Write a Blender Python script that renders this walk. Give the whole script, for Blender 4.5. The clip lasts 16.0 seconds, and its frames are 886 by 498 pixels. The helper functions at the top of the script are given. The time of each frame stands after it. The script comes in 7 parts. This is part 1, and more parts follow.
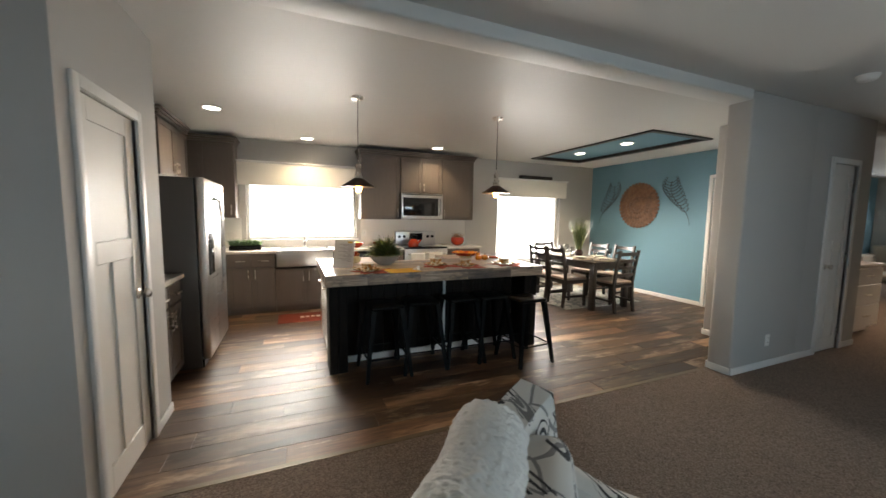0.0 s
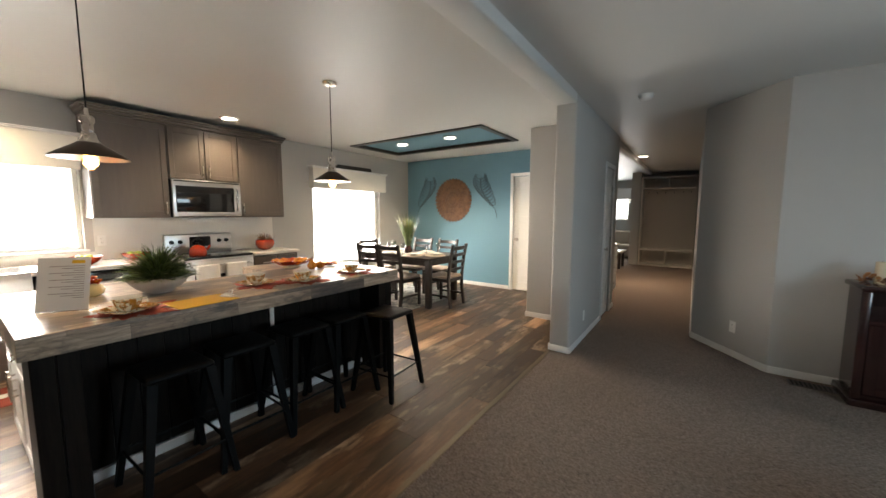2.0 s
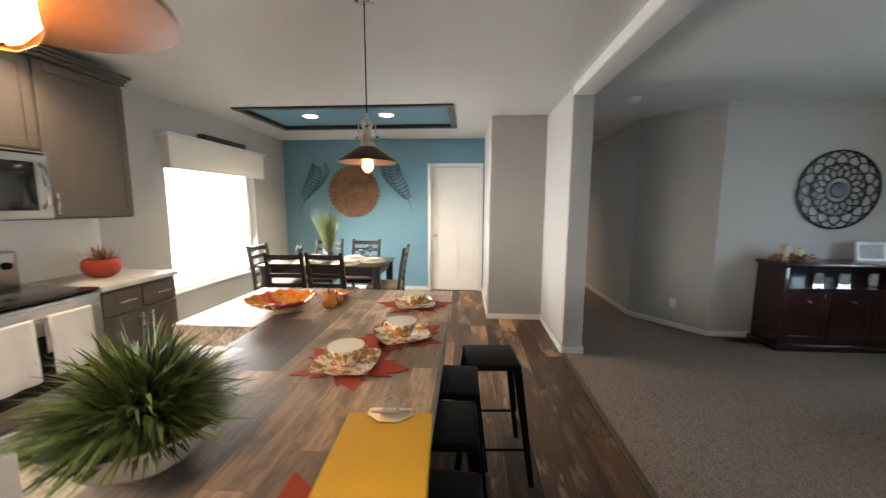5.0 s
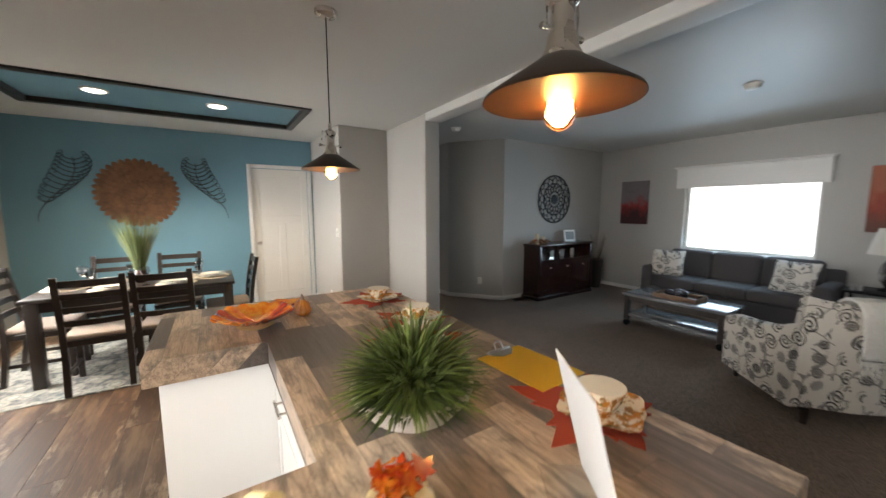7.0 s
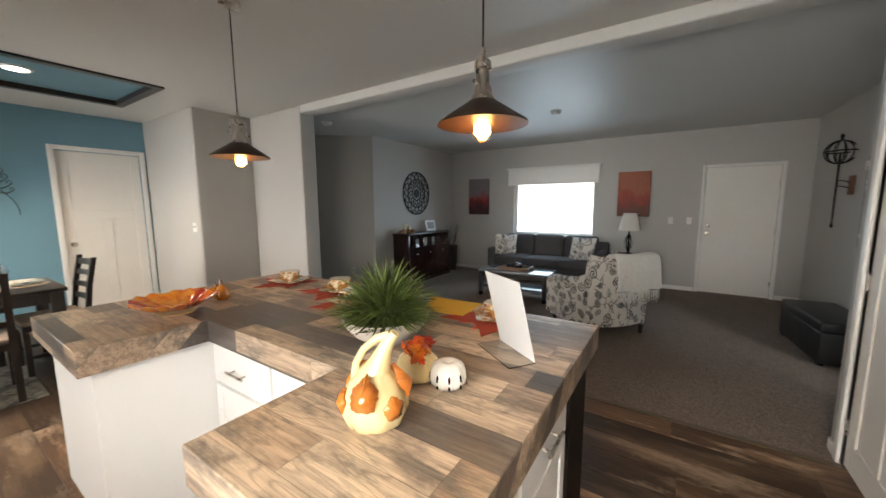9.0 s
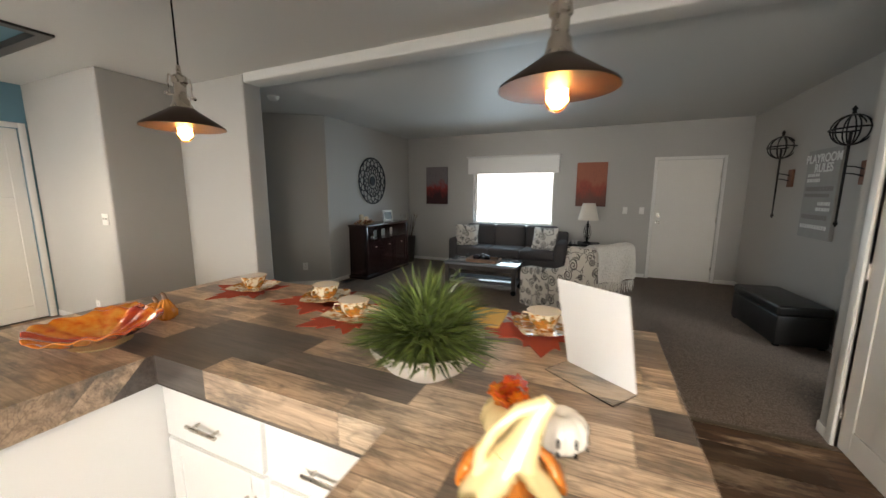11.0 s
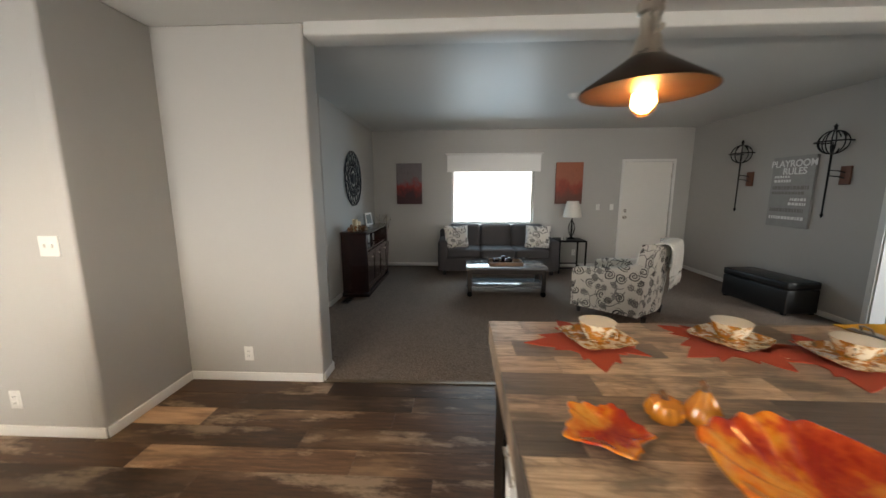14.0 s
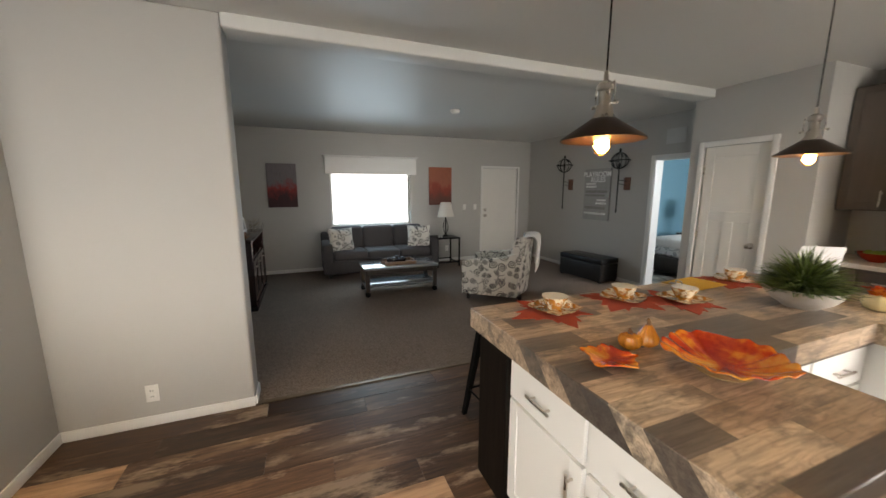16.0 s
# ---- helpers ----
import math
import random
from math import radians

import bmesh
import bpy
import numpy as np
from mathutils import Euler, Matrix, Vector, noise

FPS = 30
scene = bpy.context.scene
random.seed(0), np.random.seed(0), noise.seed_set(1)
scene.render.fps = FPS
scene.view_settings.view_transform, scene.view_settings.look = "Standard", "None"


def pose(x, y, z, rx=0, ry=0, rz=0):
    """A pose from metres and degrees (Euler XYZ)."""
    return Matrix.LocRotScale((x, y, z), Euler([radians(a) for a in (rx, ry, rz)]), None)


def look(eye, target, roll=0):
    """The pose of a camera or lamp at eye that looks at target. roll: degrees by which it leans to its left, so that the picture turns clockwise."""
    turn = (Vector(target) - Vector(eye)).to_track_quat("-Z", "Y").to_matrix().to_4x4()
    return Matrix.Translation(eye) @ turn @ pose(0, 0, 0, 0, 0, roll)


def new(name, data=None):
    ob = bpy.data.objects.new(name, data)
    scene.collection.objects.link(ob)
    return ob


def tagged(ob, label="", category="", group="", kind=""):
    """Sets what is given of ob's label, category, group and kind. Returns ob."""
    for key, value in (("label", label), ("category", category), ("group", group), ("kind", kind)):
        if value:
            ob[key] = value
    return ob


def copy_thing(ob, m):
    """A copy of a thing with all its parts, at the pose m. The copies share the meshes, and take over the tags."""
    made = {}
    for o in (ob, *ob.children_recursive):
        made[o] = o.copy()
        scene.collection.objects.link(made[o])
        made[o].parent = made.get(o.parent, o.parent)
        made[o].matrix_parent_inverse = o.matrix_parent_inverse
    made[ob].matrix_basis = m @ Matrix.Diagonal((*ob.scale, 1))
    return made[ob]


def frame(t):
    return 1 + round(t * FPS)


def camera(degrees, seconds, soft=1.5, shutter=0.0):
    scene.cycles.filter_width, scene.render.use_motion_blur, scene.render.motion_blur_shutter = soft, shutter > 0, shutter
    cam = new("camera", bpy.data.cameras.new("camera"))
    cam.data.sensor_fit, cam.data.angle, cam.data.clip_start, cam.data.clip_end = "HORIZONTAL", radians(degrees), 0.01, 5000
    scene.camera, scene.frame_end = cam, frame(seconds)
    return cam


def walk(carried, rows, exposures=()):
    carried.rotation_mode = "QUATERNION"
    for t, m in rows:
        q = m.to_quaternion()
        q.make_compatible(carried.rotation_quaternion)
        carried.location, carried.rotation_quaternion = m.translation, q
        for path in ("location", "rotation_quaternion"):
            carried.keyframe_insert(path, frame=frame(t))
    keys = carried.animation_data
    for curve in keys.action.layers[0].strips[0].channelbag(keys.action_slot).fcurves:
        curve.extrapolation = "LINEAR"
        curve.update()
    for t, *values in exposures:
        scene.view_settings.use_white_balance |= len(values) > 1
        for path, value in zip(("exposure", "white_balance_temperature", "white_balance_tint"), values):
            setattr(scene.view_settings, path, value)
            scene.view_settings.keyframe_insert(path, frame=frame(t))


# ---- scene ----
cam = camera(102.6, 16.0, shutter=0.5)
PATH = [
    (0, (0.737, 0.462, 1.427), (1.501, 2.302, 1.244), 0.8),
    (0.5, (0.823, 0.468, 1.43), (1.728, 2.241, 1.235), 0.8),
    (1, (0.816, 0.666, 1.405), (2.081, 2.204, 1.213), 0.5),
    (1.5, (0.785, 0.99, 1.408), (2.326, 2.249, 1.215), 0.2),
    (2, (0.821, 1.394, 1.414), (2.447, 2.541, 1.217), 0.1),
    (2.5, (0.826, 1.821, 1.441), (2.518, 2.867, 1.237), 0.1),
    (3, (0.868, 2.161, 1.449), (2.667, 3.012, 1.247), -0.1),
    (5.3, (0.945, 3.692, 1.474), (2.93, 3.611, 1.243), -0.2),
    (5.5, (0.955, 3.806, 1.455), (2.926, 3.551, 1.239), -0.5),
    (6, (0.848, 4.075, 1.467), (2.735, 3.447, 1.252), -0.1),
    (6.5, (0.753, 4.356, 1.491), (2.556, 3.521, 1.26), 0.0),
    (7, (0.795, 4.644, 1.479), (2.464, 3.567, 1.253), -0.1),
    (7.5, (0.733, 4.881, 1.448), (2.253, 3.601, 1.218), -0.2),
    (8, (0.707, 5.05, 1.452), (2.108, 3.642, 1.215), -0.1),
    (8.5, (0.717, 5.172, 1.434), (1.956, 3.621, 1.192), -0.2),
    (9, (0.708, 5.192, 1.422), (1.8, 3.535, 1.172), -0.3),
    (9.2, (0.709, 5.186, 1.415), (1.756, 3.501, 1.157), -0.4),
    (11.5, (1.46, 5.077, 1.426), (2.19, 3.242, 1.112), 0.2),
    (12, (1.794, 5.151, 1.438), (2.426, 3.28, 1.122), 0.1),
    (12.5, (2.184, 5.16, 1.427), (2.682, 3.25, 1.107), 0.2),
    (13, (2.664, 5.204, 1.452), (3.072, 3.272, 1.136), 0.0),
    (13.5, (3.032, 5.201, 1.468), (3.296, 3.245, 1.142), -0.0),
    (14, (3.354, 5.054, 1.453), (3.451, 3.083, 1.128), -0.2),
    (14.5, (3.624, 4.99, 1.483), (3.57, 3.019, 1.15), 0.0),
    (15, (3.809, 4.983, 1.498), (3.451, 3.043, 1.17), -0.2),
    (15.5, (3.913, 5.093, 1.497), (3.331, 3.208, 1.171), -0.1),
    (16, (4.005, 5.191, 1.508), (3.284, 3.355, 1.178), 0.0),
]
walk(cam, [(t, look(eye, target, roll)) for t, eye, target, roll in PATH],
     exposures=[(0.0, 0.03, 6950, 10), (1.5, 0.10, 6950, 10), (2.0, 0.30, 6950, 10), (3.0, 0.52, 6900, 10), (5.5, 0.24, 6500, 10), (7.0, -0.16, 6550, 10),
                (9.0, -0.25, 6700, 10), (12.0, -0.25, 7050, 10), (14.0, -0.16, 6950, 10), (16.0, -0.22, 6950, 10)])

# ---- world, daylight and lamps ----
world = bpy.data.worlds.new("sky")
scene.world = world
world.use_nodes = True
wn = world.node_tree.nodes
sky = wn.new("ShaderNodeTexSky")
sky.sky_type = "NISHITA"
sky.sun_disc = False
sky.sun_elevation = radians(38)
sky.sun_rotation = radians(110)
world.node_tree.links.new(sky.outputs[0], wn["Background"].inputs["Color"])
wn["Background"].inputs["Strength"].default_value = 0.10
sun = new("sun", bpy.data.lights.new("sun", "SUN"))
sun.data.energy, sun.data.angle, sun.data.color = 1.2, radians(12), (1.0, 0.96, 0.9)
sun.matrix_world = look((20, 8, 18), (0, 0, 0))


def window_light(name, place, target, w, h, watts, color=(0.86, 0.93, 1.0), spread=150):
    """The sky's light that comes in through one window."""
    lamp = bpy.data.lights.new(name, "AREA")
    lamp.shape, lamp.size, lamp.size_y = "RECTANGLE", w, h
    lamp.energy, lamp.color, lamp.spread = watts, color, radians(spread)
    ob = new(name, lamp)
    ob.matrix_world = look(place, target)
    return ob


def can_light(name, x, y, z, watts, color=(1.0, 0.80, 0.55)):
    lamp = bpy.data.lights.new(name, "SPOT")
    lamp.energy, lamp.color, lamp.spot_size, lamp.spot_blend = watts, color, radians(135), 0.8
    lamp.shadow_soft_size = 0.06
    ob = new(name, lamp)
    ob.matrix_world = look((x, y, z - 0.02), (x, y + 0.0001, 0))
    return ob


CE = 2.55
window_light("daylight_kitchen", (0.87, 6.64, 1.46), (0.87, 4.4, 0.1), 1.60, 0.80, 78, (1.0, 0.97, 0.93), 125)
window_light("daylight_dining", (5.26, 6.64, 1.20), (5.1, 4.4, 0.0), 1.50, 1.20, 100, (1.0, 0.97, 0.94), 125)
window_light("daylight_living", (2.75, -1.69, 1.33), (2.75, 1.4, 0.2), 1.48, 0.90, 27, (0.50, 0.77, 1.0))
window_light("daylight_family", (14.44, 3.7, 1.7), (8, 3.4, 1.2), 0.9, 1.0, 34, (0.95, 0.97, 1.0))
window_light("daylight_bedroom", (-3.0, 3.93, 1.5), (-2.6, 0, 0.8), 1.2, 1.0, 120)
for cx, cy, cz in [(-0.06, 5.0, CE), (0.92, 6.18, CE), (2.92, 6.0, CE), (5.45, 5.5, CE), (5.45, 4.53, CE)]:
    can_light("can_lamp", cx, cy, cz, 100)
can_light("can_lamp_hall", 8.9, 2.28, CE, 260, (1.0, 0.74, 0.52))
PEND = [(1.31, 4.02), (2.88, 4.058)]
for px, py in PEND:
    lamp = bpy.data.lights.new("pendant_lamp", "POINT")
    lamp.energy, lamp.color, lamp.shadow_soft_size = 5, (1.0, 0.64, 0.30), 0.03
    new("pendant_lamp", lamp).location = (px, py, 1.69)

# ---- materials ----
def node_mat(name):
    m = bpy.data.materials.new(name)
    m.use_nodes = True
    t = m.node_tree
    return m, t.nodes, t.links, t.nodes["Principled BSDF"]


def mix_rgb(n, l, fac, a, b, mode="MIX"):
    x = n.new("ShaderNodeMix")
    x.data_type, x.blend_type = "RGBA", mode
    for sock, v in ((x.inputs[0], fac), (x.inputs[6], a), (x.inputs[7], b)):
        if hasattr(v, "is_output"):
            l.new(v, sock)
        elif isinstance(v, (tuple, list)):
            sock.default_value = (*v[:3], 1)
        else:
            sock.default_value = v
    return x.outputs[2]


def noise_tex(n, l, co, scale, detail=4, rough=0.55, stretch=None):
    tex = n.new("ShaderNodeTexNoise")
    tex.inputs["Scale"].default_value, tex.inputs["Detail"].default_value, tex.inputs["Roughness"].default_value = scale, detail, rough
    if stretch:
        mp = n.new("ShaderNodeMapping")
        mp.inputs["Scale"].default_value = stretch
        l.new(co, mp.inputs["Vector"])
        co = mp.outputs[0]
    l.new(co, tex.inputs["Vector"])
    return tex.outputs["Fac"]


def ramp(n, l, src, stops):
    r = n.new("ShaderNodeValToRGB")
    e = r.color_ramp.elements
    while len(e) < len(stops):
        e.new(0.5)
    for el, (p, c) in zip(e, stops):
        el.position, el.color = p, (*c, 1) if isinstance(c, (tuple, list)) else (c, c, c, 1)
    l.new(src, r.inputs[0])
    return r.outputs[0]


def set_bump(n, l, p, src, strength, dist=0.01):
    b = n.new("ShaderNodeBump")
    b.inputs["Strength"].default_value, b.inputs["Distance"].default_value = strength, dist
    l.new(src, b.inputs["Height"])
    l.new(b.outputs[0], p.inputs["Normal"])


def mat(name, color, rough=0.6, metal=0.0, vary=0.12, vscale=3.0, bump=0.0, bscale=60.0, stretch=None, coat=0.0, fine=0.0):
    """A surface with large soft blotches, finer grain and a little relief."""
    m, n, l, p = node_mat(name)
    co = n.new("ShaderNodeTexCoord").outputs["Object"]
    big = noise_tex(n, l, co, vscale, 3, 0.6, stretch)
    small = noise_tex(n, l, co, bscale, 3, 0.6, stretch)
    c = mix_rgb(n, l, big, [max(0, v * (1 - vary)) for v in color], [v * (1 + vary) for v in color])
    c = mix_rgb(n, l, ramp(n, l, small, [(0.3, 0), (0.7, 1)]), mix_rgb(n, l, 1.0, c, (1 - fine,) * 3, "MULTIPLY"), c) if fine else c
    l.new(c, p.inputs["Base Color"])
    rr = n.new("ShaderNodeMapRange")
    rr.inputs["To Min"].default_value, rr.inputs["To Max"].default_value = max(0.02, rough - 0.08), min(1, rough + 0.08)
    l.new(big, rr.inputs["Value"])
    l.new(rr.outputs[0], p.inputs["Roughness"])
    p.inputs["Metallic"].default_value = metal
    p.inputs["Coat Weight"].default_value = coat
    if bump:
        set_bump(n, l, p, small, bump, 0.004)
    return m


def plain_glow(name, color, strength):
    m, n, l, p = node_mat(name)
    p.inputs["Base Color"].default_value = (*color, 1)
    p.inputs["Emission Color"].default_value = (*color, 1)
    p.inputs["Emission Strength"].default_value = strength
    return m


def wood_grain(name, dark, light, rough=0.45, axis=(1.0, 14.0, 14.0), vary_pieces=0.0, bump=0.25, coat=0.0):
    m, n, l, p = node_mat(name)
    co = n.new("ShaderNodeTexCoord").outputs["Object"]
    if vary_pieces:
        info = n.new("ShaderNodeObjectInfo")
        add = n.new("ShaderNodeVectorMath")
        add.operation = "ADD"
        sc = n.new("ShaderNodeVectorMath")
        sc.operation = "SCALE"
        sc.inputs[0].default_value = (37.0, 19.0, 11.0)
        l.new(info.outputs["Random"], sc.inputs["Scale"])
        l.new(co, add.inputs[0])
        l.new(sc.outputs[0], add.inputs[1])
        co = add.outputs[0]
    g = noise_tex(n, l, co, 3.2, 7, 0.68, axis)
    g2 = noise_tex(n, l, co, 1.6, 3, 0.5, (axis[0] * 0.8, axis[1] * 0.25, axis[2] * 0.25))
    c = ramp(n, l, g, [(0.28, dark), (0.72, light)])
    c = mix_rgb(n, l, ramp(n, l, g2, [(0.35, 0.0), (0.75, 0.65)]), c, mix_rgb(n, l, 1.0, c, (0.55, 0.52, 0.5), "MULTIPLY"))
    if vary_pieces:
        tone = ramp(n, l, info.outputs["Random"], [(0.0, (1 - vary_pieces,) * 3), (0.55, (1.0, 1.0, 1.0)), (1.0, (1 + vary_pieces,) * 3)])
        c = mix_rgb(n, l, 1.0, c, tone, "MULTIPLY")
    l.new(c, p.inputs["Base Color"])
    p.inputs["Roughness"].default_value, p.inputs["Coat Weight"].default_value = rough, coat
    set_bump(n, l, p, g, bump, 0.002)
    return m


def plank_laminate():
    """Printed weathered planks, 140 mm wide, in mixed brown and grey tones."""
    m, n, l, p = node_mat("weathered_plank_laminate")
    co = n.new("ShaderNodeTexCoord").outputs["Object"]
    sep = n.new("ShaderNodeSeparateXYZ")
    l.new(co, sep.inputs[0])

    def math_node(op, a, b=None):
        x = n.new("ShaderNodeMath")
        x.operation = op
        for i, v in enumerate((a, b)):
            if v is None:
                continue
            if hasattr(v, "is_output"):
                l.new(v, x.inputs[i])
            else:
                x.inputs[i].default_value = v
        return x.outputs[0]

    row = math_node("FLOOR", math_node("DIVIDE", math_node("ADD", sep.outputs["Y"], math_node("MULTIPLY", sep.outputs["Z"], 1.0)), 0.115))
    wn1 = n.new("ShaderNodeTexWhiteNoise")
    wn1.noise_dimensions = "1D"
    l.new(row, wn1.inputs["W"])
    shifted = math_node("ADD", sep.outputs["X"], math_node("MULTIPLY", wn1.outputs["Value"], 1.7))
    col = math_node("FLOOR", math_node("DIVIDE", shifted, 0.50))
    cell = n.new("ShaderNodeCombineXYZ")
    l.new(row, cell.inputs[0])
    l.new(col, cell.inputs[1])
    wn2 = n.new("ShaderNodeTexWhiteNoise")
    wn2.noise_dimensions = "2D"
    l.new(cell.outputs[0], wn2.inputs["Vector"])
    tone = ramp(n, l, wn2.outputs["Value"], [(0.0, (0.10, 0.085, 0.078)), (0.22, (0.22, 0.172, 0.138)), (0.42, (0.42, 0.305, 0.215)), (0.75, (0.57, 0.425, 0.305)), (1.0, (0.66, 0.52, 0.385))])
    off = n.new("ShaderNodeVectorMath")
    off.operation = "MULTIPLY_ADD"
    l.new(wn2.outputs["Color"], off.inputs[0])
    off.inputs[1].default_value = (9, 9, 9)
    l.new(co, off.inputs[2])
    g = noise_tex(n, l, off.outputs[0], 2.6, 8, 0.7, (1.2, 17, 17))
    g2 = noise_tex(n, l, off.outputs[0], 2.3, 5, 0.65, (2.0, 5, 5))
    g3 = noise_tex(n, l, off.outputs[0], 2.2, 2, 0.5, (0.8, 4.0, 4.0))
    rings = n.new("ShaderNodeMath")
    rings.operation = "SINE"
    l.new(math_node("MULTIPLY", g3, 95.0), rings.inputs[0])
    c = mix_rgb(n, l, ramp(n, l, g, [(0.3, 0.0), (0.62, 1.0)]), mix_rgb(n, l, 1.0, tone, (0.45, 0.44, 0.43), "MULTIPLY"), tone)
    c = mix_rgb(n, l, ramp(n, l, g2, [(0.48, 0.0), (0.62, 0.72)]), c, (0.075, 0.070, 0.066))
    c = mix_rgb(n, l, math_node("MULTIPLY", ramp(n, l, rings.outputs[0], [(0.55, 0.0), (1.0, 0.32)]), 1.0), c, (0.10, 0.075, 0.055))
    hair = noise_tex(n, l, off.outputs[0], 5.0, 6, 0.7, (1.0, 40, 40))
    c = mix_rgb(n, l, ramp(n, l, hair, [(0.50, 0.0), (0.64, 0.5)]), c, mix_rgb(n, l, 1.0, c, (0.30, 0.27, 0.25), "MULTIPLY"))
    edge = math_node("FRACT", math_node("DIVIDE", math_node("ADD", sep.outputs["Y"], sep.outputs["Z"]), 0.115))
    seam = math_node("LESS_THAN", math_node("MINIMUM", edge, math_node("SUBTRACT", 1.0, edge)), 0.012)
    end = math_node("FRACT", math_node("DIVIDE", shifted, 0.50))
    seam2 = math_node("LESS_THAN", math_node("MINIMUM", end, math_node("SUBTRACT", 1.0, end)), 0.0025)
    c = mix_rgb(n, l, math_node("MULTIPLY", math_node("MAXIMUM", seam, seam2), 0.4), c, (0.05, 0.04, 0.034))
    l.new(c, p.inputs["Base Color"])
    p.inputs["Roughness"].default_value = 0.34
    p.inputs["Specular IOR Level"].default_value = 0.5
    set_bump(n, l, p, g, 0.2, 0.001)
    return m


def vinyl_plank():
    """Dark brown planks with worn tan streaks, each with its own cut of the pattern."""
    m, n, l, p = node_mat("vinyl_plank")
    co = n.new("ShaderNodeTexCoord").outputs["Object"]
    info = n.new("ShaderNodeObjectInfo")
    off = n.new("ShaderNodeVectorMath")
    off.operation = "MULTIPLY_ADD"
    l.new(info.outputs["Random"], off.inputs[0])
    off.inputs[1].default_value = (41.0, 23.0, 7.0)
    l.new(co, off.inputs[2])
    vec = off.outputs[0]
    fine = noise_tex(n, l, vec, 3.0, 8, 0.72, (1.6, 20, 20))
    streak = noise_tex(n, l, vec, 1.15, 5, 0.62, (1.0, 5.0, 5.0))
    worn = noise_tex(n, l, vec, 1.6, 6, 0.7, (0.8, 2.6, 2.6))
    c = ramp(n, l, fine, [(0.30, (0.026, 0.015, 0.009)), (0.55, (0.078, 0.044, 0.025)), (0.75, (0.14, 0.082, 0.048))])
    c = mix_rgb(n, l, ramp(n, l, streak, [(0.50, 0.0), (0.66, 0.75)]), c, mix_rgb(n, l, fine, (0.16, 0.10, 0.062), (0.33, 0.23, 0.145)))
    c = mix_rgb(n, l, ramp(n, l, worn, [(0.56, 0.0), (0.66, 0.75)]), c, (0.40, 0.32, 0.24))
    tone = ramp(n, l, info.outputs["Random"], [(0.0, (0.55, 0.51, 0.47)), (0.45, (0.95, 0.87, 0.80)), (0.78, (1.35, 1.22, 1.10)), (0.86, (2.3, 2.15, 2.0)), (1.0, (2.7, 2.55, 2.4))])
    c = mix_rgb(n, l, 1.0, c, tone, "MULTIPLY")
    l.new(c, p.inputs["Base Color"])
    p.inputs["Specular IOR Level"].default_value = 0.38
    rr = ramp(n, l, fine, [(0.3, 0.36), (0.7, 0.54)])
    l.new(rr, p.inputs["Roughness"])
    set_bump(n, l, p, fine, 0.18, 0.0015)
    return m


def carpet_mat(name, a, b):
    m, n, l, p = node_mat(name)
    co = n.new("ShaderNodeTexCoord").outputs["Object"]
    fine = noise_tex(n, l, co, 135, 2, 0.7)
    big = noise_tex(n, l, co, 1.3, 4, 0.6)
    c = mix_rgb(n, l, ramp(n, l, fine, [(0.33, 0.0), (0.67, 1.0)]), a, b)
    c = mix_rgb(n, l, ramp(n, l, big, [(0.3, 0.0), (0.75, 0.28)]), c, mix_rgb(n, l, 1.0, c, (0.7, 0.68, 0.66), "MULTIPLY"))
    l.new(c, p.inputs["Base Color"])
    p.inputs["Roughness"].default_value = 1.0
    p.inputs["Specular IOR Level"].default_value = 0.1
    set_bump(n, l, p, fine, 1.0, 0.012)
    return m


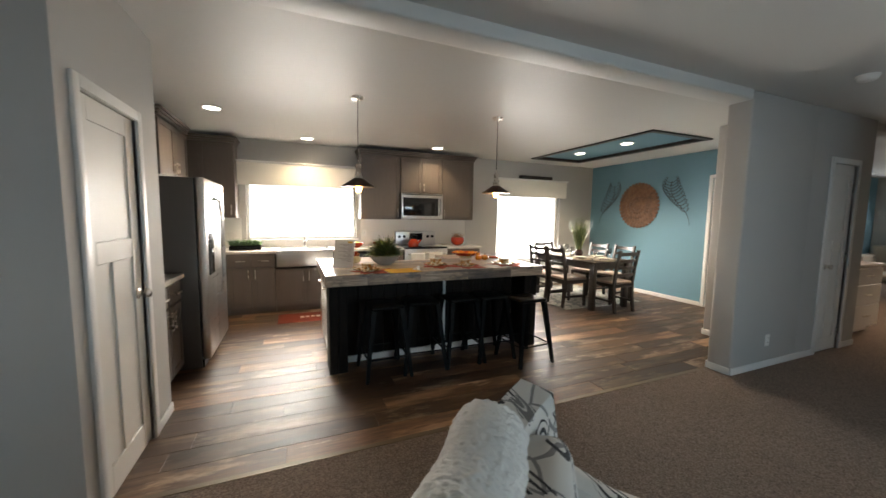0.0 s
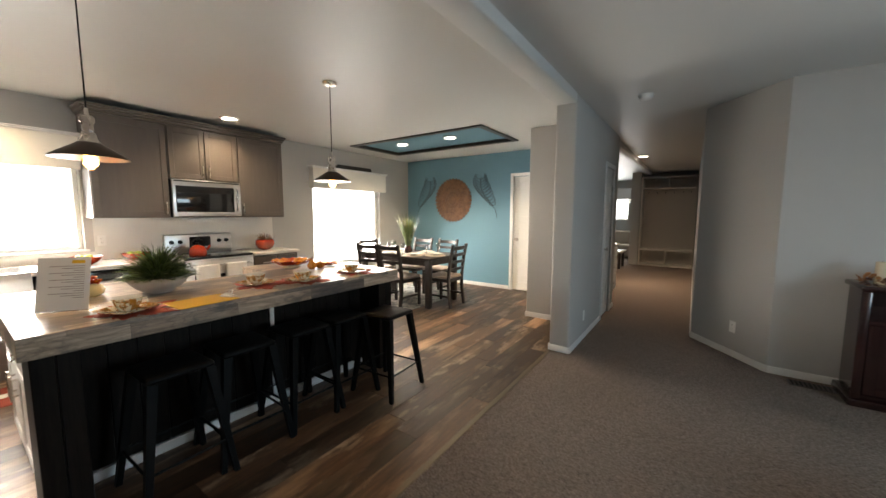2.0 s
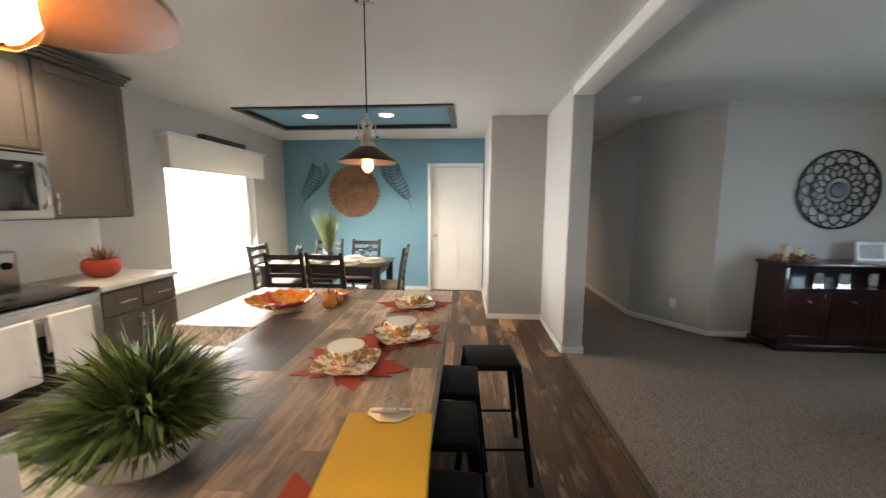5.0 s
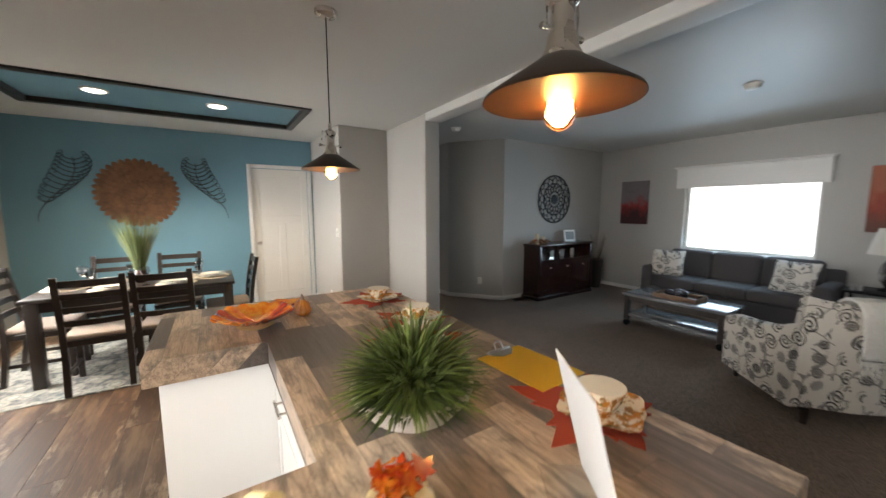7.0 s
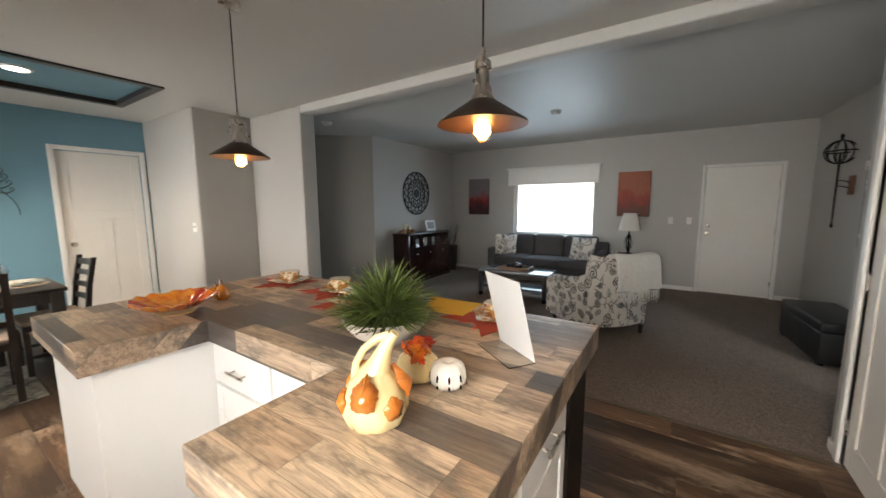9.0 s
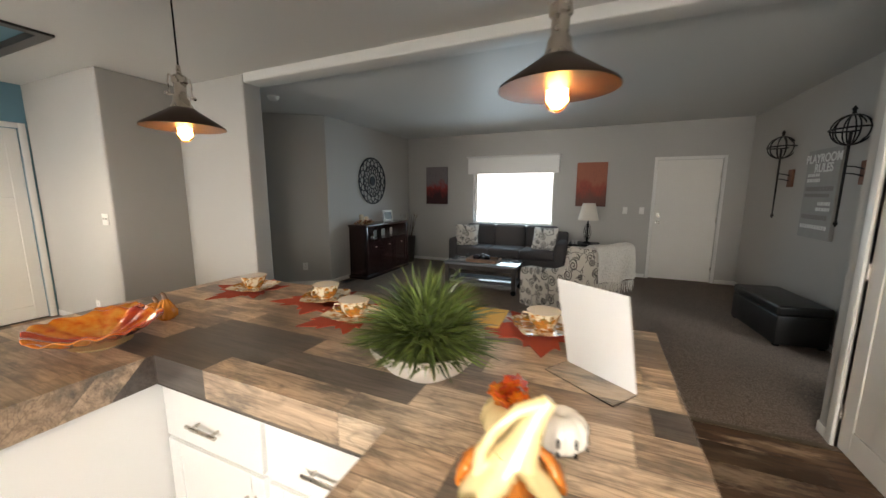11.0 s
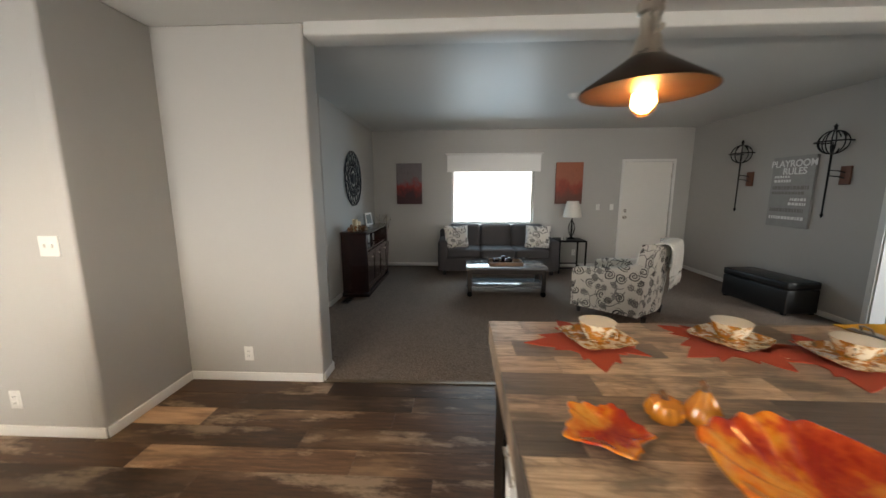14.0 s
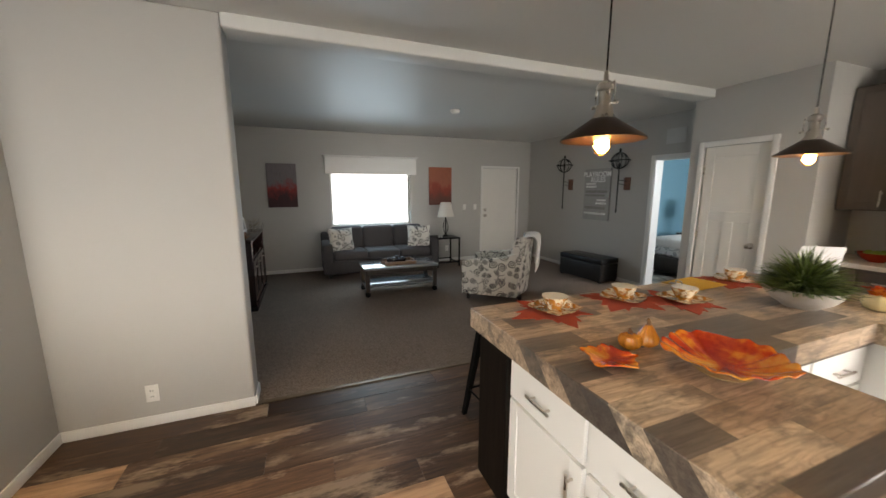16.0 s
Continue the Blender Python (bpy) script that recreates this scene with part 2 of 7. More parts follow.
def floral_fabric(name, base, grey, dark, scale):
    """Pale linen with charcoal scrolls, filled grey leaves and thin vines; about one motif a cell."""
    m, n, l, p = node_mat(name)
    co = n.new("ShaderNodeTexCoord").outputs["Object"]

    def mt(op, a, b=None, c=None):
        x = n.new("ShaderNodeMath")
        x.operation = op
        for i, v in enumerate((a, b, c)):
            if v is None:
                continue
            if hasattr(v, "is_output"):
                l.new(v, x.inputs[i])
            else:
                x.inputs[i].default_value = v
        return x.outputs[0]

    def vm(op, a, b, c=None):
        x = n.new("ShaderNodeVectorMath")
        x.operation = op
        for i, v in enumerate((a, b, c)):
            if v is None:
                continue
            if hasattr(v, "is_output"):
                l.new(v, x.inputs[i])
            else:
                x.inputs[i].default_value = v
        return x.outputs[0]

    warp = n.new("ShaderNodeTexNoise")
    warp.inputs["Scale"].default_value = scale * 0.8
    warp.inputs["Detail"].default_value = 0.0
    l.new(co, warp.inputs["Vector"])
    vec = vm("MULTIPLY_ADD", warp.outputs["Color"], (0.35 / scale,) * 3, co)
    v = n.new("ShaderNodeTexVoronoi")
    v.inputs["Scale"].default_value = scale
    v.inputs["Randomness"].default_value = 0.75
    l.new(vec, v.inputs["Vector"])
    loc = vm("SUBTRACT", vec, v.outputs["Position"])
    sep = n.new("ShaderNodeSeparateXYZ")
    l.new(loc, sep.inputs[0])
    csep = n.new("ShaderNodeSeparateXYZ")
    l.new(v.outputs["Color"], csep.inputs[0])
    u, w = mt("ADD", sep.outputs["X"], sep.outputs["Y"]), sep.outputs["Z"]
    r = mt("MULTIPLY", mt("SQRT", mt("ADD", mt("MULTIPLY", u, u), mt("MULTIPLY", w, w))), scale)
    ang = mt("MULTIPLY", mt("ARCTAN2", w, u), 1 / (2 * math.pi))
    turn = mt("FRACT", mt("ADD", mt("MULTIPLY", r, 4.2), mt("ADD", ang, csep.outputs["Y"])))
    line = mt("MULTIPLY", mt("LESS_THAN", turn, 0.44), mt("LESS_THAN", r, 0.50))
    lobes = mt("MULTIPLY_ADD", mt("SINE", mt("MULTIPLY", ang, 2 * math.pi * 9)), 0.035, 0.33)
    bud = mt("MULTIPLY", mt("LESS_THAN", r, lobes), mt("GREATER_THAN", mt("FRACT", mt("MULTIPLY", r, 7.0)), 0.22))
    v2 = n.new("ShaderNodeTexVoronoi")
    v2.feature = "DISTANCE_TO_EDGE"
    v2.inputs["Scale"].default_value = scale * 0.85
    l.new(vm("MULTIPLY_ADD", warp.outputs["Color"], (1.0 / scale,) * 3, co), v2.inputs["Vector"])
    vine = mt("MULTIPLY", mt("LESS_THAN", v2.outputs["Distance"], 0.035), mt("GREATER_THAN", noise_tex(n, l, co, scale * 0.9, 1, 0.5), 0.47))
    pick = mt("GREATER_THAN", csep.outputs["X"], 0.46)
    c = mix_rgb(n, l, vine, base, grey)
    c = mix_rgb(n, l, mt("MULTIPLY", line, mt("SUBTRACT", 1.0, pick)), c, dark)
    c = mix_rgb(n, l, mt("MULTIPLY", bud, pick), c, mix_rgb(n, l, csep.outputs["Z"], dark, grey))
    l.new(c, p.inputs["Base Color"])
    p.inputs["Roughness"].default_value = 0.95
    set_bump(n, l, p, noise_tex(n, l, co, 350, 2), 0.3, 0.002)
    return m


WALL = mat("greige_wall_paint", (0.46, 0.45, 0.43), 0.72, vary=0.03, vscale=1.2, bump=0.10, bscale=140)
BLUE = mat("teal_accent_paint", (0.135, 0.270, 0.345), 0.7, vary=0.03, vscale=1.2, bump=0.10, bscale=140)
CEIL = mat("ceiling_paint", (0.62, 0.62, 0.60), 0.5, vary=0.03, vscale=1.0, bump=0.16, bscale=90)
TRIM = mat("white_trim_paint", (0.76, 0.75, 0.73), 0.42, vary=0.03, vscale=5, bump=0.03, bscale=80)
DOORW = mat("white_door_paint", (0.76, 0.74, 0.70), 0.52, vary=0.03, vscale=4, bump=0.05, bscale=150)
CABD = mat("espresso_grey_cabinet", (0.105, 0.084, 0.070), 0.42, vary=0.16, vscale=5, bump=0.08, bscale=40, stretch=(6, 6, 0.7))
CABW = mat("white_cabinet_paint", (0.78, 0.78, 0.77), 0.38, vary=0.02, vscale=3, bump=0.03, bscale=80)
DARKP = wood_grain("dark_plank_panel", (0.005, 0.004, 0.0035), (0.020, 0.015, 0.012), 0.5, (14, 14, 1.0))
DARKW = wood_grain("espresso_wood", (0.012, 0.008, 0.006), (0.035, 0.024, 0.019), 0.36, (9, 9, 1.2), coat=0.15)
CHERRY = wood_grain("dark_cherry_wood", (0.014, 0.004, 0.004), (0.040, 0.012, 0.009), 0.22, (9, 9, 1.2), coat=0.4)
CARPET = carpet_mat("grey_brown_carpet", (0.105, 0.078, 0.062), (0.36, 0.290, 0.240))
LAMIN = plank_laminate()
MARBLE = mat("pale_stone_laminate", (0.62, 0.58, 0.53), 0.25, vary=0.22, vscale=9, bump=0.0)
SPLASH = mat("white_backsplash", (0.70, 0.68, 0.64), 0.3, vary=0.03, vscale=3)
STEEL = mat("brushed_steel", (0.55, 0.54, 0.53), 0.30, 1.0, vary=0.06, vscale=3, bump=0.05, bscale=120, stretch=(0.3, 0.3, 30))
NICKEL = mat("satin_nickel", (0.56, 0.52, 0.47), 0.28, 1.0, vary=0.05, vscale=20)
CHROME = mat("chrome", (0.75, 0.75, 0.75), 0.10, 1.0, vary=0.03, vscale=20)
BLACKM = mat("black_painted_metal", (0.005, 0.005, 0.005), 0.45, 0.0, vary=0.2, vscale=8, bump=0.04, bscale=60)
for m_ in (BLACKM, DARKP):
    m_.node_tree.nodes["Principled BSDF"].inputs["Specular IOR Level"].default_value = 0.1
BLACKG = mat("black_glass", (0.008, 0.008, 0.009), 0.06, vary=0.1, vscale=2)
PLASTW = mat("white_plastic", (0.78, 0.77, 0.74), 0.35, vary=0.02, vscale=9)
PLANKF = vinyl_plank()
GROUT = mat("floor_joint", (0.03, 0.022, 0.017), 0.8, vary=0.2)
SKYW = plain_glow("overcast_sky_glare", (0.97, 0.98, 1.0), 3.2)

# ---- mesh helpers ----
def box(bm, x0, x1, y0, y1, z0, z1):
    v = [bm.verts.new(c) for c in ((x0, y0, z0), (x1, y0, z0), (x1, y1, z0), (x0, y1, z0), (x0, y0, z1), (x1, y0, z1), (x1, y1, z1), (x0, y1, z1))]
    for f in ((3, 2, 1, 0), (4, 5, 6, 7), (0, 1, 5, 4), (1, 2, 6, 5), (2, 3, 7, 6), (3, 0, 4, 7)):
        bm.faces.new([v[i] for i in f])
    return v


def merge(bm, other, m=None):
    if m is not None:
        other.transform(m)
    me = bpy.data.meshes.new("tmp")
    other.to_mesh(me)
    other.free()
    bm.from_mesh(me)
    bpy.data.meshes.remove(me)


def rbox(bm, x0, x1, y0, y1, z0, z1, r=0.005, seg=2, m=None):
    """A box with rounded edges."""
    b = bmesh.new()
    box(b, x0, x1, y0, y1, z0, z1)
    bmesh.ops.bevel(b, geom=b.edges[:], offset=r, segments=seg, affect="EDGES", profile=0.5)
    merge(bm, b, m)


def frame_to(p0, p1):
    d = Vector(p1) - Vector(p0)
    return Matrix.Translation(p0) @ d.to_track_quat("Z", "Y").to_matrix().to_4x4(), d.length


def cyl(bm, p0, p1, r0, r1=None, n=12, caps=True):
    r1 = r0 if r1 is None else r1
    m, h = frame_to(p0, p1)
    a = [bm.verts.new(m @ Vector((r0 * math.cos(2 * math.pi * i / n), r0 * math.sin(2 * math.pi * i / n), 0))) for i in range(n)]
    b = [bm.verts.new(m @ Vector((r1 * math.cos(2 * math.pi * i / n), r1 * math.sin(2 * math.pi * i / n), h))) for i in range(n)]
    for i in range(n):
        bm.faces.new((a[i], a[(i + 1) % n], b[(i + 1) % n], b[i]))
    if caps:
        bm.faces.new(a[::-1])
        bm.faces.new(b)


def lathe(bm, prof, n=24, at=(0, 0, 0), wob=None):
    """Turns a profile of (radius, height) about z. wob(angle, k): a factor on the radius."""
    rings = []
    for k, (r, z) in enumerate(prof):
        ring = []
        for i in range(n):
            a = 2 * math.pi * i / n
            q = r * (wob(a, k) if wob else 1)
            ring.append(bm.verts.new((at[0] + q * math.cos(a), at[1] + q * math.sin(a), at[2] + z)))
        rings.append(ring)
    for a, b in zip(rings, rings[1:]):
        for i in range(n):
            bm.faces.new((a[i], a[(i + 1) % n], b[(i + 1) % n], b[i]))
    if prof[0][0] > 1e-5:
        bm.faces.new(rings[0][::-1])
    if prof[-1][0] > 1e-5:
        bm.faces.new(rings[-1])


def tube(bm, pts, r, n=8):
    """A round bar along points; r is one radius or one for each point."""
    pts = [Vector(p) for p in pts]
    rs = r if isinstance(r, (list, tuple)) else [r] * len(pts)
    rings = []
    up = Vector((0, 0, 1))
    for i, p in enumerate(pts):
        d = (pts[min(i + 1, len(pts) - 1)] - pts[max(i - 1, 0)]).normalized()
        s = d.cross(up)
        if s.length < 1e-3:
            s = d.cross(Vector((1, 0, 0)))
        s.normalize()
        t = s.cross(d)
        rings.append([bm.verts.new(p + rs[i] * (math.cos(2 * math.pi * k / n) * s + math.sin(2 * math.pi * k / n) * t)) for k in range(n)])
    for a, b in zip(rings, rings[1:]):
        for k in range(n):
            bm.faces.new((a[k], b[k], b[(k + 1) % n], a[(k + 1) % n]))
    bm.faces.new(rings[0])
    bm.faces.new(rings[-1][::-1])


def slab(bm, outline, z0, z1, m=None):
    """A flat plate from an outline of (x, y)."""
    f = (lambda c: m @ Vector(c)) if m is not None else Vector
    a = [bm.verts.new(f((x, y, z0))) for x, y in outline]
    b = [bm.verts.new(f((x, y, z1))) for x, y in outline]
    bm.faces.new(a[::-1])
    bm.faces.new(b)
    k = len(a)
    for i in range(k):
        bm.faces.new((a[i], a[(i + 1) % k], b[(i + 1) % k], b[i]))


def mesh_of(name, bm, material, smooth=None):
    bmesh.ops.recalc_face_normals(bm, faces=bm.faces[:])
    me = bpy.data.meshes.new(name)
    bm.to_mesh(me)
    bm.free()
    me.materials.append(material)
    if smooth is not None:
        me.polygons.foreach_set("use_smooth", [True] * len(me.polygons))
        me.set_sharp_from_angle(angle=radians(smooth))
    return me


def part(name, bm, material, parent, label="", smooth=40):
    ob = new(name, mesh_of(name, bm, material, smooth))
    ob.parent = parent
    return tagged(ob, label)


def thing(name, m, label, category, group="", kind=""):
    ob = new(name)
    ob.empty_display_size = 0.1
    ob.matrix_basis = m
    return tagged(ob, label, category, group, kind)


def solid(name, bm, material, label, category, group="", kind="", m=None, smooth=40):
    ob = new(name, mesh_of(name, bm, material, smooth))
    if m is not None:
        ob.matrix_basis = m
    return tagged(ob, label, category, group, kind)


def one(fn, *a, **k):
    bm = bmesh.new()
    fn(bm, *a, **k)
    return bm


def many(fn, rows, **k):
    bm = bmesh.new()
    for r in rows:
        fn(bm, *r, **k)
    return bm

# ---- walls, floors, ceiling ----
def wall_x(bm, x0, x1, y0, y1, z1=CE, holes=()):
    """A wall along x, with rectangular openings (xa, xb, za, zb)."""
    cut = x0
    for xa, xb, za, zb in sorted(holes):
        if xa > cut:
            box(bm, cut, xa, y0, y1, 0, z1)
        if za > 0:
            box(bm, xa, xb, y0, y1, 0, za)
        if zb < z1:
            box(bm, xa, xb, y0, y1, zb, z1)
        cut = xb
    if cut < x1:
        box(bm, cut, x1, y0, y1, 0, z1)


def wall_y(bm, y0, y1, x0, x1, z1=CE, holes=()):
    b = bmesh.new()
    wall_x(b, y0, y1, -x1, -x0, z1, holes)
    merge(bm, b, pose(0, 0, 0, 0, 0, 90))


def setting(name, bm, material, label, category):
    return solid(name, bm, material, label, category, kind="structure")


WIN_K = (0.04, 1.70, 1.03, 1.93)
WIN_D = (4.48, 6.04, 0.52, 1.94)
WIN_S = (1.98, 3.52, 0.82, 1.90)
DOOR_F = (-0.49, 0.37, 0.0, 1.955)
DOOR_BED = (1.38, 2.16, 0.0, 1.94)
DOOR_PAN = (2.52, 3.12, 0.0, 1.955)
DOOR_BLUE = (3.32, 4.12, 0.0, 2.09)
DOOR_HALL = (5.86, 6.36, 0.0, 2.03)
wn_ = setting("wall_north", one(wall_x, -0.97, 6.93, 6.66, 6.81, holes=(WIN_K, WIN_D)), WALL, "greige painted wall with two windows", "wall")
setting("wall_west", one(wall_y, -1.88, 6.66, -0.97, -0.82, holes=(DOOR_BED,)), WALL, "greige painted wall with a doorway to a bedroom", "wall")
setting("wall_south", one(wall_x, -0.82, 5.15, -1.88, -1.73, holes=(WIN_S, DOOR_F)), WALL, "greige painted wall with a window and front door", "wall")
setting("wall_living_east", one(wall_y, -1.73, 0.79, 5.0, 5.15), WALL, "greige painted living room wall", "wall")
b = bmesh.new()
slab(b, [(5.0, 0.79), (5.73, 1.35), (5.73, 1.18), (5.15, 0.735)], 0, CE)
setting("wall_angled", b, WALL, "short angled greige wall by the hallway", "wall")
setting("wall_hall_south", one(wall_x, 5.73, 12.55, 1.2, 1.35), WALL, "greige hallway wall", "wall")
setting("wall_hall_north", one(wall_x, 5.4825, 6.72, 2.36, 2.46, holes=(DOOR_HALL,)), WALL, "greige hallway wall with a closet door", "wall")
b = bmesh.new()
rbox(b, 4.4, 5.50, 2.36, 2.56, 0, CE, 0.018, 3)
setting("wall_column", b, WALL, "greige wall end with rounded corners", "wall")
b = bmesh.new()
rbox(b, 5.5322, 6.93, 3.14, 3.24, 0, CE, 0.0005, 1)
setting("wall_closet_north", b, WALL, "greige closet wall beside the dining area", "wall")
setting("wall_closet_west", one(rbox, 5.45, 5.55, 2.461, 3.24, 0, CE, 0.018, 3), WALL, "greige closet wall", "wall")
setting("wall_closet_east", one(wall_y, 2.46, 3.14, 6.62, 6.72), WALL, "plain greige closet wall", "wall")
setting("wall_east", one(wall_y, 3.24, 6.81, 6.93, 7.05, holes=(DOOR_BLUE,)), BLUE, "teal blue accent wall", "wall")
setting("wall_pantry_east", one(wall_y, 2.36, 3.47, -0.22, -0.12, holes=(DOOR_PAN,)), WALL, "greige pantry wall with a white door", "wall")
setting("wall_pantry_south", one(wall_x, -0.82, -0.22, 2.36, 2.46), WALL, "greige pantry side wall", "wall")
setting("wall_pantry_north", one(wall_x, -0.82, -0.22, 3.37, 3.47), WALL, "greige pantry side wall", "wall")
b = bmesh.new()
rbox(b, -0.12, 4.4, 2.36, 2.56, 2.465, CE + 0.03, 0.015, 3)
setting("ceiling_beam", b, CEIL, "shallow painted ceiling beam between kitchen and living room", "beam")
# the ceiling, with the dining recess left open
TX0, TX1, TY0, TY1 = 4.94, 6.03, 3.72, 6.13
b = bmesh.new()
box(b, -4.4, TX0, -1.9, 6.81, CE, CE + 0.12)
box(b, TX1, 14.7, -1.9, 6.81, CE, CE + 0.12)
box(b, TX0, TX1, -1.9, TY0, CE, CE + 0.12)
box(b, TX0, TX1, TY1, 6.81, CE, CE + 0.12)
setting("ceiling", b, CEIL, "off-white painted textured ceiling", "ceiling")
b = bmesh.new()
box(b, TX0, TX1, TY0, TY1, CE + 0.035, CE + 0.11)
setting("ceiling_recess", b, BLUE, "teal blue ceiling panel above the dining table", "ceiling")
b = bmesh.new()
for a in ((4.895, TX0 + 0.03, 3.675, 6.175), (TX1 - 0.03, 6.075, 3.675, 6.175), (TX0 + 0.03, TX1 - 0.03, 3.675, 3.75), (TX0 + 0.03, TX1 - 0.03, 6.10, 6.175)):
    box(b, *a, CE - 0.018, CE + 0.03)
setting("ceiling_trim", b, DARKW, "dark wood frame round the blue ceiling panel", "trim")
# floors
b = bmesh.new()
box(b, -0.97, 7.05, 2.55, 6.81, -0.12, -0.006)
FLOOR = setting("floor", b, GROUT, "brown vinyl plank floor in the kitchen and dining area", "floor")
b = bmesh.new()
box(b, -4.4, -0.97, -1.9, 6.81, -0.12, 0.0)
setting("floor_bedroom", b, PLANKF, "wood-look bedroom floor", "floor")
b = bmesh.new()
box(b, -0.97, 14.7, -1.9, 2.55, -0.12, 0.004)
box(b, 7.05, 14.7, 2.55, 6.81, -0.12, 0.004)
setting("carpet", b, CARPET, "grey-brown flecked carpet in the living room and hall", "carpet")
# rooms beyond
setting("wall_family_north", one(wall_x, 7.05, 14.5, 4.7, 4.8), BLUE, "teal wall of the family room", "wall")
setting("wall_family_east", one(wall_y, -1.0, 4.8, 14.5, 14.65, holes=((3.25, 4.17, 1.22, 2.12),)), WALL, "far wall with a window", "wall")
setting("wall_hall_post", one(wall_x, 12.0, 12.6, 2.64, 2.86), WALL, "greige wall end beside the built-in bench", "wall")
setting("wall_hall_end", one(wall_y, 1.2, 2.64, 12.55, 12.65), WALL, "greige wall behind the built-in bench", "wall")
setting("wall_bed_north", one(wall_x, -4.3, -0.97, 3.95, 4.05, holes=((-3.6, -2.4, 1.0, 2.0),)), BLUE, "teal bedroom wall", "wall")
setting("wall_bed_west", one(wall_y, -0.6, 4.05, -4.4, -4.3), BLUE, "teal bedroom wall", "wall")
setting("wall_bed_south", one(wall_x, -4.3, -0.97, -0.6, -0.5), BLUE, "teal bedroom wall", "wall")

# ---- doors, windows, trim ----
EAST, WEST, NORTH, SOUTH = 90, -90, 180, 0   # the way a front faces, for fronts that face -y in their own axes


def panel_leaf(bm, w, h, y0, t=0.035):
    """A three-panel leaf: one wide panel above two tall ones, panels sunk."""
    s, top, mid, bot = 0.10, 0.11, 0.11, 0.16
    zt, zm = h - top, h * 0.655
    box(bm, 0, w, y0 + 0.009, y0 + t, 0.008, h)
    for a in ((0, s, 0.008, h), (w - s, w, 0.008, h), (s, w - s, zt, h), (s, w - s, zm - mid, zm), (s, w - s, 0.008, bot), (w / 2 - s / 2, w / 2 + s / 2, bot, zm - mid)):
        rbox(bm, a[0], a[1], y0, y0 + 0.0095, a[2], a[3], 0.003, 1)


def door_set(name, m, w, h, knob_right, label, casing=0.06, flat=False, deadbolt=False, hinges=True, inset=0.012):
    d = thing(name, m, label, "door", kind="structure")
    b = bmesh.new()
    if flat:
        rbox(b, 0, w, inset, inset + 0.04, 0.012, h, 0.002, 1)
    else:
        panel_leaf(b, w, h, inset)
    leaf = part("leaf", b, DOORW, d)
    b = bmesh.new()
    for a in ((-casing, -0.004, 0, h + casing), (w + 0.004, w + casing, 0, h + casing), (-0.004, w + 0.004, h + 0.004, h + casing)):
        rbox(b, a[0], a[1], -0.018, -0.001, a[2], a[3], 0.005, 2)
    for a in ((-0.004, 0.0, 0, h), (w, w + 0.004, 0, h)):
        box(b, a[0], a[1], 0, 0.08, a[2], a[3])
    part("casing", b, TRIM, d)
    kx = w - 0.07 if knob_right else 0.07
    b = bmesh.new()
    lathe(b, [(0.0, -0.002), (0.032, 0.0), (0.03, 0.008), (0.012, 0.014), (0.011, 0.03), (0.024, 0.038), (0.028, 0.05), (0.022, 0.062), (0.0, 0.066)], 20)
    b.transform(pose(kx, inset, 0.95, 90))
    part("knob", b, NICKEL, leaf, "satin nickel door knob")
    if deadbolt:
        b = bmesh.new()
        lathe(b, [(0.0, -0.002), (0.03, 0.0), (0.03, 0.014), (0.0, 0.018)], 20)
        b.transform(pose(kx, inset, 1.07, 90))
        part("deadbolt", b, NICKEL, leaf)
    if hinges:
        hx = 0.0 if knob_right else w
        for hz in (0.22, h * 0.52, h - 0.24):
            b = bmesh.new()
            cyl(b, (hx, inset - 0.006, hz - 0.045), (hx, inset - 0.006, hz + 0.045), 0.006, n=8)
            box(b, hx - 0.012, hx + 0.012, inset - 0.004, inset - 0.001, hz - 0.045, hz + 0.045)
            part("hinge", b, NICKEL, d)
    return d


door_set("door_1", pose(-0.12, DOOR_PAN[0], 0, 0, 0, EAST), 0.60, 1.955, True, "white three-panel pantry door with nickel knob, closed")
door_set("door_2", pose(6.93, DOOR_BLUE[1], 0, 0, 0, WEST), 0.80, 2.09, False, "white three-panel door in the teal wall, closed", hinges=False, inset=0.02)
door_set("door_3", pose(DOOR_HALL[0], 2.36, 0), 0.50, 2.03, False, "white narrow three-panel hall closet door, closed")
door_set("door_4", pose(DOOR_F[1], -1.73, 0, 0, 0, NORTH), 0.86, 1.955, False, "plain white front door with nickel knob and deadbolt, closed", flat=True, deadbolt=True, casing=0.05)
b = bmesh.new()
w, h = DOOR_BED[1] - DOOR_BED[0], DOOR_BED[3]
for a in ((-0.06, 0.0, 0, h + 0.06), (w, w + 0.06, 0, h + 0.06), (0.0, w, h, h + 0.06)):
    rbox(b, a[0], a[1], -0.018, -0.001, a[2], a[3], 0.005, 2)
for a in ((-0.001, 0.012, 0, h), (w - 0.012, w + 0.001, 0, h), (0.012, w - 0.012, h - 0.012, h)):
    box(b, a[0], a[1], 0, 0.15, a[2], a[3])
o = setting("door_casing", b, TRIM, "white casing round the open bedroom doorway", "trim")
o.matrix_basis = pose(-0.82, DOOR_BED[0], 0, 0, 0, EAST)

GLASS, gn, gl, gp = node_mat("window_glass")
gp.inputs["Transmission Weight"].default_value, gp.inputs["Roughness"].default_value, gp.inputs["IOR"].default_value = 1.0, 0.0, 1.45
CREAM = mat("cream_valance_fabric", (0.78, 0.75, 0.68), 0.85, vary=0.04, vscale=5, bump=0.15, bscale=300)
SHEER = mat("white_blind_slat", (0.82, 0.82, 0.80), 0.5, vary=0.02)


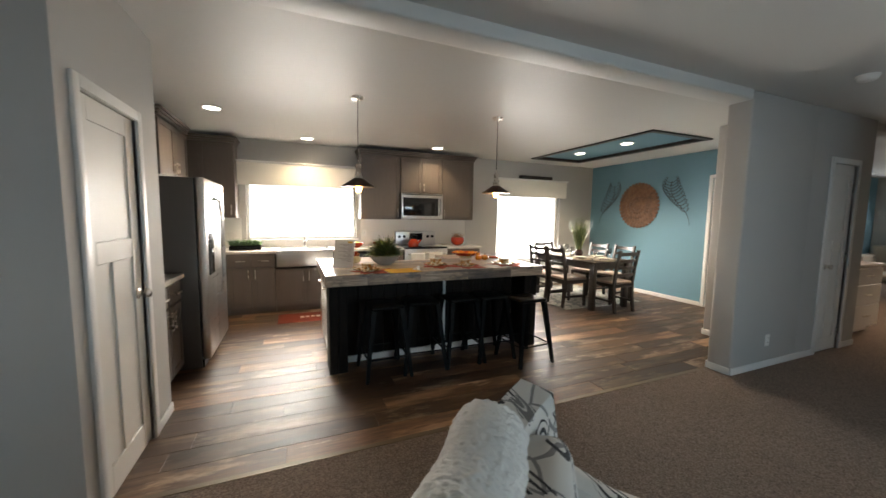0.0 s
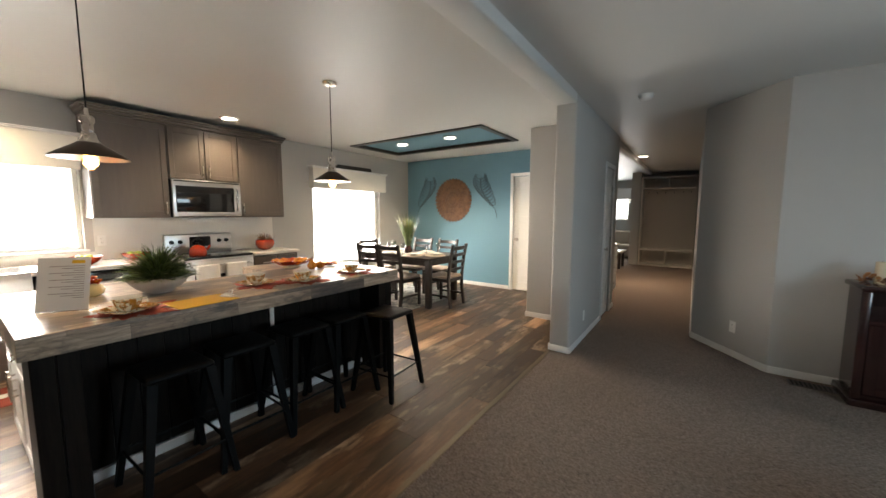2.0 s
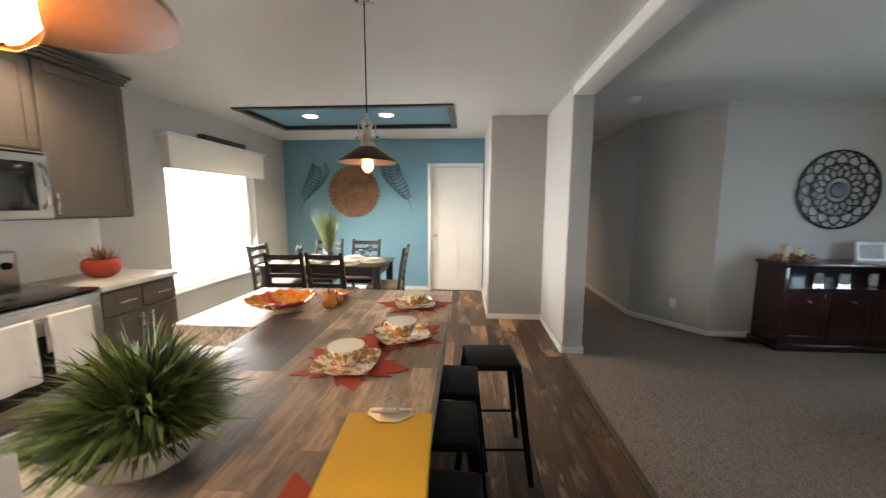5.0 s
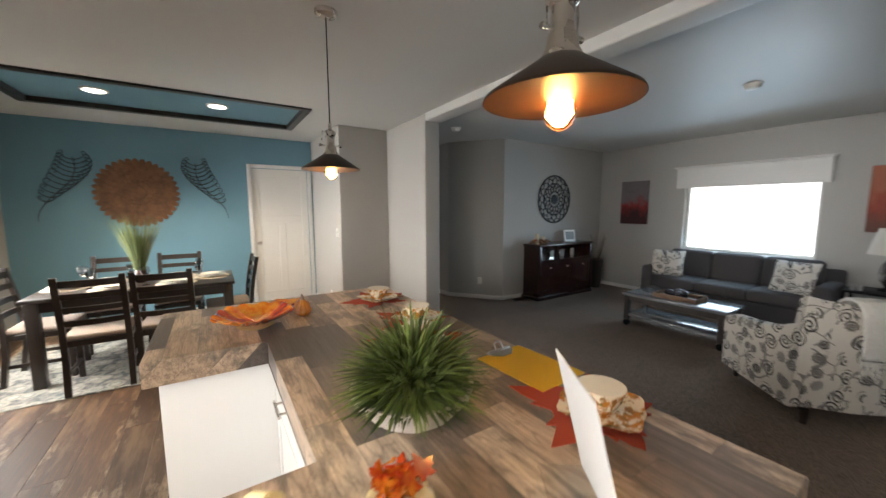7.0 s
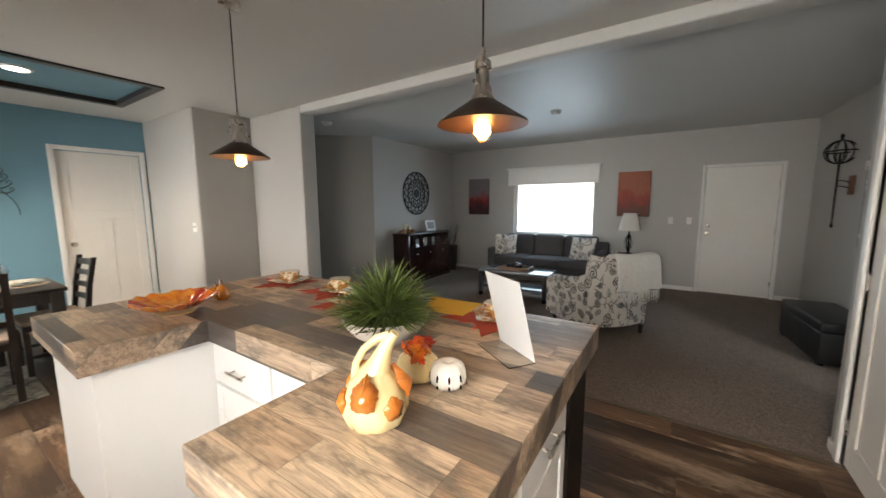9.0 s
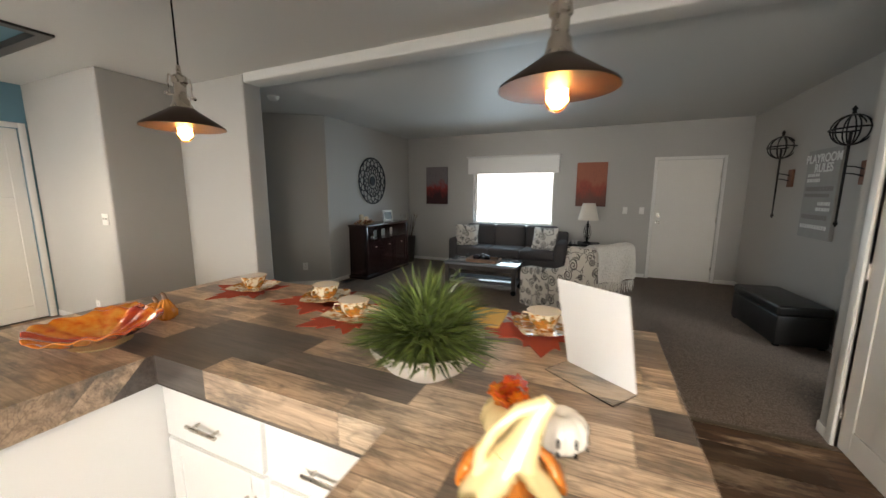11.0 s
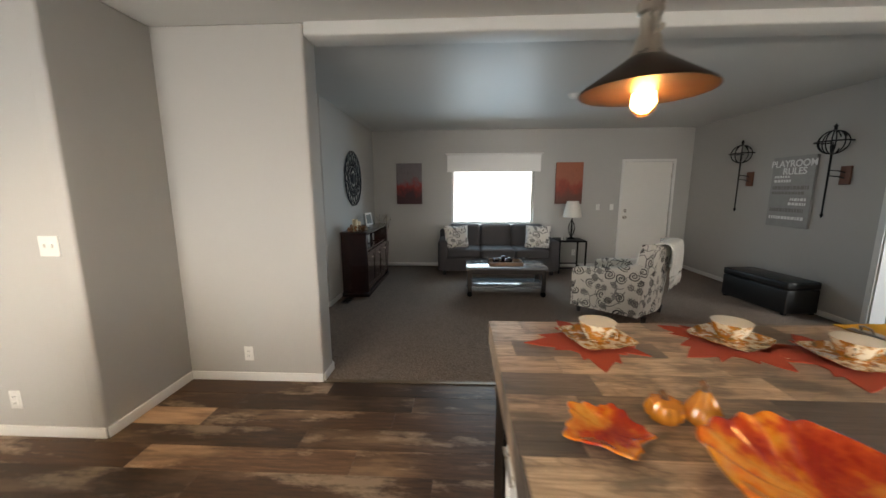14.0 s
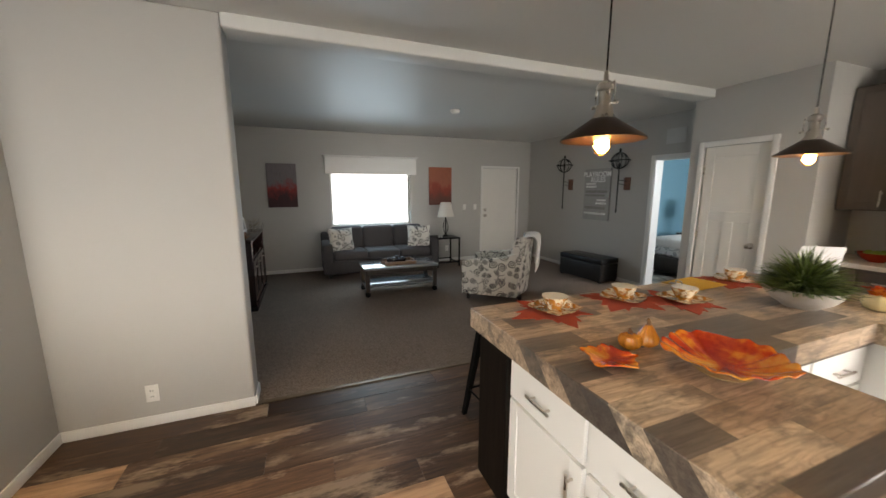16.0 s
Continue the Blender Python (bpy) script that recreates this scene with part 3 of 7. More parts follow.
def window_set(name, m, w, z0, z1, label, val=None, fabric=False, slats=0):
    """A sliding window with sill, seen against the bright sky, and its cornice."""
    d = thing(name, m, label, "window", kind="structure")
    f = 0.04
    b = bmesh.new()
    for a in ((0, f, z0, z1), (w - f, w, z0, z1), (f, w - f, z0, z0 + f), (f, w - f, z1 - f, z1)):
        rbox(b, a[0], a[1], 0.085, 0.13, a[2], a[3], 0.006, 1)
    part("window_frame", b, PLASTW, d)
    for x0, x1 in ((f, w - f),):
        p = part("pane", one(box, x0, x1, 0.105, 0.109, z0 + f, z1 - f), GLASS, d, smooth=None)
        p.visible_shadow = False
    part("window_sill", one(rbox, -0.03, w + 0.03, -0.035, 0.084, z0 - 0.022, z0 + 0.001, 0.006, 2), TRIM, d)
    for k in range(slats):
        part("blind_slat", one(box, 0.02, w - 0.02, 0.045, 0.07, z0 + 0.012 + 0.02 * k, z0 + 0.015 + 0.02 * k), SHEER, d, smooth=None)
    if val:
        va, vb, zb, zt = val
        v = thing("window_cornice", m @ pose(va, 0, 0), "white boxed window cornice with crowned top edge" if not fabric else "cream fabric window cornice with white crowned top", "window cornice")
        lw = vb - va
        part("front_board", one(rbox, 0, lw, -0.125, -0.11, zb, zt - 0.03, 0.003, 1), CREAM if fabric else TRIM, v)
        for x0 in (0, lw - 0.016):
            part("return_board", one(box, x0 + 0.001, x0 + 0.015, -0.109, -0.002, zb, zt - 0.031), CREAM if fabric else TRIM, v)
        b = bmesh.new()
        rbox(b, -0.02, lw + 0.02, -0.145, -0.002, zt - 0.029, zt - 0.012, 0.004, 1)
        rbox(b, -0.035, lw + 0.035, -0.16, -0.002, zt - 0.0115, zt, 0.004, 1)
        part("crown", b, TRIM, v)
    return d


window_set("window_1", pose(WIN_K[0], 6.66, 0), 1.66, 1.03, 1.93, "bright white-framed sliding window over the kitchen sink", (-0.10, 1.66, 1.86, 2.22), True, 2)
window_set("window_2", pose(WIN_D[0], 6.66, 0), 1.56, 0.52, 1.94, "bright tall white-framed dining window", (-0.06, 1.62, 1.84, 2.20), True, 6)
window_set("window_3", pose(WIN_S[1], -1.73, 0, 0, 0, NORTH), 1.54, 0.82, 1.90, "bright white-framed living room window behind the sofa", (-0.08, 1.62, 1.79, 2.12), False, 2)
window_set("window_4", pose(14.5, 4.17, 0, 0, 0, WEST), 0.92, 1.22, 2.12, "bright far window of the family room", (-0.05, 0.97, 1.92, 2.3))
window_set("window_5", pose(-3.6, 3.95, 0), 1.2, 1.0, 2.0, "bright bedroom window")
for nm, a in (("backdrop_north", (-4.5, 8.5, 7.3, 7.32)), ("backdrop_south", (-3.0, 8.0, -2.52, -2.5)), ("backdrop_bedroom", (-5.0, -1.2, 4.5, 4.52))):
    setting(nm, one(box, *a, -0.2, 3.2), SKYW, "overexposed overcast sky outside the windows", "backdrop")
setting("backdrop_east", one(box, 15.1, 15.12, 1.5, 6.0, -0.2, 3.2), SKYW, "overexposed overcast sky outside the window", "backdrop")

# baseboards: x0, y0, x1, y1 of the wall's foot, the board standing to the left of that way
BB = [(5.0, -1.73, 5.0, 0.79), (5.0, 0.79, 5.73, 1.35), (5.73, 1.35, 11.98, 1.35), (0.43, -1.73, 5.0, -1.73), (-0.82, -1.73, -0.55, -1.73),
      (-0.82, 1.31, -0.82, -1.73), (-0.82, 2.36, -0.82, 2.23), (-0.12, 2.36, -0.82, 2.36), (-0.12, 2.45, -0.12, 2.36), (-0.12, 3.47, -0.12, 3.19), (6.93, 4.19, 6.93, 6.66), (6.93, 6.66, 3.79, 6.66),
      (5.45, 3.24, 6.91, 3.24), (5.45, 2.56, 5.45, 3.24), (4.4, 2.56, 5.45, 2.56), (4.4, 2.36, 4.4, 2.56), (5.79, 2.36, 4.4, 2.36), (6.72, 2.36, 6.43, 2.36)]
for x0, y0, x1, y1 in BB:
    d = math.hypot(x1 - x0, y1 - y0)
    b = bmesh.new()
    rbox(b, 0, d, 0.001, 0.013, 0.0, 0.068, 0.004, 2)
    o = setting("baseboard", b, TRIM, "white painted baseboard", "baseboard")
    o.matrix_basis = pose(x0, y0, 0, 0, 0, math.degrees(math.atan2(y1 - y0, x1 - x0)))
b = bmesh.new()
rbox(b, -0.1, 4.4, 2.525, 2.565, -0.001, 0.007, 0.003, 1)
setting("threshold_strip", b, mat("bronze_strip", (0.16, 0.12, 0.08), 0.4, 0.6), "thin metal strip where carpet meets planks", "trim")


def plate(name, m, kind, wide=1):
    """A wall plate: 'outlet' with two sockets, 'switch' with toggles."""
    d = thing(name, m, "white plastic double wall outlet" if kind == "outlet" else "white plastic wall light switch", "outlet" if kind == "outlet" else "light switch", kind + "es" if kind == "switch" else "outlets")
    hw = 0.035 + 0.023 * (wide - 1)
    part("plate", one(rbox, -hw, hw, -0.006, 0.0, -0.057, 0.057, 0.003, 2), PLASTW, d)
    if kind == "outlet":
        for z in (-0.02, 0.02):
            s = part("socket", one(rbox, -0.016, 0.016, -0.009, -0.005, z - 0.014, z + 0.014, 0.003, 1), PLASTW, d)
            part("slot", many(box, [(-0.008, -0.005, -0.0096, -0.0088, z - 0.004, z + 0.006), (0.005, 0.008, -0.0096, -0.0088, z - 0.004, z + 0.006)]), BLACKM, s, smooth=None)
    else:
        for k in range(wide):
            x = (k - (wide - 1) / 2) * 0.046
            part("toggle", one(rbox, x - 0.005, x + 0.005, -0.017, -0.005, -0.006, 0.014, 0.002, 1), PLASTW, d)
    return d


for x, y, z, way, kind, wide in [(4.975, 2.56, 0.22, NORTH, "outlet", 1), (5.99, 3.24, 0.235, NORTH, "outlet", 1), (5.60, 3.24, 1.16, NORTH, "switch", 2), (4.96, 2.36, 0.27, SOUTH, "outlet", 1),
                                 (0.80, -1.73, 1.14, NORTH, "switch", 1), (0.55, -1.73, 1.14, NORTH, "switch", 1), (1.20, -1.73, 0.28, NORTH, "outlet", 1), (4.05, 6.66, 0.30, SOUTH, "outlet", 1)]:
    plate("wall_" + kind, pose(x, y, z, 0, 0, way), kind, wide)
plate("wall_outlet", pose(5.30, 1.02, 0.30, 0, 0, math.degrees(math.atan2(0.56, 0.73)) + 180), "outlet")
for x in (-0.35, 1.83):
    plate("wall_outlet", pose(x, 6.652, 1.12), "outlet")

# ceiling fixtures
LAMPW = plain_glow("lit_lamp_lens", (1.0, 0.93, 0.82), 14.0)
for cx, cy, cz in [(-0.06, 5.0, CE), (0.92, 6.18, CE), (2.92, 6.0, CE), (5.45, 5.5, CE + 0.035), (5.45, 4.53, CE + 0.035), (8.9, 2.28, CE)]:
    d = thing("recessed_light", pose(cx, cy, cz), "round lit recessed ceiling light with white rim", "ceiling light", "recessed ceiling lights")
    b = bmesh.new()
    lathe(b, [(0.078, -0.003), (0.080, -0.014), (0.098, -0.012), (0.104, -0.001)], 28)
    part("rim", b, TRIM, d)
    b = bmesh.new()
    lathe(b, [(0.0, -0.017), (0.05, -0.016), (0.078, -0.011), (0.078, -0.004), (0.0, -0.004)], 28)
    part("lens", b, LAMPW, d)
for x, y in ((4.82, 1.84), (2.04, 0.63)):
    d = thing("smoke_detector", pose(x, y, CE), "round white plastic smoke detector on the ceiling", "smoke detector", "smoke detectors")
    b = bmesh.new()
    lathe(b, [(0.0, -0.042), (0.045, -0.042), (0.056, -0.034), (0.062, -0.012), (0.07, -0.010), (0.07, -0.0005)], 28)
    part("housing", b, PLASTW, d)
    b = bmesh.new()
    lathe(b, [(0.0, -0.046), (0.016, -0.046), (0.018, -0.0425)], 16)
    part("test_button", b, PLASTW, d)
VENT = mat("white_metal_grille", (0.55, 0.55, 0.54), 0.5)
d = thing("wall_vent", pose(-0.82, 1.66, 2.24, 0, 0, EAST), "white slatted air return grille above the doorway", "vent")
part("frame", one(rbox, -0.14, 0.14, -0.008, -0.001, -0.10, 0.10, 0.003, 1), VENT, d)
for k in range(8):
    part("slat", one(box, -0.12, 0.12, -0.014, -0.0085, -0.08 + 0.022 * k, -0.072 + 0.022 * k), VENT, d, smooth=None)
d = thing("floor_register", pose(4.86, 0.52, 0.004, 0, 0, 90), "dark bronze slotted floor register in the carpet", "floor vent")
part("frame", one(rbox, -0.15, 0.15, -0.06, 0.06, 0.0, 0.006, 0.002, 1), DARKW, d)
for k in range(10):
    part("slat", one(box, -0.135 + 0.028 * k, -0.12 + 0.028 * k, -0.045, 0.045, 0.006, 0.009), BLACKM, d, smooth=None)

BRONZE = mat("dark_bronze_shade", (0.045, 0.03, 0.022), 0.38, 0.7, vary=0.3, vscale=9)
COPPER = mat("copper_shade_lining", (0.13, 0.058, 0.024), 0.42, 0.6, vary=0.2, vscale=12)
BULB = plain_glow("lit_filament", (1.0, 0.60, 0.22), 60.0)
AMBER, gn, gl, gp = node_mat("amber_bulb_glass")
gp.inputs["Base Color"].default_value = (1.0, 0.72, 0.36, 1)
gp.inputs["Transmission Weight"].default_value, gp.inputs["Roughness"].default_value, gp.inputs["IOR"].default_value = 1.0, 0.12, 1.12
for px, py in PEND:
    d = thing("pendant_light", pose(px, py, CE), "nickel pendant light with dark bronze cone shade and lit bulb", "pendant light", "pendants above the island")
    b = bmesh.new()
    lathe(b, [(0.0, -0.03), (0.03, -0.03), (0.058, -0.022), (0.062, -0.0005)], 28)
    part("canopy", b, NICKEL, d)
    part("cord", one(cyl, (0, 0, -0.64), (0, 0, -0.028), 0.0035, n=8), BLACKM, d)
    b = bmesh.new()
    lathe(b, [(0.0, -0.62), (0.008, -0.62), (0.010, -0.655), (0.022, -0.66), (0.030, -0.668), (0.031, -0.690), (0.024, -0.697), (0.023, -0.74), (0.030, -0.75), (0.034, -0.775), (0.042, -0.79), (0.05, -0.80)], 24)
    part("socket", b, NICKEL, d)
    for s in (-1, 1):
        b = bmesh.new()
        tube(b, [(0, 0.028 * s, -0.745), (0, 0.046 * s, -0.745), (0, 0.048 * s, -0.70), (0, 0.042 * s, -0.665), (0, 0.026 * s, -0.675)], 0.0035, 6)
        cyl(b, (0, 0.044 * s, -0.745), (0, 0.062 * s, -0.745), 0.007, n=10)
        part("yoke", b, NICKEL, d)
    b = bmesh.new()
    lathe(b, [(0.048, -0.797), (0.060, -0.806), (0.158, -0.872), (0.161, -0.879)], 48)
    sh = part("shade", b, BRONZE, d)
    b = bmesh.new()
    lathe(b, [(0.159, -0.8795), (0.155, -0.874), (0.058, -0.809), (0.0, -0.807)], 48)
    part("lining", b, COPPER, sh, "warm copper inner face")
    b = bmesh.new()
    lathe(b, [(0.015, -0.808), (0.016, -0.835), (0.026, -0.858), (0.034, -0.885), (0.034, -0.905), (0.026, -0.925), (0.010, -0.937), (0.0, -0.939)], 20)
    bo = part("bulb", b, AMBER, d, "amber glass pear-shaped bulb")
    bo.visible_shadow = False
    b = bmesh.new()
    for k in range(6):
        a = math.pi * k / 3
        tube(b, [(0.006 * math.cos(a), 0.006 * math.sin(a), -0.845), (0.020 * math.cos(a), 0.020 * math.sin(a), -0.875), (0.022 * math.cos(a + 0.5), 0.022 * math.sin(a + 0.5), -0.905), (0.007 * math.cos(a + 0.5), 0.007 * math.sin(a + 0.5), -0.924)], 0.0055, 5)
    fo = part("filament", b, BULB, bo, "glowing filament loops")
    fo.visible_shadow = False
    for o in d.children:
        if not o.name.startswith(("canopy", "cord")):
            o.location.z += 0.03

# ---- kitchen ----
def shaker(bm, x0, x1, z0, z1, y=-0.02, rail=0.055):
    box(bm, x0, x1, y + 0.007, -0.0005, z0, z1)
    for a in ((x0, x0 + rail, z0, z1), (x1 - rail, x1, z0, z1), (x0 + rail, x1 - rail, z0, z0 + rail), (x0 + rail, x1 - rail, z1 - rail, z1)):
        rbox(bm, a[0], a[1], y, y + 0.008, a[2], a[3], 0.002, 1)


def pull(bm, x, z, upright, y=-0.02, length=0.14):
    a, c = ((0, 0, length / 2), (0, 0, length * 0.32)) if upright else ((length / 2, 0, 0), (length * 0.32, 0, 0))
    o = Vector((x, y - 0.028, z))
    cyl(bm, o - Vector(a), o + Vector(a), 0.006, n=10)
    for s in (-1, 1):
        p = o + s * Vector(c)
        cyl(bm, p, p + Vector((0, 0.030, 0)), 0.005, n=8)


def cabinet(name, m, w, d, z0, z1, fronts, material, label, group, toe=True):
    """fronts: (kind, x0, x1, z0, z1, pull x, pull z, upright pull)."""
    c = thing(name, m, label, "cabinet", group)
    b = bmesh.new()
    if toe and z0 == 0:
        box(b, 0, w, 0, d, 0.09, z1)
        box(b, 0.002, w - 0.002, 0.07, d, 0, 0.0895)
    else:
        box(b, 0, w, 0, d, z0, z1)
    part("body", b, material, c)
    for kind, x0, x1, za, zb, hx, hz, up in fronts:
        b = bmesh.new()
        if kind == "drawer":
            rbox(b, x0, x1, -0.02, -0.0005, za, zb, 0.003, 1)
        else:
            shaker(b, x0, x1, za, zb)
        p = part(kind, b, material, c)
        if hx is not None:
            b = bmesh.new()
            pull(b, hx, hz, up)
            part("handle", b, NICKEL, p, "brushed nickel bar pull")
    return c


def base_fronts(w, n=2, inner=True):
    """A drawer above a door in each of n bays."""
    out, k = [], w / n
    for i in range(n):
        x0, x1 = i * k + 0.008, (i + 1) * k - 0.008
        out.append(("drawer", x0, x1, 0.69, 0.85, (x0 + x1) / 2, 0.77, False))
        hx = (x1 - 0.035 if i % 2 == 0 else x0 + 0.035) if n > 1 else x1 - 0.035
        out.append(("door", x0, x1, 0.11, 0.675, hx, 0.58, True))
    return out


NY = 6.03
cabinet("base_cabinet", pose(-0.82, NY, 0), 0.68, 0.63, 0, 0.87, [], CABD, "dark grey-brown corner base cabinet", "kitchen base cabinets")
cabinet("base_cabinet", pose(-0.138, NY, 0), 0.59, 0.63, 0, 0.87, base_fronts(0.59), CABD, "dark grey-brown base cabinet with two drawers over two doors", "kitchen base cabinets")
cabinet("sink_cabinet", pose(0.454, NY, 0), 0.82, 0.63, 0, 0.64, [("door", 0.01, 0.405, 0.11, 0.62, 0.37, 0.53, True), ("door", 0.415, 0.81, 0.11, 0.62, 0.45, 0.53, True)], CABD, "dark grey-brown sink cabinet under a steel apron sink", "kitchen base cabinets")
cabinet("base_cabinet", pose(1.888, NY, 0), 0.465, 0.63, 0, 0.87, base_fronts(0.465, 1), CABD, "dark grey-brown narrow base cabinet beside the range", "kitchen base cabinets")
cabinet("base_cabinet", pose(3.135, NY, 0), 0.62, 0.63, 0, 0.87, base_fronts(0.62), CABD, "dark grey-brown base cabinet ending the run by the range", "kitchen base cabinets")
UW = lambda w, hx: [("door", 0.008, w - 0.008, 1.34, 2.35, hx, 1.43, True)]
cabinet("wall_cabinet", pose(-0.82, 6.33, 0.045), 0.77, 0.33, 1.32, 2.37, [("door", 0.34, 0.762, 1.34, 2.35, 0.72, 1.43, True)], CABD, "dark grey-brown corner wall cabinet", "kitchen wall cabinets")
cabinet("wall_cabinet", pose(1.72, 6.33, 0.045), 0.65, 0.33, 1.32, 2.37, UW(0.65, 0.61), CABD, "dark grey-brown tall wall cabinet beside the microwave", "kitchen wall cabinets")
cabinet("wall_cabinet", pose(2.375, 6.33, 0.045), 0.755, 0.33, 1.765, 2.37, [("door", 0.008, 0.374, 1.78, 2.35, 0.34, 1.87, True), ("door", 0.382, 0.748, 1.78, 2.35, 0.415, 1.87, True)], CABD, "dark grey-brown double wall cabinet above the microwave", "kitchen wall cabinets")
cabinet("wall_cabinet", pose(3.135, 6.33, 0.045), 0.62, 0.33, 1.32, 2.37, UW(0.62, 0.04), CABD, "dark grey-brown tall end wall cabinet", "kitchen wall cabinets")


def crown(name, m, w, ends, depth=0.33):
    b = bmesh.new()
    for k, (o, za, zb) in enumerate(((0.012, 0.0, 0.03), (0.028, 0.0305, 0.055), (0.045, 0.0555, 0.08))):
        rbox(b, -o * ends[0], w + o * ends[1], -0.022 - o, depth - 0.002, za, zb, 0.006, 1)
    return solid(name, b, CABD, "dark stepped crown moulding on the wall cabinets", "moulding", m=m)


crown("crown_moulding", pose(1.72, 6.33, 2.416), 2.035, (1, 1))
crown("crown_moulding", pose(-0.82, 6.33, 2.416), 0.77, (0, 1))
# by the fridge
cabinet("base_cabinet", pose(-0.21, 3.475, 0, 0, 0, EAST), 0.63, 0.60, 0, 0.87, base_fronts(0.63), CABD, "dark grey-brown base cabinet between pantry and fridge", "kitchen base cabinets")
solid("side_worktop", one(rbox, -0.815, -0.165, 3.473, 4.118, 0.871, 0.908, 0.004, 2), MARBLE, "short pale stone-look worktop beside the fridge", "worktop")
cabinet("wall_cabinet", pose(-0.49, 3.48, 0, 0, 0, EAST), 0.63, 0.325, 1.33, 2.37, [("door", 0.008, 0.31, 1.345, 2.355, 0.27, 1.43, True), ("door", 0.32, 0.622, 1.345, 2.355, 0.36, 1.43, True)], CABD, "dark grey-brown wall cabinet between pantry and fridge", "kitchen wall cabinets")
d = thing("open_shelf", pose(-0.82, 4.115, 1.675), "dark wall shelf unit beside the fridge, light on its front edges painted white, empty", "shelf")
for y0 in (0.0, 0.615):
    part("side_panel", one(box, 0, 0.32, y0, y0 + 0.018, 0, 0.72), CABD, d, smooth=None)
for z0 in (0.0, 0.30, 0.702):
    s = part("shelf_board", one(box, 0.004, 0.318, 0.019, 0.614, z0, z0 + 0.018), CABD, d, smooth=None)
    # white strip puts the light that catches the shelf's front edge into the colour
    part("edge_strip", one(box, 0.319, 0.325, 0.019, 0.614, z0 - 0.004, z0 + 0.026), TRIM, s, smooth=None)
part("back_panel", one(box, 0.001, 0.003, 0.019, 0.614, 0.019, 0.70), DARKW, d, smooth=None)
cabinet("wall_cabinet", pose(-0.49, 4.755, 0, 0, 0, EAST), 1.0, 0.325, 1.79, 2.37, [("door", 0.008, 0.496, 1.805, 2.355, 0.46, 1.90, True), ("door", 0.504, 0.992, 1.805, 2.355, 0.54, 1.90, True)], CABD, "dark grey-brown deep cabinet above the fridge", "kitchen wall cabinets")
crown("crown_moulding", pose(-0.49, 4.755, 2.371, 0, 0, EAST), 1.0, (1, 0), 0.325)
# fridge
FRSIDE = mat("dark_grey_fridge_side", (0.075, 0.068, 0.062), 0.45, vary=0.05, bump=0.06, bscale=220)
d = thing("refrigerator", pose(0.0, 4.17, 0, 0, 0, EAST), "stainless side-by-side refrigerator with dark sides and door dispenser", "refrigerator")
part("body", one(rbox, 0.004, 0.896, 0.075, 0.78, 0.02, 1.735, 0.006, 2), FRSIDE, d)
part("base_grille", one(box, 0.02, 0.88, 0.06, 0.0745, 0.02, 0.09), BLACKM, d)
for x0, x1, nm in ((0.0, 0.40, "freezer_door"), (0.406, 0.90, "fridge_door")):
    p = part(nm, one(rbox, x0, x1, 0.0, 0.07, 0.10, 1.74, 0.018, 4), STEEL, d)
    hx = 0.36 if x0 == 0 else 0.446
    b = bmesh.new()
    tube(b, [(hx, 0.0, 0.62), (hx, -0.045, 0.64), (hx, -0.06, 0.8), (hx, -0.062, 1.1), (hx, -0.06, 1.4), (hx, -0.045, 1.55), (hx, 0.0, 1.57)], 0.012, 10)
    part("door_handle", b, STEEL, p)
    if x0 == 0:
        b = bmesh.new()
        rbox(b, 0.07, 0.30, -0.004, 0.002, 0.86, 1.24, 0.004, 1)
        part("dispenser", b, BLACKG, p, "black water and ice dispenser")
# worktop along the window wall, with the sink cut out
b = bmesh.new()
for a in ((-0.815, 0.49, 5.995, 6.655), (0.49, 1.23, 6.50, 6.655), (1.23, 2.355, 5.995, 6.655)):
    box(b, *a, 0.872, 0.908)
solid("long_worktop", b, MARBLE, "pale stone-look worktop under the kitchen window", "worktop")
solid("end_worktop", one(rbox, 3.132, 3.782, 5.995, 6.655, 0.872, 0.908, 0.004, 2), MARBLE, "short pale stone-look worktop at the end of the run", "worktop")
setting("backsplash", many(box, [(-0.815, -0.03, 6.652, 6.6595, 0.909, 1.363), (-0.03, 1.77, 6.652, 6.6595, 0.909, 1.002), (1.77, 3.755, 6.652, 6.6595, 0.909, 1.363)]), SPLASH, "plain white backsplash above the worktop", "backsplash")
d = thing("apron_sink", pose(0.86, 5.99, 0.908), "stainless farmhouse sink with deep front apron", "sink")
b = bmesh.new()
rbox(b, -0.385, 0.385, -0.012, 0.012, -0.235, 0.008, 0.008, 2)
part("apron", b, STEEL, d)
b = bmesh.new()
for a in ((-0.368, -0.352, 0.0125, 0.5), (0.352, 0.368, 0.0125, 0.5), (-0.352, 0.352, 0.485, 0.5)):
    box(b, a[0], a[1], a[2], a[3], -0.22, 0.006)
box(b, -0.352, 0.352, 0.0125, 0.485, -0.22, -0.205)
part("basin", b, STEEL, d)
d = thing("kitchen_faucet", pose(0.86, 6.56, 0.908), "chrome single-lever kitchen faucet behind the sink", "faucet")
b = bmesh.new()
lathe(b, [(0.0, 0.0), (0.03, 0.0), (0.028, 0.012), (0.020, 0.02), (0.019, 0.09), (0.0, 0.1)], 18)
part("base", b, CHROME, d)
b = bmesh.new()
tube(b, [(0, 0, 0.08), (0, -0.01, 0.15), (0, -0.05, 0.20), (0, -0.12, 0.21), (0, -0.17, 0.18), (0, -0.18, 0.15)], 0.012, 10)
part("spout", b, CHROME, d)
b = bmesh.new()
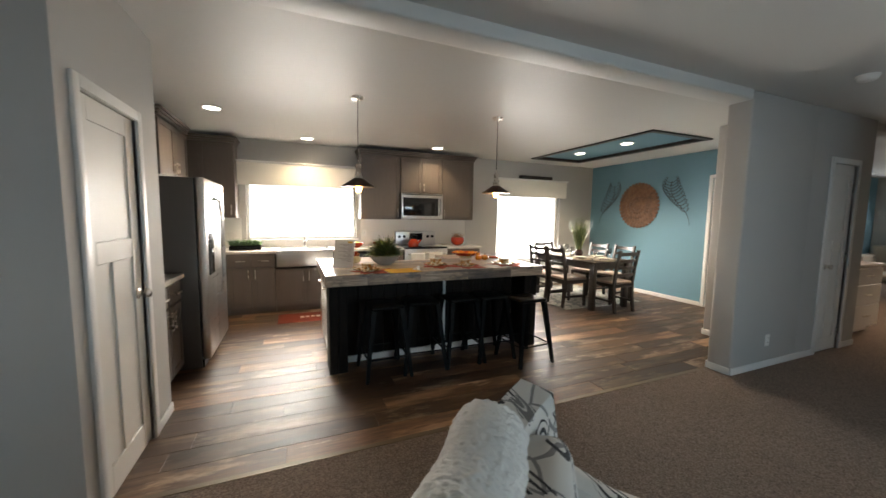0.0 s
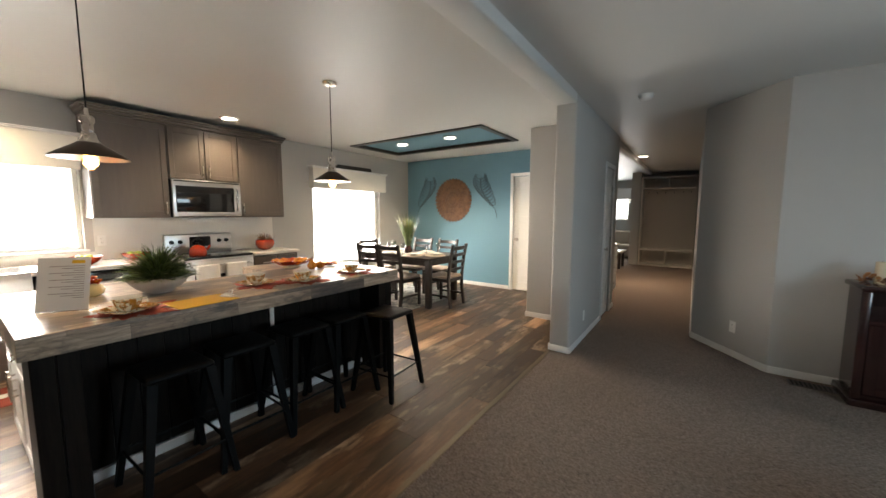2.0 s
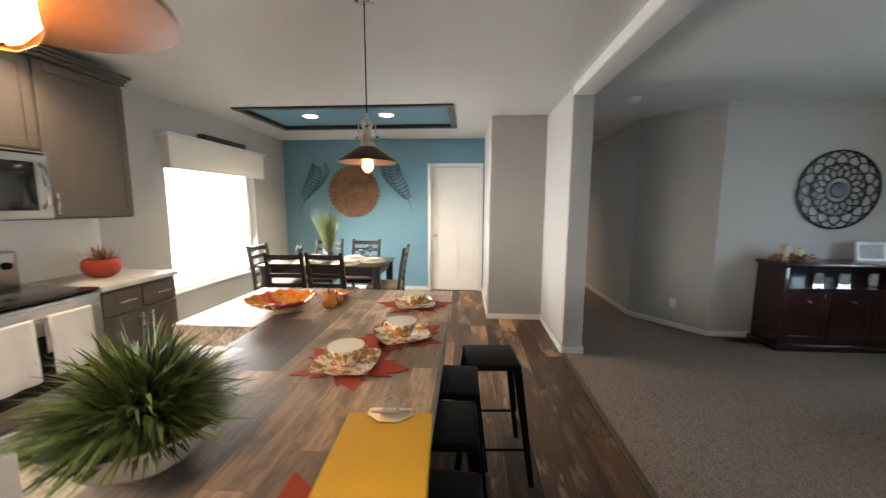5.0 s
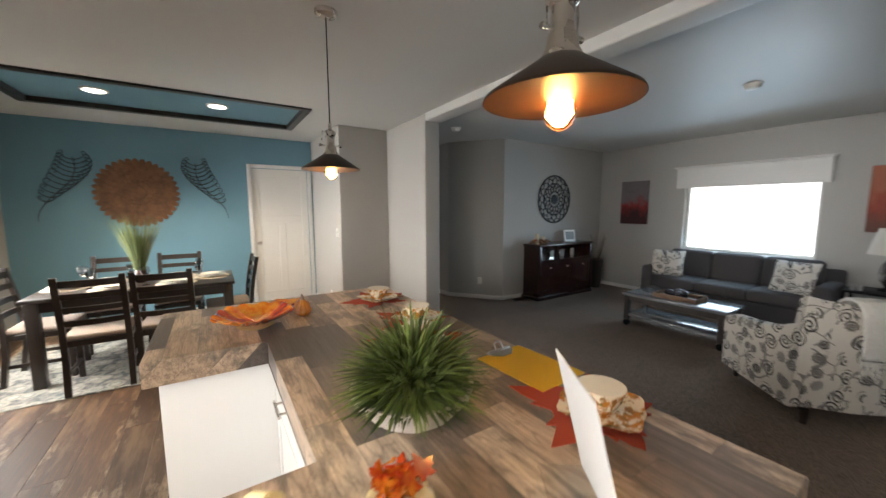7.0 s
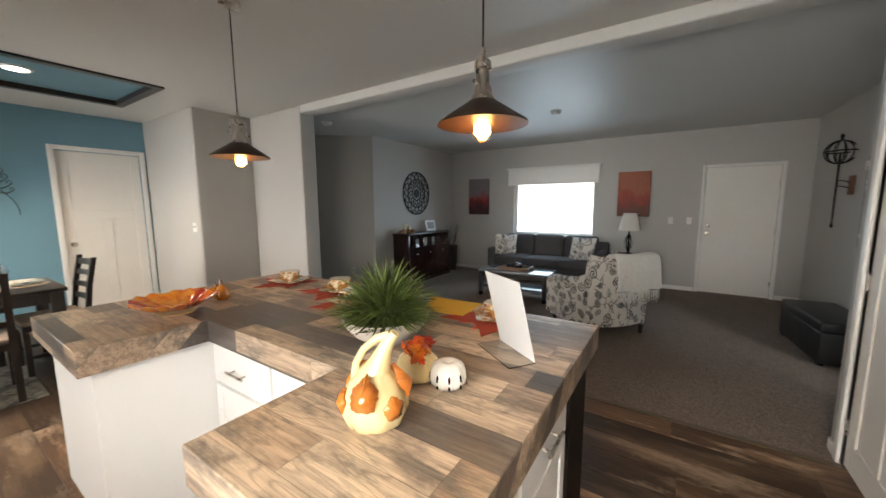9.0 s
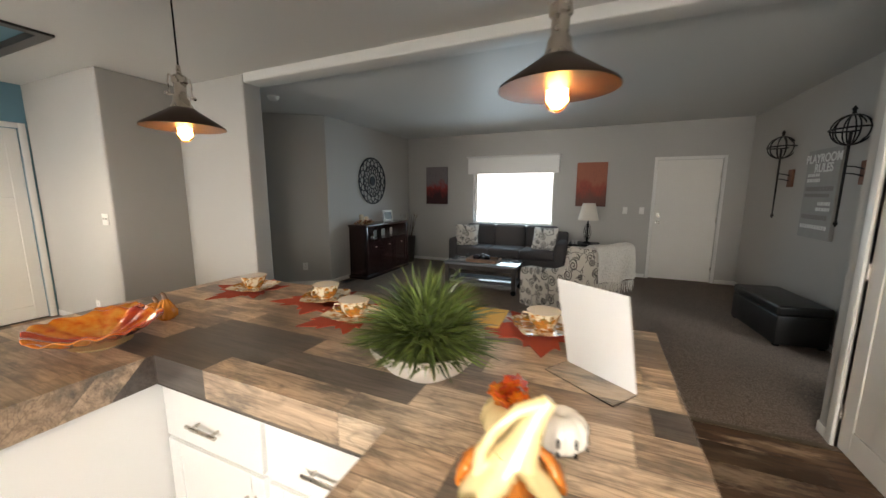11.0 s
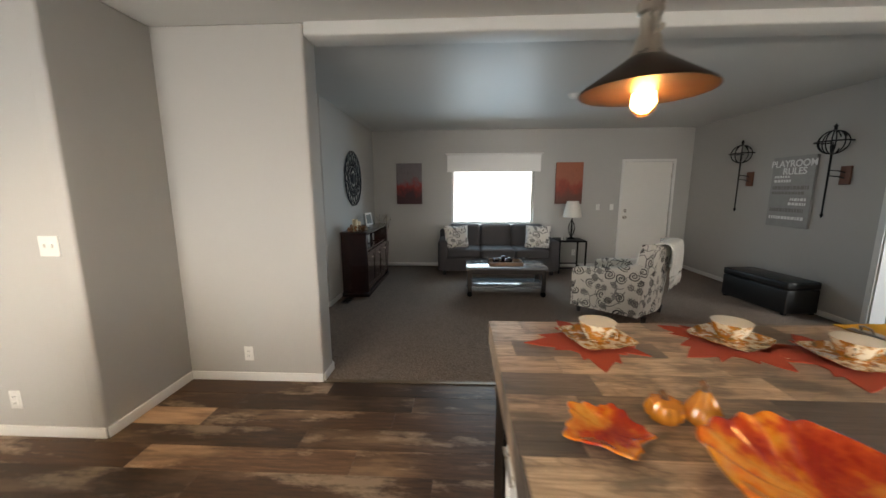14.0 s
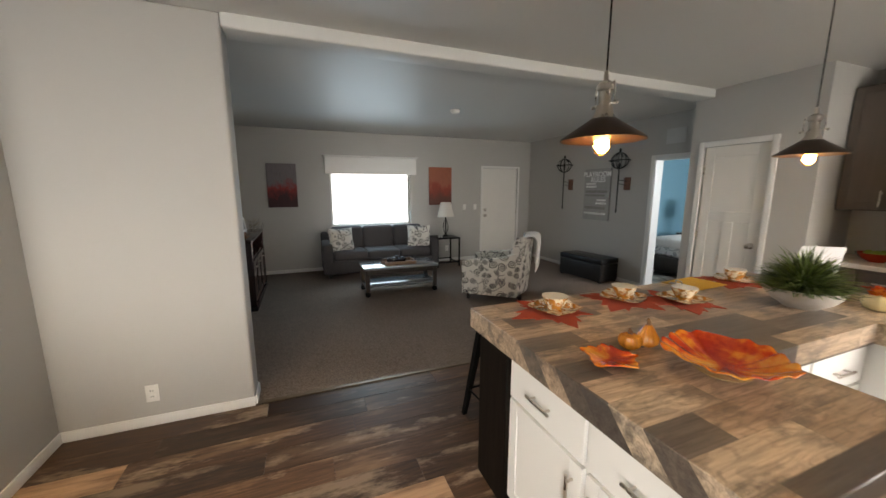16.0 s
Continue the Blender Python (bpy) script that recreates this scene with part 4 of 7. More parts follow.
tube(b, [(0.015, 0, 0.085), (0.04, 0, 0.11), (0.08, 0.0, 0.13)], [0.009, 0.008, 0.006], 8)
part("lever", b, CHROME, d)
# dishwasher
d = thing("dishwasher", pose(1.28, NY, 0), "stainless dishwasher with black control strip", "dishwasher")
part("body", one(box, 0.002, 0.60, 0.0, 0.6, 0.09, 0.868), BLACKM, d)
p = part("door", one(rbox, 0.004, 0.598, -0.025, -0.001, 0.10, 0.76, 0.006, 2), STEEL, d)
part("control_strip", one(rbox, 0.004, 0.598, -0.025, -0.001, 0.765, 0.865, 0.005, 2), BLACKG, d)
b = bmesh.new()
tube(b, [(0.07, -0.025, 0.72), (0.07, -0.055, 0.72), (0.53, -0.055, 0.72), (0.53, -0.025, 0.72)], 0.009, 8)
part("handle", b, STEEL, p)
part("toe_plate", one(box, 0.002, 0.60, 0.06, 0.09, 0.0, 0.088), BLACKM, d)
# range
d = thing("electric_range", pose(2.363, NY, 0), "stainless electric range with black glass top", "range")
part("body", one(box, 0.002, 0.758, 0.0, 0.615, 0.03, 0.895), BLACKM, d)
part("cooktop", one(rbox, 0.0, 0.76, -0.03, 0.55, 0.896, 0.915, 0.005, 2), BLACKG, d)
p = part("backguard", one(rbox, 0.0, 0.76, 0.55, 0.62, 0.90, 1.155, 0.012, 3), STEEL, d)
part("display", one(box, 0.26, 0.50, 0.546, 0.551, 0.99, 1.12), BLACKG, p, smooth=None)
for x in (0.07, 0.16, 0.60, 0.69):
    part("knob", one(cyl, (x, 0.549, 1.06), (x, 0.522, 1.06), 0.026, 0.022, 18), BLACKM, p)
p = part("oven_door", one(rbox, 0.004, 0.756, -0.035, -0.001, 0.24, 0.885, 0.008, 2), STEEL, d)
part("window", one(box, 0.09, 0.67, -0.038, -0.034, 0.36, 0.70), BLACKG, p, smooth=None)
b = bmesh.new()
tube(b, [(0.06, -0.035, 0.81), (0.06, -0.08, 0.81), (0.70, -0.08, 0.81), (0.70, -0.035, 0.81)], 0.011, 10)
part("handle", b, STEEL, p)
part("drawer", one(rbox, 0.004, 0.756, -0.03, -0.001, 0.05, 0.225, 0.006, 2), STEEL, d)
TOWEL = mat("white_cotton_towel", (0.80, 0.79, 0.76), 0.95, vary=0.04, vscale=12, bump=0.5, bscale=260)
for x0 in (0.09, 0.40):
    b = bmesh.new()
    rows = []
    for k in range(9):
        u = k / 8
        x = x0 + 0.24 * u
        wv = 0.006 * math.sin(u * 13)
        rows.append([b.verts.new((x, y + wv * s, z)) for y, z, s in ((-0.062, 0.60, 1), (-0.064, 0.78, 0.5), (-0.068, 0.815, 0), (-0.08, 0.826, 0), (-0.093, 0.815, 0), (-0.098, 0.72, 0.6), (-0.102, 0.56, 1), (-0.104, 0.46, 1.3))])
    for r0, r1 in zip(rows, rows[1:]):
        for i in range(7):
            b.faces.new((r0[i], r1[i], r1[i + 1], r0[i + 1]))
    o = solid("dish_towel", b, TOWEL, "white cotton dish towel hung over the oven handle", "towel", "oven towels", m=pose(2.363, NY, 0))
    sm = o.modifiers.new("thick", "SOLIDIFY")
    sm.thickness = 0.004
# microwave
d = thing("microwave", pose(2.378, 6.27, 0.045), "stainless over-the-range microwave with dark window", "microwave")
part("body", one(box, 0.0, 0.752, 0.03, 0.389, 1.325, 1.762), BLACKM, d)
p = part("door", one(rbox, 0.0, 0.752, -0.005, 0.029, 1.33, 1.762, 0.01, 3), STEEL, d)
part("window", one(rbox, 0.035, 0.665, -0.009, -0.004, 1.385, 1.69, 0.006, 2), BLACKG, p)
part("vent_strip", one(rbox, 0.02, 0.732, -0.008, -0.004, 1.738, 1.752, 0.003, 1), BLACKM, p)
b = bmesh.new()
tube(b, [(0.695, -0.005, 1.40), (0.692, -0.042, 1.43), (0.685, -0.056, 1.54), (0.692, -0.042, 1.65), (0.695, -0.005, 1.68)], 0.014, 10)
part("handle", b, CHROME, p)

# island
d = thing("kitchen_island", pose(0, 0, 0), "kitchen island base with white drawer fronts and dark plank seating side", "island")
b = bmesh.new()
slab(b, [(1.02, 3.92), (3.17, 3.92), (3.17, 4.865), (2.51, 4.865), (2.51, 4.433), (1.535, 4.433), (1.535, 4.865), (1.02, 4.865)], 0.075, 0.804)
part("body", b, CABW, d)
b = bmesh.new()
slab(b, [(1.07, 3.925), (3.12, 3.925), (3.12, 4.815), (2.56, 4.815), (2.56, 4.383), (1.485, 4.383), (1.485, 4.815), (1.07, 4.815)], 0.0, 0.0745)
part("toe_kick", b, CABW, d)
nP = 15
for k in range(nP):
    x0 = 1.155 + (3.03 - 1.155) * k / nP
    part("back_plank", one(rbox, x0 + 0.001, x0 + (3.03 - 1.155) / nP - 0.001, 3.898, 3.919, 0.062, 0.804, 0.003, 1), DARKP, d)
part("base_strip", one(rbox, 1.155, 3.03, 3.884, 3.897, 0.0, 0.06, 0.003, 1), TRIM, d, "white baseboard strip")
part("joint_strip", one(rbox, 2.165, 2.195, 3.888, 3.8975, 0.061, 0.80, 0.002, 1), TRIM, d, "white vertical joint strip")
for x0 in (0.99, 3.04):
    for k in range(2):
        part("end_post", one(rbox, x0 + 0.08 * k + 0.0005, x0 + 0.08 * k + 0.0795, 3.66, 3.92, 0.0, 0.804, 0.004, 1), DARKP, d)


def island_fronts(m, w, n, doors=True):
    k = w / n
    for i in range(n):
        x0, x1 = i * k + 0.01, (i + 1) * k - 0.01
        b = bmesh.new()
        rbox(b, x0, x1, -0.02, -0.0005, 0.60, 0.785, 0.003, 1)
        b.transform(m)
        p = part("drawer", b, CABW, d)
        b = bmesh.new()
        pull(b, (x0 + x1) / 2, 0.69, False)
        b.transform(m)
        part("handle", b, NICKEL, p, "brushed nickel bar pull")
        if doors:
            b = bmesh.new()
            shaker(b, x0, x1, 0.09, 0.585)
            b.transform(m)
            p = part("door", b, CABW, d)
            b = bmesh.new()
            pull(b, x1 - 0.04 if i % 2 == 0 else x0 + 0.04, 0.47, True)
            b.transform(m)
            part("handle", b, NICKEL, p, "brushed nickel bar pull")


island_fronts(pose(3.17, 3.93, 0, 0, 0, EAST), 0.93, 2)
island_fronts(pose(1.02, 4.86, 0, 0, 0, WEST), 0.93, 2)
island_fronts(pose(2.505, 4.433, 0, 0, 0, NORTH), 0.965, 2)
b = bmesh.new()
slab(b, [(0.958, 3.605), (3.23, 3.605), (3.23, 4.91), (2.465, 4.91), (2.465, 4.478), (1.58, 4.478), (1.58, 4.91), (0.958, 4.91)], 0.805, 0.905)
bmesh.ops.bevel(b, geom=b.edges[:], offset=0.0025, segments=1, affect="EDGES")
solid("island_worktop", b, LAMIN, "thick weathered plank-look laminate worktop on the island", "worktop")

# stools
def stool(m):
    s = thing("bar_stool", m, "black painted metal backless bar stool under the island", "stool", "bar stools at the island")
    H = 0.64
    b = bmesh.new()
    rbox(b, -0.15, 0.15, -0.15, 0.15, H - 0.035, H, 0.018, 3)
    part("seat", b, BLACKM, s)
    part("seat_slot", one(rbox, -0.035, 0.035, -0.012, 0.012, H + 0.0003, H + 0.002, 0.0008, 1), DARKP, s, "finger slot in the seat")
    for sx in (-1, 1):
        for sy in (-1, 1):
            b = bmesh.new()
            t0, t1 = Vector((sx * 0.125, sy * 0.125, H - 0.03)), Vector((sx * 0.20, sy * 0.20, 0.0))
            a = [Vector(v) for v in ((-0.022, -0.022, 0), (0.022, -0.022, 0), (0.022, 0.022, 0), (-0.022, 0.022, 0))]
            top = [b.verts.new(t0 + v) for v in a]
            bot = [b.verts.new(t1 + 0.62 * v) for v in a]
            for i in range(4):
                b.faces.new((top[i], top[(i + 1) % 4], bot[(i + 1) % 4], bot[i]))
            b.faces.new(top)
            b.faces.new(bot[::-1])
            part("leg", b, BLACKM, s)
    c = 0.20 - 0.075 * 0.26
    for p0, p1 in (((-c, -c), (c, -c)), ((c, -c), (c, c)), ((c, c), (-c, c)), ((-c, c), (-c, -c))):
        part("foot_rail", one(cyl, (*p0, 0.19), (*p1, 0.19), 0.007, n=8), BLACKM, s)
    return s


st = stool(pose(1.46, 3.58, 0, 0, 0, 2))
for x, y, a in ((1.82, 3.61, -2), (2.22, 3.61, 1), (2.56, 3.60, -1), (2.85, 3.375, 4)):
    copy_thing(st, pose(x, y, 0, 0, 0, a))

# ---- dining ----
SEATF = mat("beige_seat_fabric", (0.34, 0.27, 0.22), 0.95, vary=0.08, vscale=8, bump=0.3, bscale=250)


def rug_mat():
    m, n, l, p = node_mat("faded_rug")
    co = n.new("ShaderNodeTexCoord").outputs["Object"]
    v = n.new("ShaderNodeTexVoronoi")
    v.inputs["Scale"].default_value = 9
    l.new(co, v.inputs["Vector"])
    k = ramp(n, l, v.outputs["Distance"], [(0.2, (0.46, 0.43, 0.37)), (0.35, (0.20, 0.22, 0.20)), (0.5, (0.40, 0.37, 0.31)), (0.65, (0.12, 0.13, 0.13))])
    c = mix_rgb(n, l, ramp(n, l, noise_tex(n, l, co, 26, 4), [(0.4, 0.0), (0.7, 0.7)]), k, (0.42, 0.39, 0.34))
    l.new(c, p.inputs["Base Color"])
    p.inputs["Roughness"].default_value = 1.0
    set_bump(n, l, p, noise_tex(n, l, co, 220, 2), 0.6, 0.004)
    return m


RUG = rug_mat()
solid("dining_rug", one(rbox, 4.60, 6.25, 4.72, 6.42, 0.0005, 0.009, 0.003, 1), RUG, "faded grey-beige patterned rug under the dining table", "rug")
TB = (4.88, 5.68, 4.50, 5.98)
d = thing("dining_table", pose(0, 0, 0.009), "dark-stained rectangular wooden dining table on a rug", "table")
part("tabletop", one(rbox, *TB, 0.722, 0.752, 0.005, 2), DARKW, d)
b = bmesh.new()
for a in ((TB[0] + 0.06, TB[1] - 0.06, TB[2] + 0.05, TB[2] + 0.07), (TB[0] + 0.06, TB[1] - 0.06, TB[3] - 0.07, TB[3] - 0.05), (TB[0] + 0.05, TB[0] + 0.07, TB[2] + 0.072, TB[3] - 0.072), (TB[1] - 0.07, TB[1] - 0.05, TB[2] + 0.072, TB[3] - 0.072)):
    box(b, *a, 0.63, 0.7215)
part("apron", b, DARKW, d)
for x in (TB[0] + 0.06, TB[1] - 0.06):
    for y in (TB[2] + 0.06, TB[3] - 0.06):
        part("leg", one(rbox, x - 0.04, x + 0.04, y - 0.04, y + 0.04, 0.0, 0.7215, 0.006, 2), DARKW, d)


def dining_chair(m):
    """Faces +x in its own axes; a ladder back of four rails."""
    c = thing("dining_chair", m, "dark-stained ladder-back dining chair with beige fabric seat", "chair", "chairs round the dining table")
    sw = 0.21
    part("seat_cushion", one(rbox, -0.20, 0.215, -0.205, 0.205, 0.435, 0.475, 0.018, 3), SEATF, c)
    part("seat_frame", one(rbox, -0.21, 0.21, -0.21, 0.21, 0.385, 0.4345, 0.004, 1), DARKW, c)
    for sy in (-1, 1):
        part("front_leg", one(rbox, 0.17, 0.21, sy * 0.19 - 0.02, sy * 0.19 + 0.02, 0.0, 0.3845, 0.004, 1), DARKW, c)
        b = bmesh.new()
        prev = None
        for x, z in ((-0.235, 0.0), (-0.20, 0.25), (-0.195, 0.45), (-0.225, 0.70), (-0.275, 0.955)):
            ring = [b.verts.new((x + dx, sy * 0.195 + dy, z)) for dx, dy in ((-0.018, -0.02), (0.018, -0.02), (0.018, 0.02), (-0.018, 0.02))]
            if prev:
                for i in range(4):
                    b.faces.new((prev[i], prev[(i + 1) % 4], ring[(i + 1) % 4], ring[i]))
            else:
                b.faces.new(ring[::-1])
            prev = ring
        b.faces.new(prev)
        part("back_post", b, DARKW, c)
        part("side_stretcher", one(box, -0.20, 0.17, sy * 0.19 - 0.008, sy * 0.19 + 0.008, 0.15, 0.18), DARKW, c)
    for z, x, hh in ((0.90, -0.262, 0.055), (0.80, -0.243, 0.045), (0.69, -0.224, 0.045), (0.58, -0.210, 0.045)):
        b = bmesh.new()
        prev = None
        for k in range(7):
            u = k / 6 * 2 - 1
            xx = x - 0.022 * (1 - u * u)
            ring = [b.verts.new((xx + dx, u * 0.18, z + dz)) for dx, dz in ((-0.009, -hh / 2), (0.009, -hh / 2), (0.009 - 0.006, hh / 2), (-0.009 - 0.006, hh / 2))]
            if prev:
                for i in range(4):
                    b.faces.new((prev[i], prev[(i + 1) % 4], ring[(i + 1) % 4], ring[i]))
            else:
                b.faces.new(ring[::-1])
            prev = ring
        b.faces.new(prev)
        part("back_rail", b, DARKW, c)
    return c


ch = dining_chair(pose(4.86, 5.50, 0.009, 0, 0, 2))
for x, y, a in ((4.87, 5.03, -3), (5.84, 5.58, 180), (5.84, 5.02, 178), (5.30, 5.95, -90)):
    copy_thing(ch, pose(x, y, 0.009, 0, 0, a))
copy_thing(ch, pose(5.34, 4.55, 0.0, 0, 0, 92))

CERAM = mat("ivory_glazed_ceramic", (0.74, 0.70, 0.60), 0.16, vary=0.04, vscale=9, coat=0.3)
STRAW = mat("woven_placemat", (0.55, 0.47, 0.36), 0.9, vary=0.12, vscale=30, bump=0.5, bscale=120)
LINEN = mat("white_napkin", (0.78, 0.77, 0.73), 0.9, vary=0.04, bump=0.3, bscale=200)
TT = 0.7615


def plate_profile(r):
    return [(0.0, 0.004), (r * 0.55, 0.004), (r * 0.62, 0.006), (r, 0.018), (r, 0.021), (r * 0.66, 0.010), (0.0, 0.009)]


SETS = [(5.08, 5.45, 0), (5.08, 4.98, 0), (5.48, 5.55, 180), (5.48, 5.00, 180), (5.30, 4.70, 90), (5.30, 5.80, -90)]
for x, y, a in SETS:
    b = bmesh.new()
    lathe(b, [(0.0, 0.0), (0.165, 0.0), (0.167, 0.003), (0.0, 0.004)], 32)
    solid("placemat", b, STRAW, "round tan woven placemat on the dining table", "placemat", "place settings", m=pose(x, y, TT))
    d = thing("plate_stack", pose(x, y, TT + 0.0045), "ivory dinner plate with smaller plate stacked on it", "plates", "place settings")
    part("dinner_plate", one(lathe, plate_profile(0.135), 32), CERAM, d)
    b = bmesh.new()
    lathe(b, plate_profile(0.10), 32, (0, 0, 0.0125))
    part("salad_plate", b, CERAM, d)
WGLASS, gn, gl, gp = node_mat("clear_wine_glass")
gp.inputs["Transmission Weight"].default_value, gp.inputs["Roughness"].default_value, gp.inputs["IOR"].default_value = 1.0, 0.02, 1.3
for x, y in ((5.22, 5.62), (5.20, 4.80), (5.40, 5.36), (5.52, 4.80), (5.12, 5.22), (5.45, 5.72)):
    b = bmesh.new()
    lathe(b, [(0.0, 0.0), (0.033, 0.0), (0.032, 0.003), (0.005, 0.007), (0.004, 0.075), (0.012, 0.085), (0.033, 0.11), (0.038, 0.14), (0.032, 0.18), (0.031, 0.18), (0.036, 0.14), (0.03, 0.112), (0.0, 0.09)], 20)
    o = solid("wine_glass", b, WGLASS, "clear stemmed wine glass on the dining table", "glass", "place settings", m=pose(x, y, TT))
    o.visible_shadow = False


def blade_tuft(bm, n, base_r, length, spread, width, rng, droop=0.6, seg=4):
    """Many thin curved grass blades from one spot."""
    for i in range(n):
        a = rng.uniform(0, 2 * math.pi)
        tilt = spread * math.sqrt(rng.random())
        L = length * rng.uniform(0.7, 1.12)
        br = base_r * math.sqrt(rng.random())
        p = Vector((br * math.cos(a + rng.uniform(-0.6, 0.6)), br * math.sin(a + rng.uniform(-0.6, 0.6)), 0))
        side = Vector((-math.sin(a), math.cos(a), 0))
        prev = None
        ang = tilt * 0.75
        w0 = width * rng.uniform(0.7, 1.2)
        for k in range(seg + 1):
            u = k / seg
            w = w0 * (1 - u ** 1.6) + 0.0004
            l_, r_ = bm.verts.new(p - side * w / 2), bm.verts.new(p + side * w / 2)
            if prev:
                bm.faces.new((prev[0], prev[1], r_, l_))
            prev = (l_, r_)
            p = p + (L / seg) * Vector((math.sin(ang) * math.cos(a), math.sin(ang) * math.sin(a), math.cos(ang)))
            ang += droop * (0.35 + tilt) / seg


def leaf_mat(name, dark, light):
    m, n, l, p = node_mat(name)
    geo = n.new("ShaderNodeNewGeometry")
    c = ramp(n, l, geo.outputs["Random Per Island"], [(0.0, dark), (0.75, light), (1.0, [v * 1.5 for v in light])])
    l.new(c, p.inputs["Base Color"])
    p.inputs["Roughness"].default_value = 0.45
    return m


GRASS = leaf_mat("faux_grass", (0.018, 0.036, 0.010), (0.115, 0.160, 0.040))
REED = leaf_mat("faux_tall_grass", (0.03, 0.055, 0.018), (0.15, 0.19, 0.07))
rng = random.Random(5)
d = thing("tall_grass_plant", pose(5.32, 5.28, TT), "tall artificial grass in a dark round vase on the dining table", "plant")
b = bmesh.new()
lathe(b, [(0.0, 0.0), (0.045, 0.0), (0.065, 0.03), (0.07, 0.07), (0.05, 0.11), (0.045, 0.125), (0.035, 0.12), (0.0, 0.10)], 24)
part("vase", b, mat("dark_red_brown_glaze", (0.05, 0.02, 0.015), 0.2), d)
b = bmesh.new()
blade_tuft(b, 380, 0.035, 0.56, 0.40, 0.007, rng, 0.5)
b.transform(Matrix.Translation((0, 0, 0.09)))
part("grass", b, REED, d)

# blue wall art
RUSTW = wood_grain("carved_brown_wood", (0.09, 0.040, 0.018), (0.26, 0.125, 0.055), 0.55, (3, 3, 3), bump=0.4)
d = thing("sunflower_wall_art", pose(6.93, 5.45, 1.69, 0, 0, WEST), "large round carved brown wooden flower on the teal wall", "wall art")
for ring, (n, r0, r1, lift, wdt) in enumerate(((36, 0.20, 0.445, 0.012, 0.040), (32, 0.15, 0.36, 0.024, 0.036), (26, 0.09, 0.27, 0.036, 0.032), (18, 0.05, 0.175, 0.046, 0.028))):
    for i in range(n):
        a = 2 * math.pi * (i + 0.5 * (ring % 2)) / n
        b = bmesh.new()
        m = pose(0, 0, 0, 0, math.degrees(-a), 0)
        cs = []
        for u, wv, h in ((0.0, 0.35, 0.2), (0.35, 0.8, 0.8), (0.7, 1.0, 1.0), (0.9, 0.75, 0.8), (1.0, 0.25, 0.5)):
            x = r0 + (r1 - r0) * u
            cs.append([b.verts.new(m @ Vector((x, -lift * h - 0.004, s * wdt * wv))) for s in (-1, 0, 1)])
            cs[-1][1].co += Vector((0, -0.008, 0))
        base = [[b.verts.new(Vector((v.co.x, -0.002, v.co.z))) for v in (row[0], row[2])] for row in cs]
        for k in range(4):
            b.faces.new((cs[k][0], cs[k][1], cs[k + 1][1], cs[k + 1][0]))
            b.faces.new((cs[k][1], cs[k][2], cs[k + 1][2], cs[k + 1][1]))
            b.faces.new((cs[k][0], cs[k + 1][0], base[k + 1][0], base[k][0]))
            b.faces.new((cs[k][2], base[k][1], base[k + 1][1], cs[k + 1][2]))
        part("petal", b, RUSTW, d)
b = bmesh.new()
lathe(b, [(0.10, 0.0), (0.10, 0.045), (0.085, 0.06), (0.07, 0.056), (0.03, 0.062), (0.0, 0.066)], 28)
b.transform(pose(0, 0, 0, 90))
part("centre_disc", b, RUSTW, d)
WIRE = mat("weathered_bronze_wire", (0.035, 0.040, 0.036), 0.6, 0.2, vary=0.3, vscale=20)


def wire_feather(m, flip, label):
    """A plume: an S-curved spine with thin barbs that end in curls, and an outline that follows them."""
    f = thing("wire_feather", m, label, "wall art", "wire feathers")

    def mid(u):
        return flip * (0.17 - 0.30 * u + 0.075 * math.sin(u * 5.6)), 0.36 - 0.78 * u
    part("spine", one(tube, [(mid(k / 24)[0], -0.015, mid(k / 24)[1]) for k in range(25)], [0.006 - 0.0025 * k / 24 for k in range(25)], 6), WIRE, f)
    for k in range(11):
        u = 0.03 + 0.066 * k
        x, z = mid(u)
        g = 0.155 * math.sin(math.pi * min(1.0, 0.18 + u * 1.05)) ** 0.8 + 0.015
        for s in (-1, 1):
            pts = []
            for j in range(18):
                v = j / 17
                if v < 0.5:
                    w = v / 0.5
                    px, pz = g * w, g * (0.55 * w * w - 0.05)
                else:
                    w = (v - 0.5) / 0.5
                    a = -0.5 + 5.2 * w
                    r = g * 0.24 * (1 - 0.62 * w)
                    px, pz = g * 0.79 + r * math.cos(a), g * 0.5 + g * 0.115 + r * math.sin(a)
                pts.append((x + flip * s * px, -0.012 - 0.012 * math.sin(v * 3.1), z + pz))
            part("barb", one(tube, pts, [0.0055 - 0.002 * j / 17 for j in range(18)], 5), WIRE, f)
    return f


wire_feather(pose(6.93, 6.20, 1.75, 0, 0, WEST), 1, "curled dark wire feather beside the carved flower")
wire_feather(pose(6.93, 4.63, 1.75, 0, 0, WEST), -1, "curled dark wire feather between flower and door")
d = thing("ledge_box", pose(5.37, 6.60, 2.201), "long dark wooden trough on top of the dining cornice", "decoration")
part("trough", one(rbox, -0.42, 0.36, -0.045, 0.045, 0.0, 0.075, 0.006, 2), DARKW, d)

# ---- living room ----
FLORAL = floral_fabric("floral_linen", (0.60, 0.57, 0.52), (0.22, 0.21, 0.20), (0.045, 0.040, 0.040), 8.4)
SOFAF = mat("charcoal_sofa_fabric", (0.060, 0.054, 0.055), 0.95, vary=0.15, vscale=7, bump=0.4, bscale=260)
PLUSH = mat("white_fleece_throw", (0.70, 0.68, 0.64), 1.0, vary=0.10, vscale=26, bump=1.0, bscale=75)


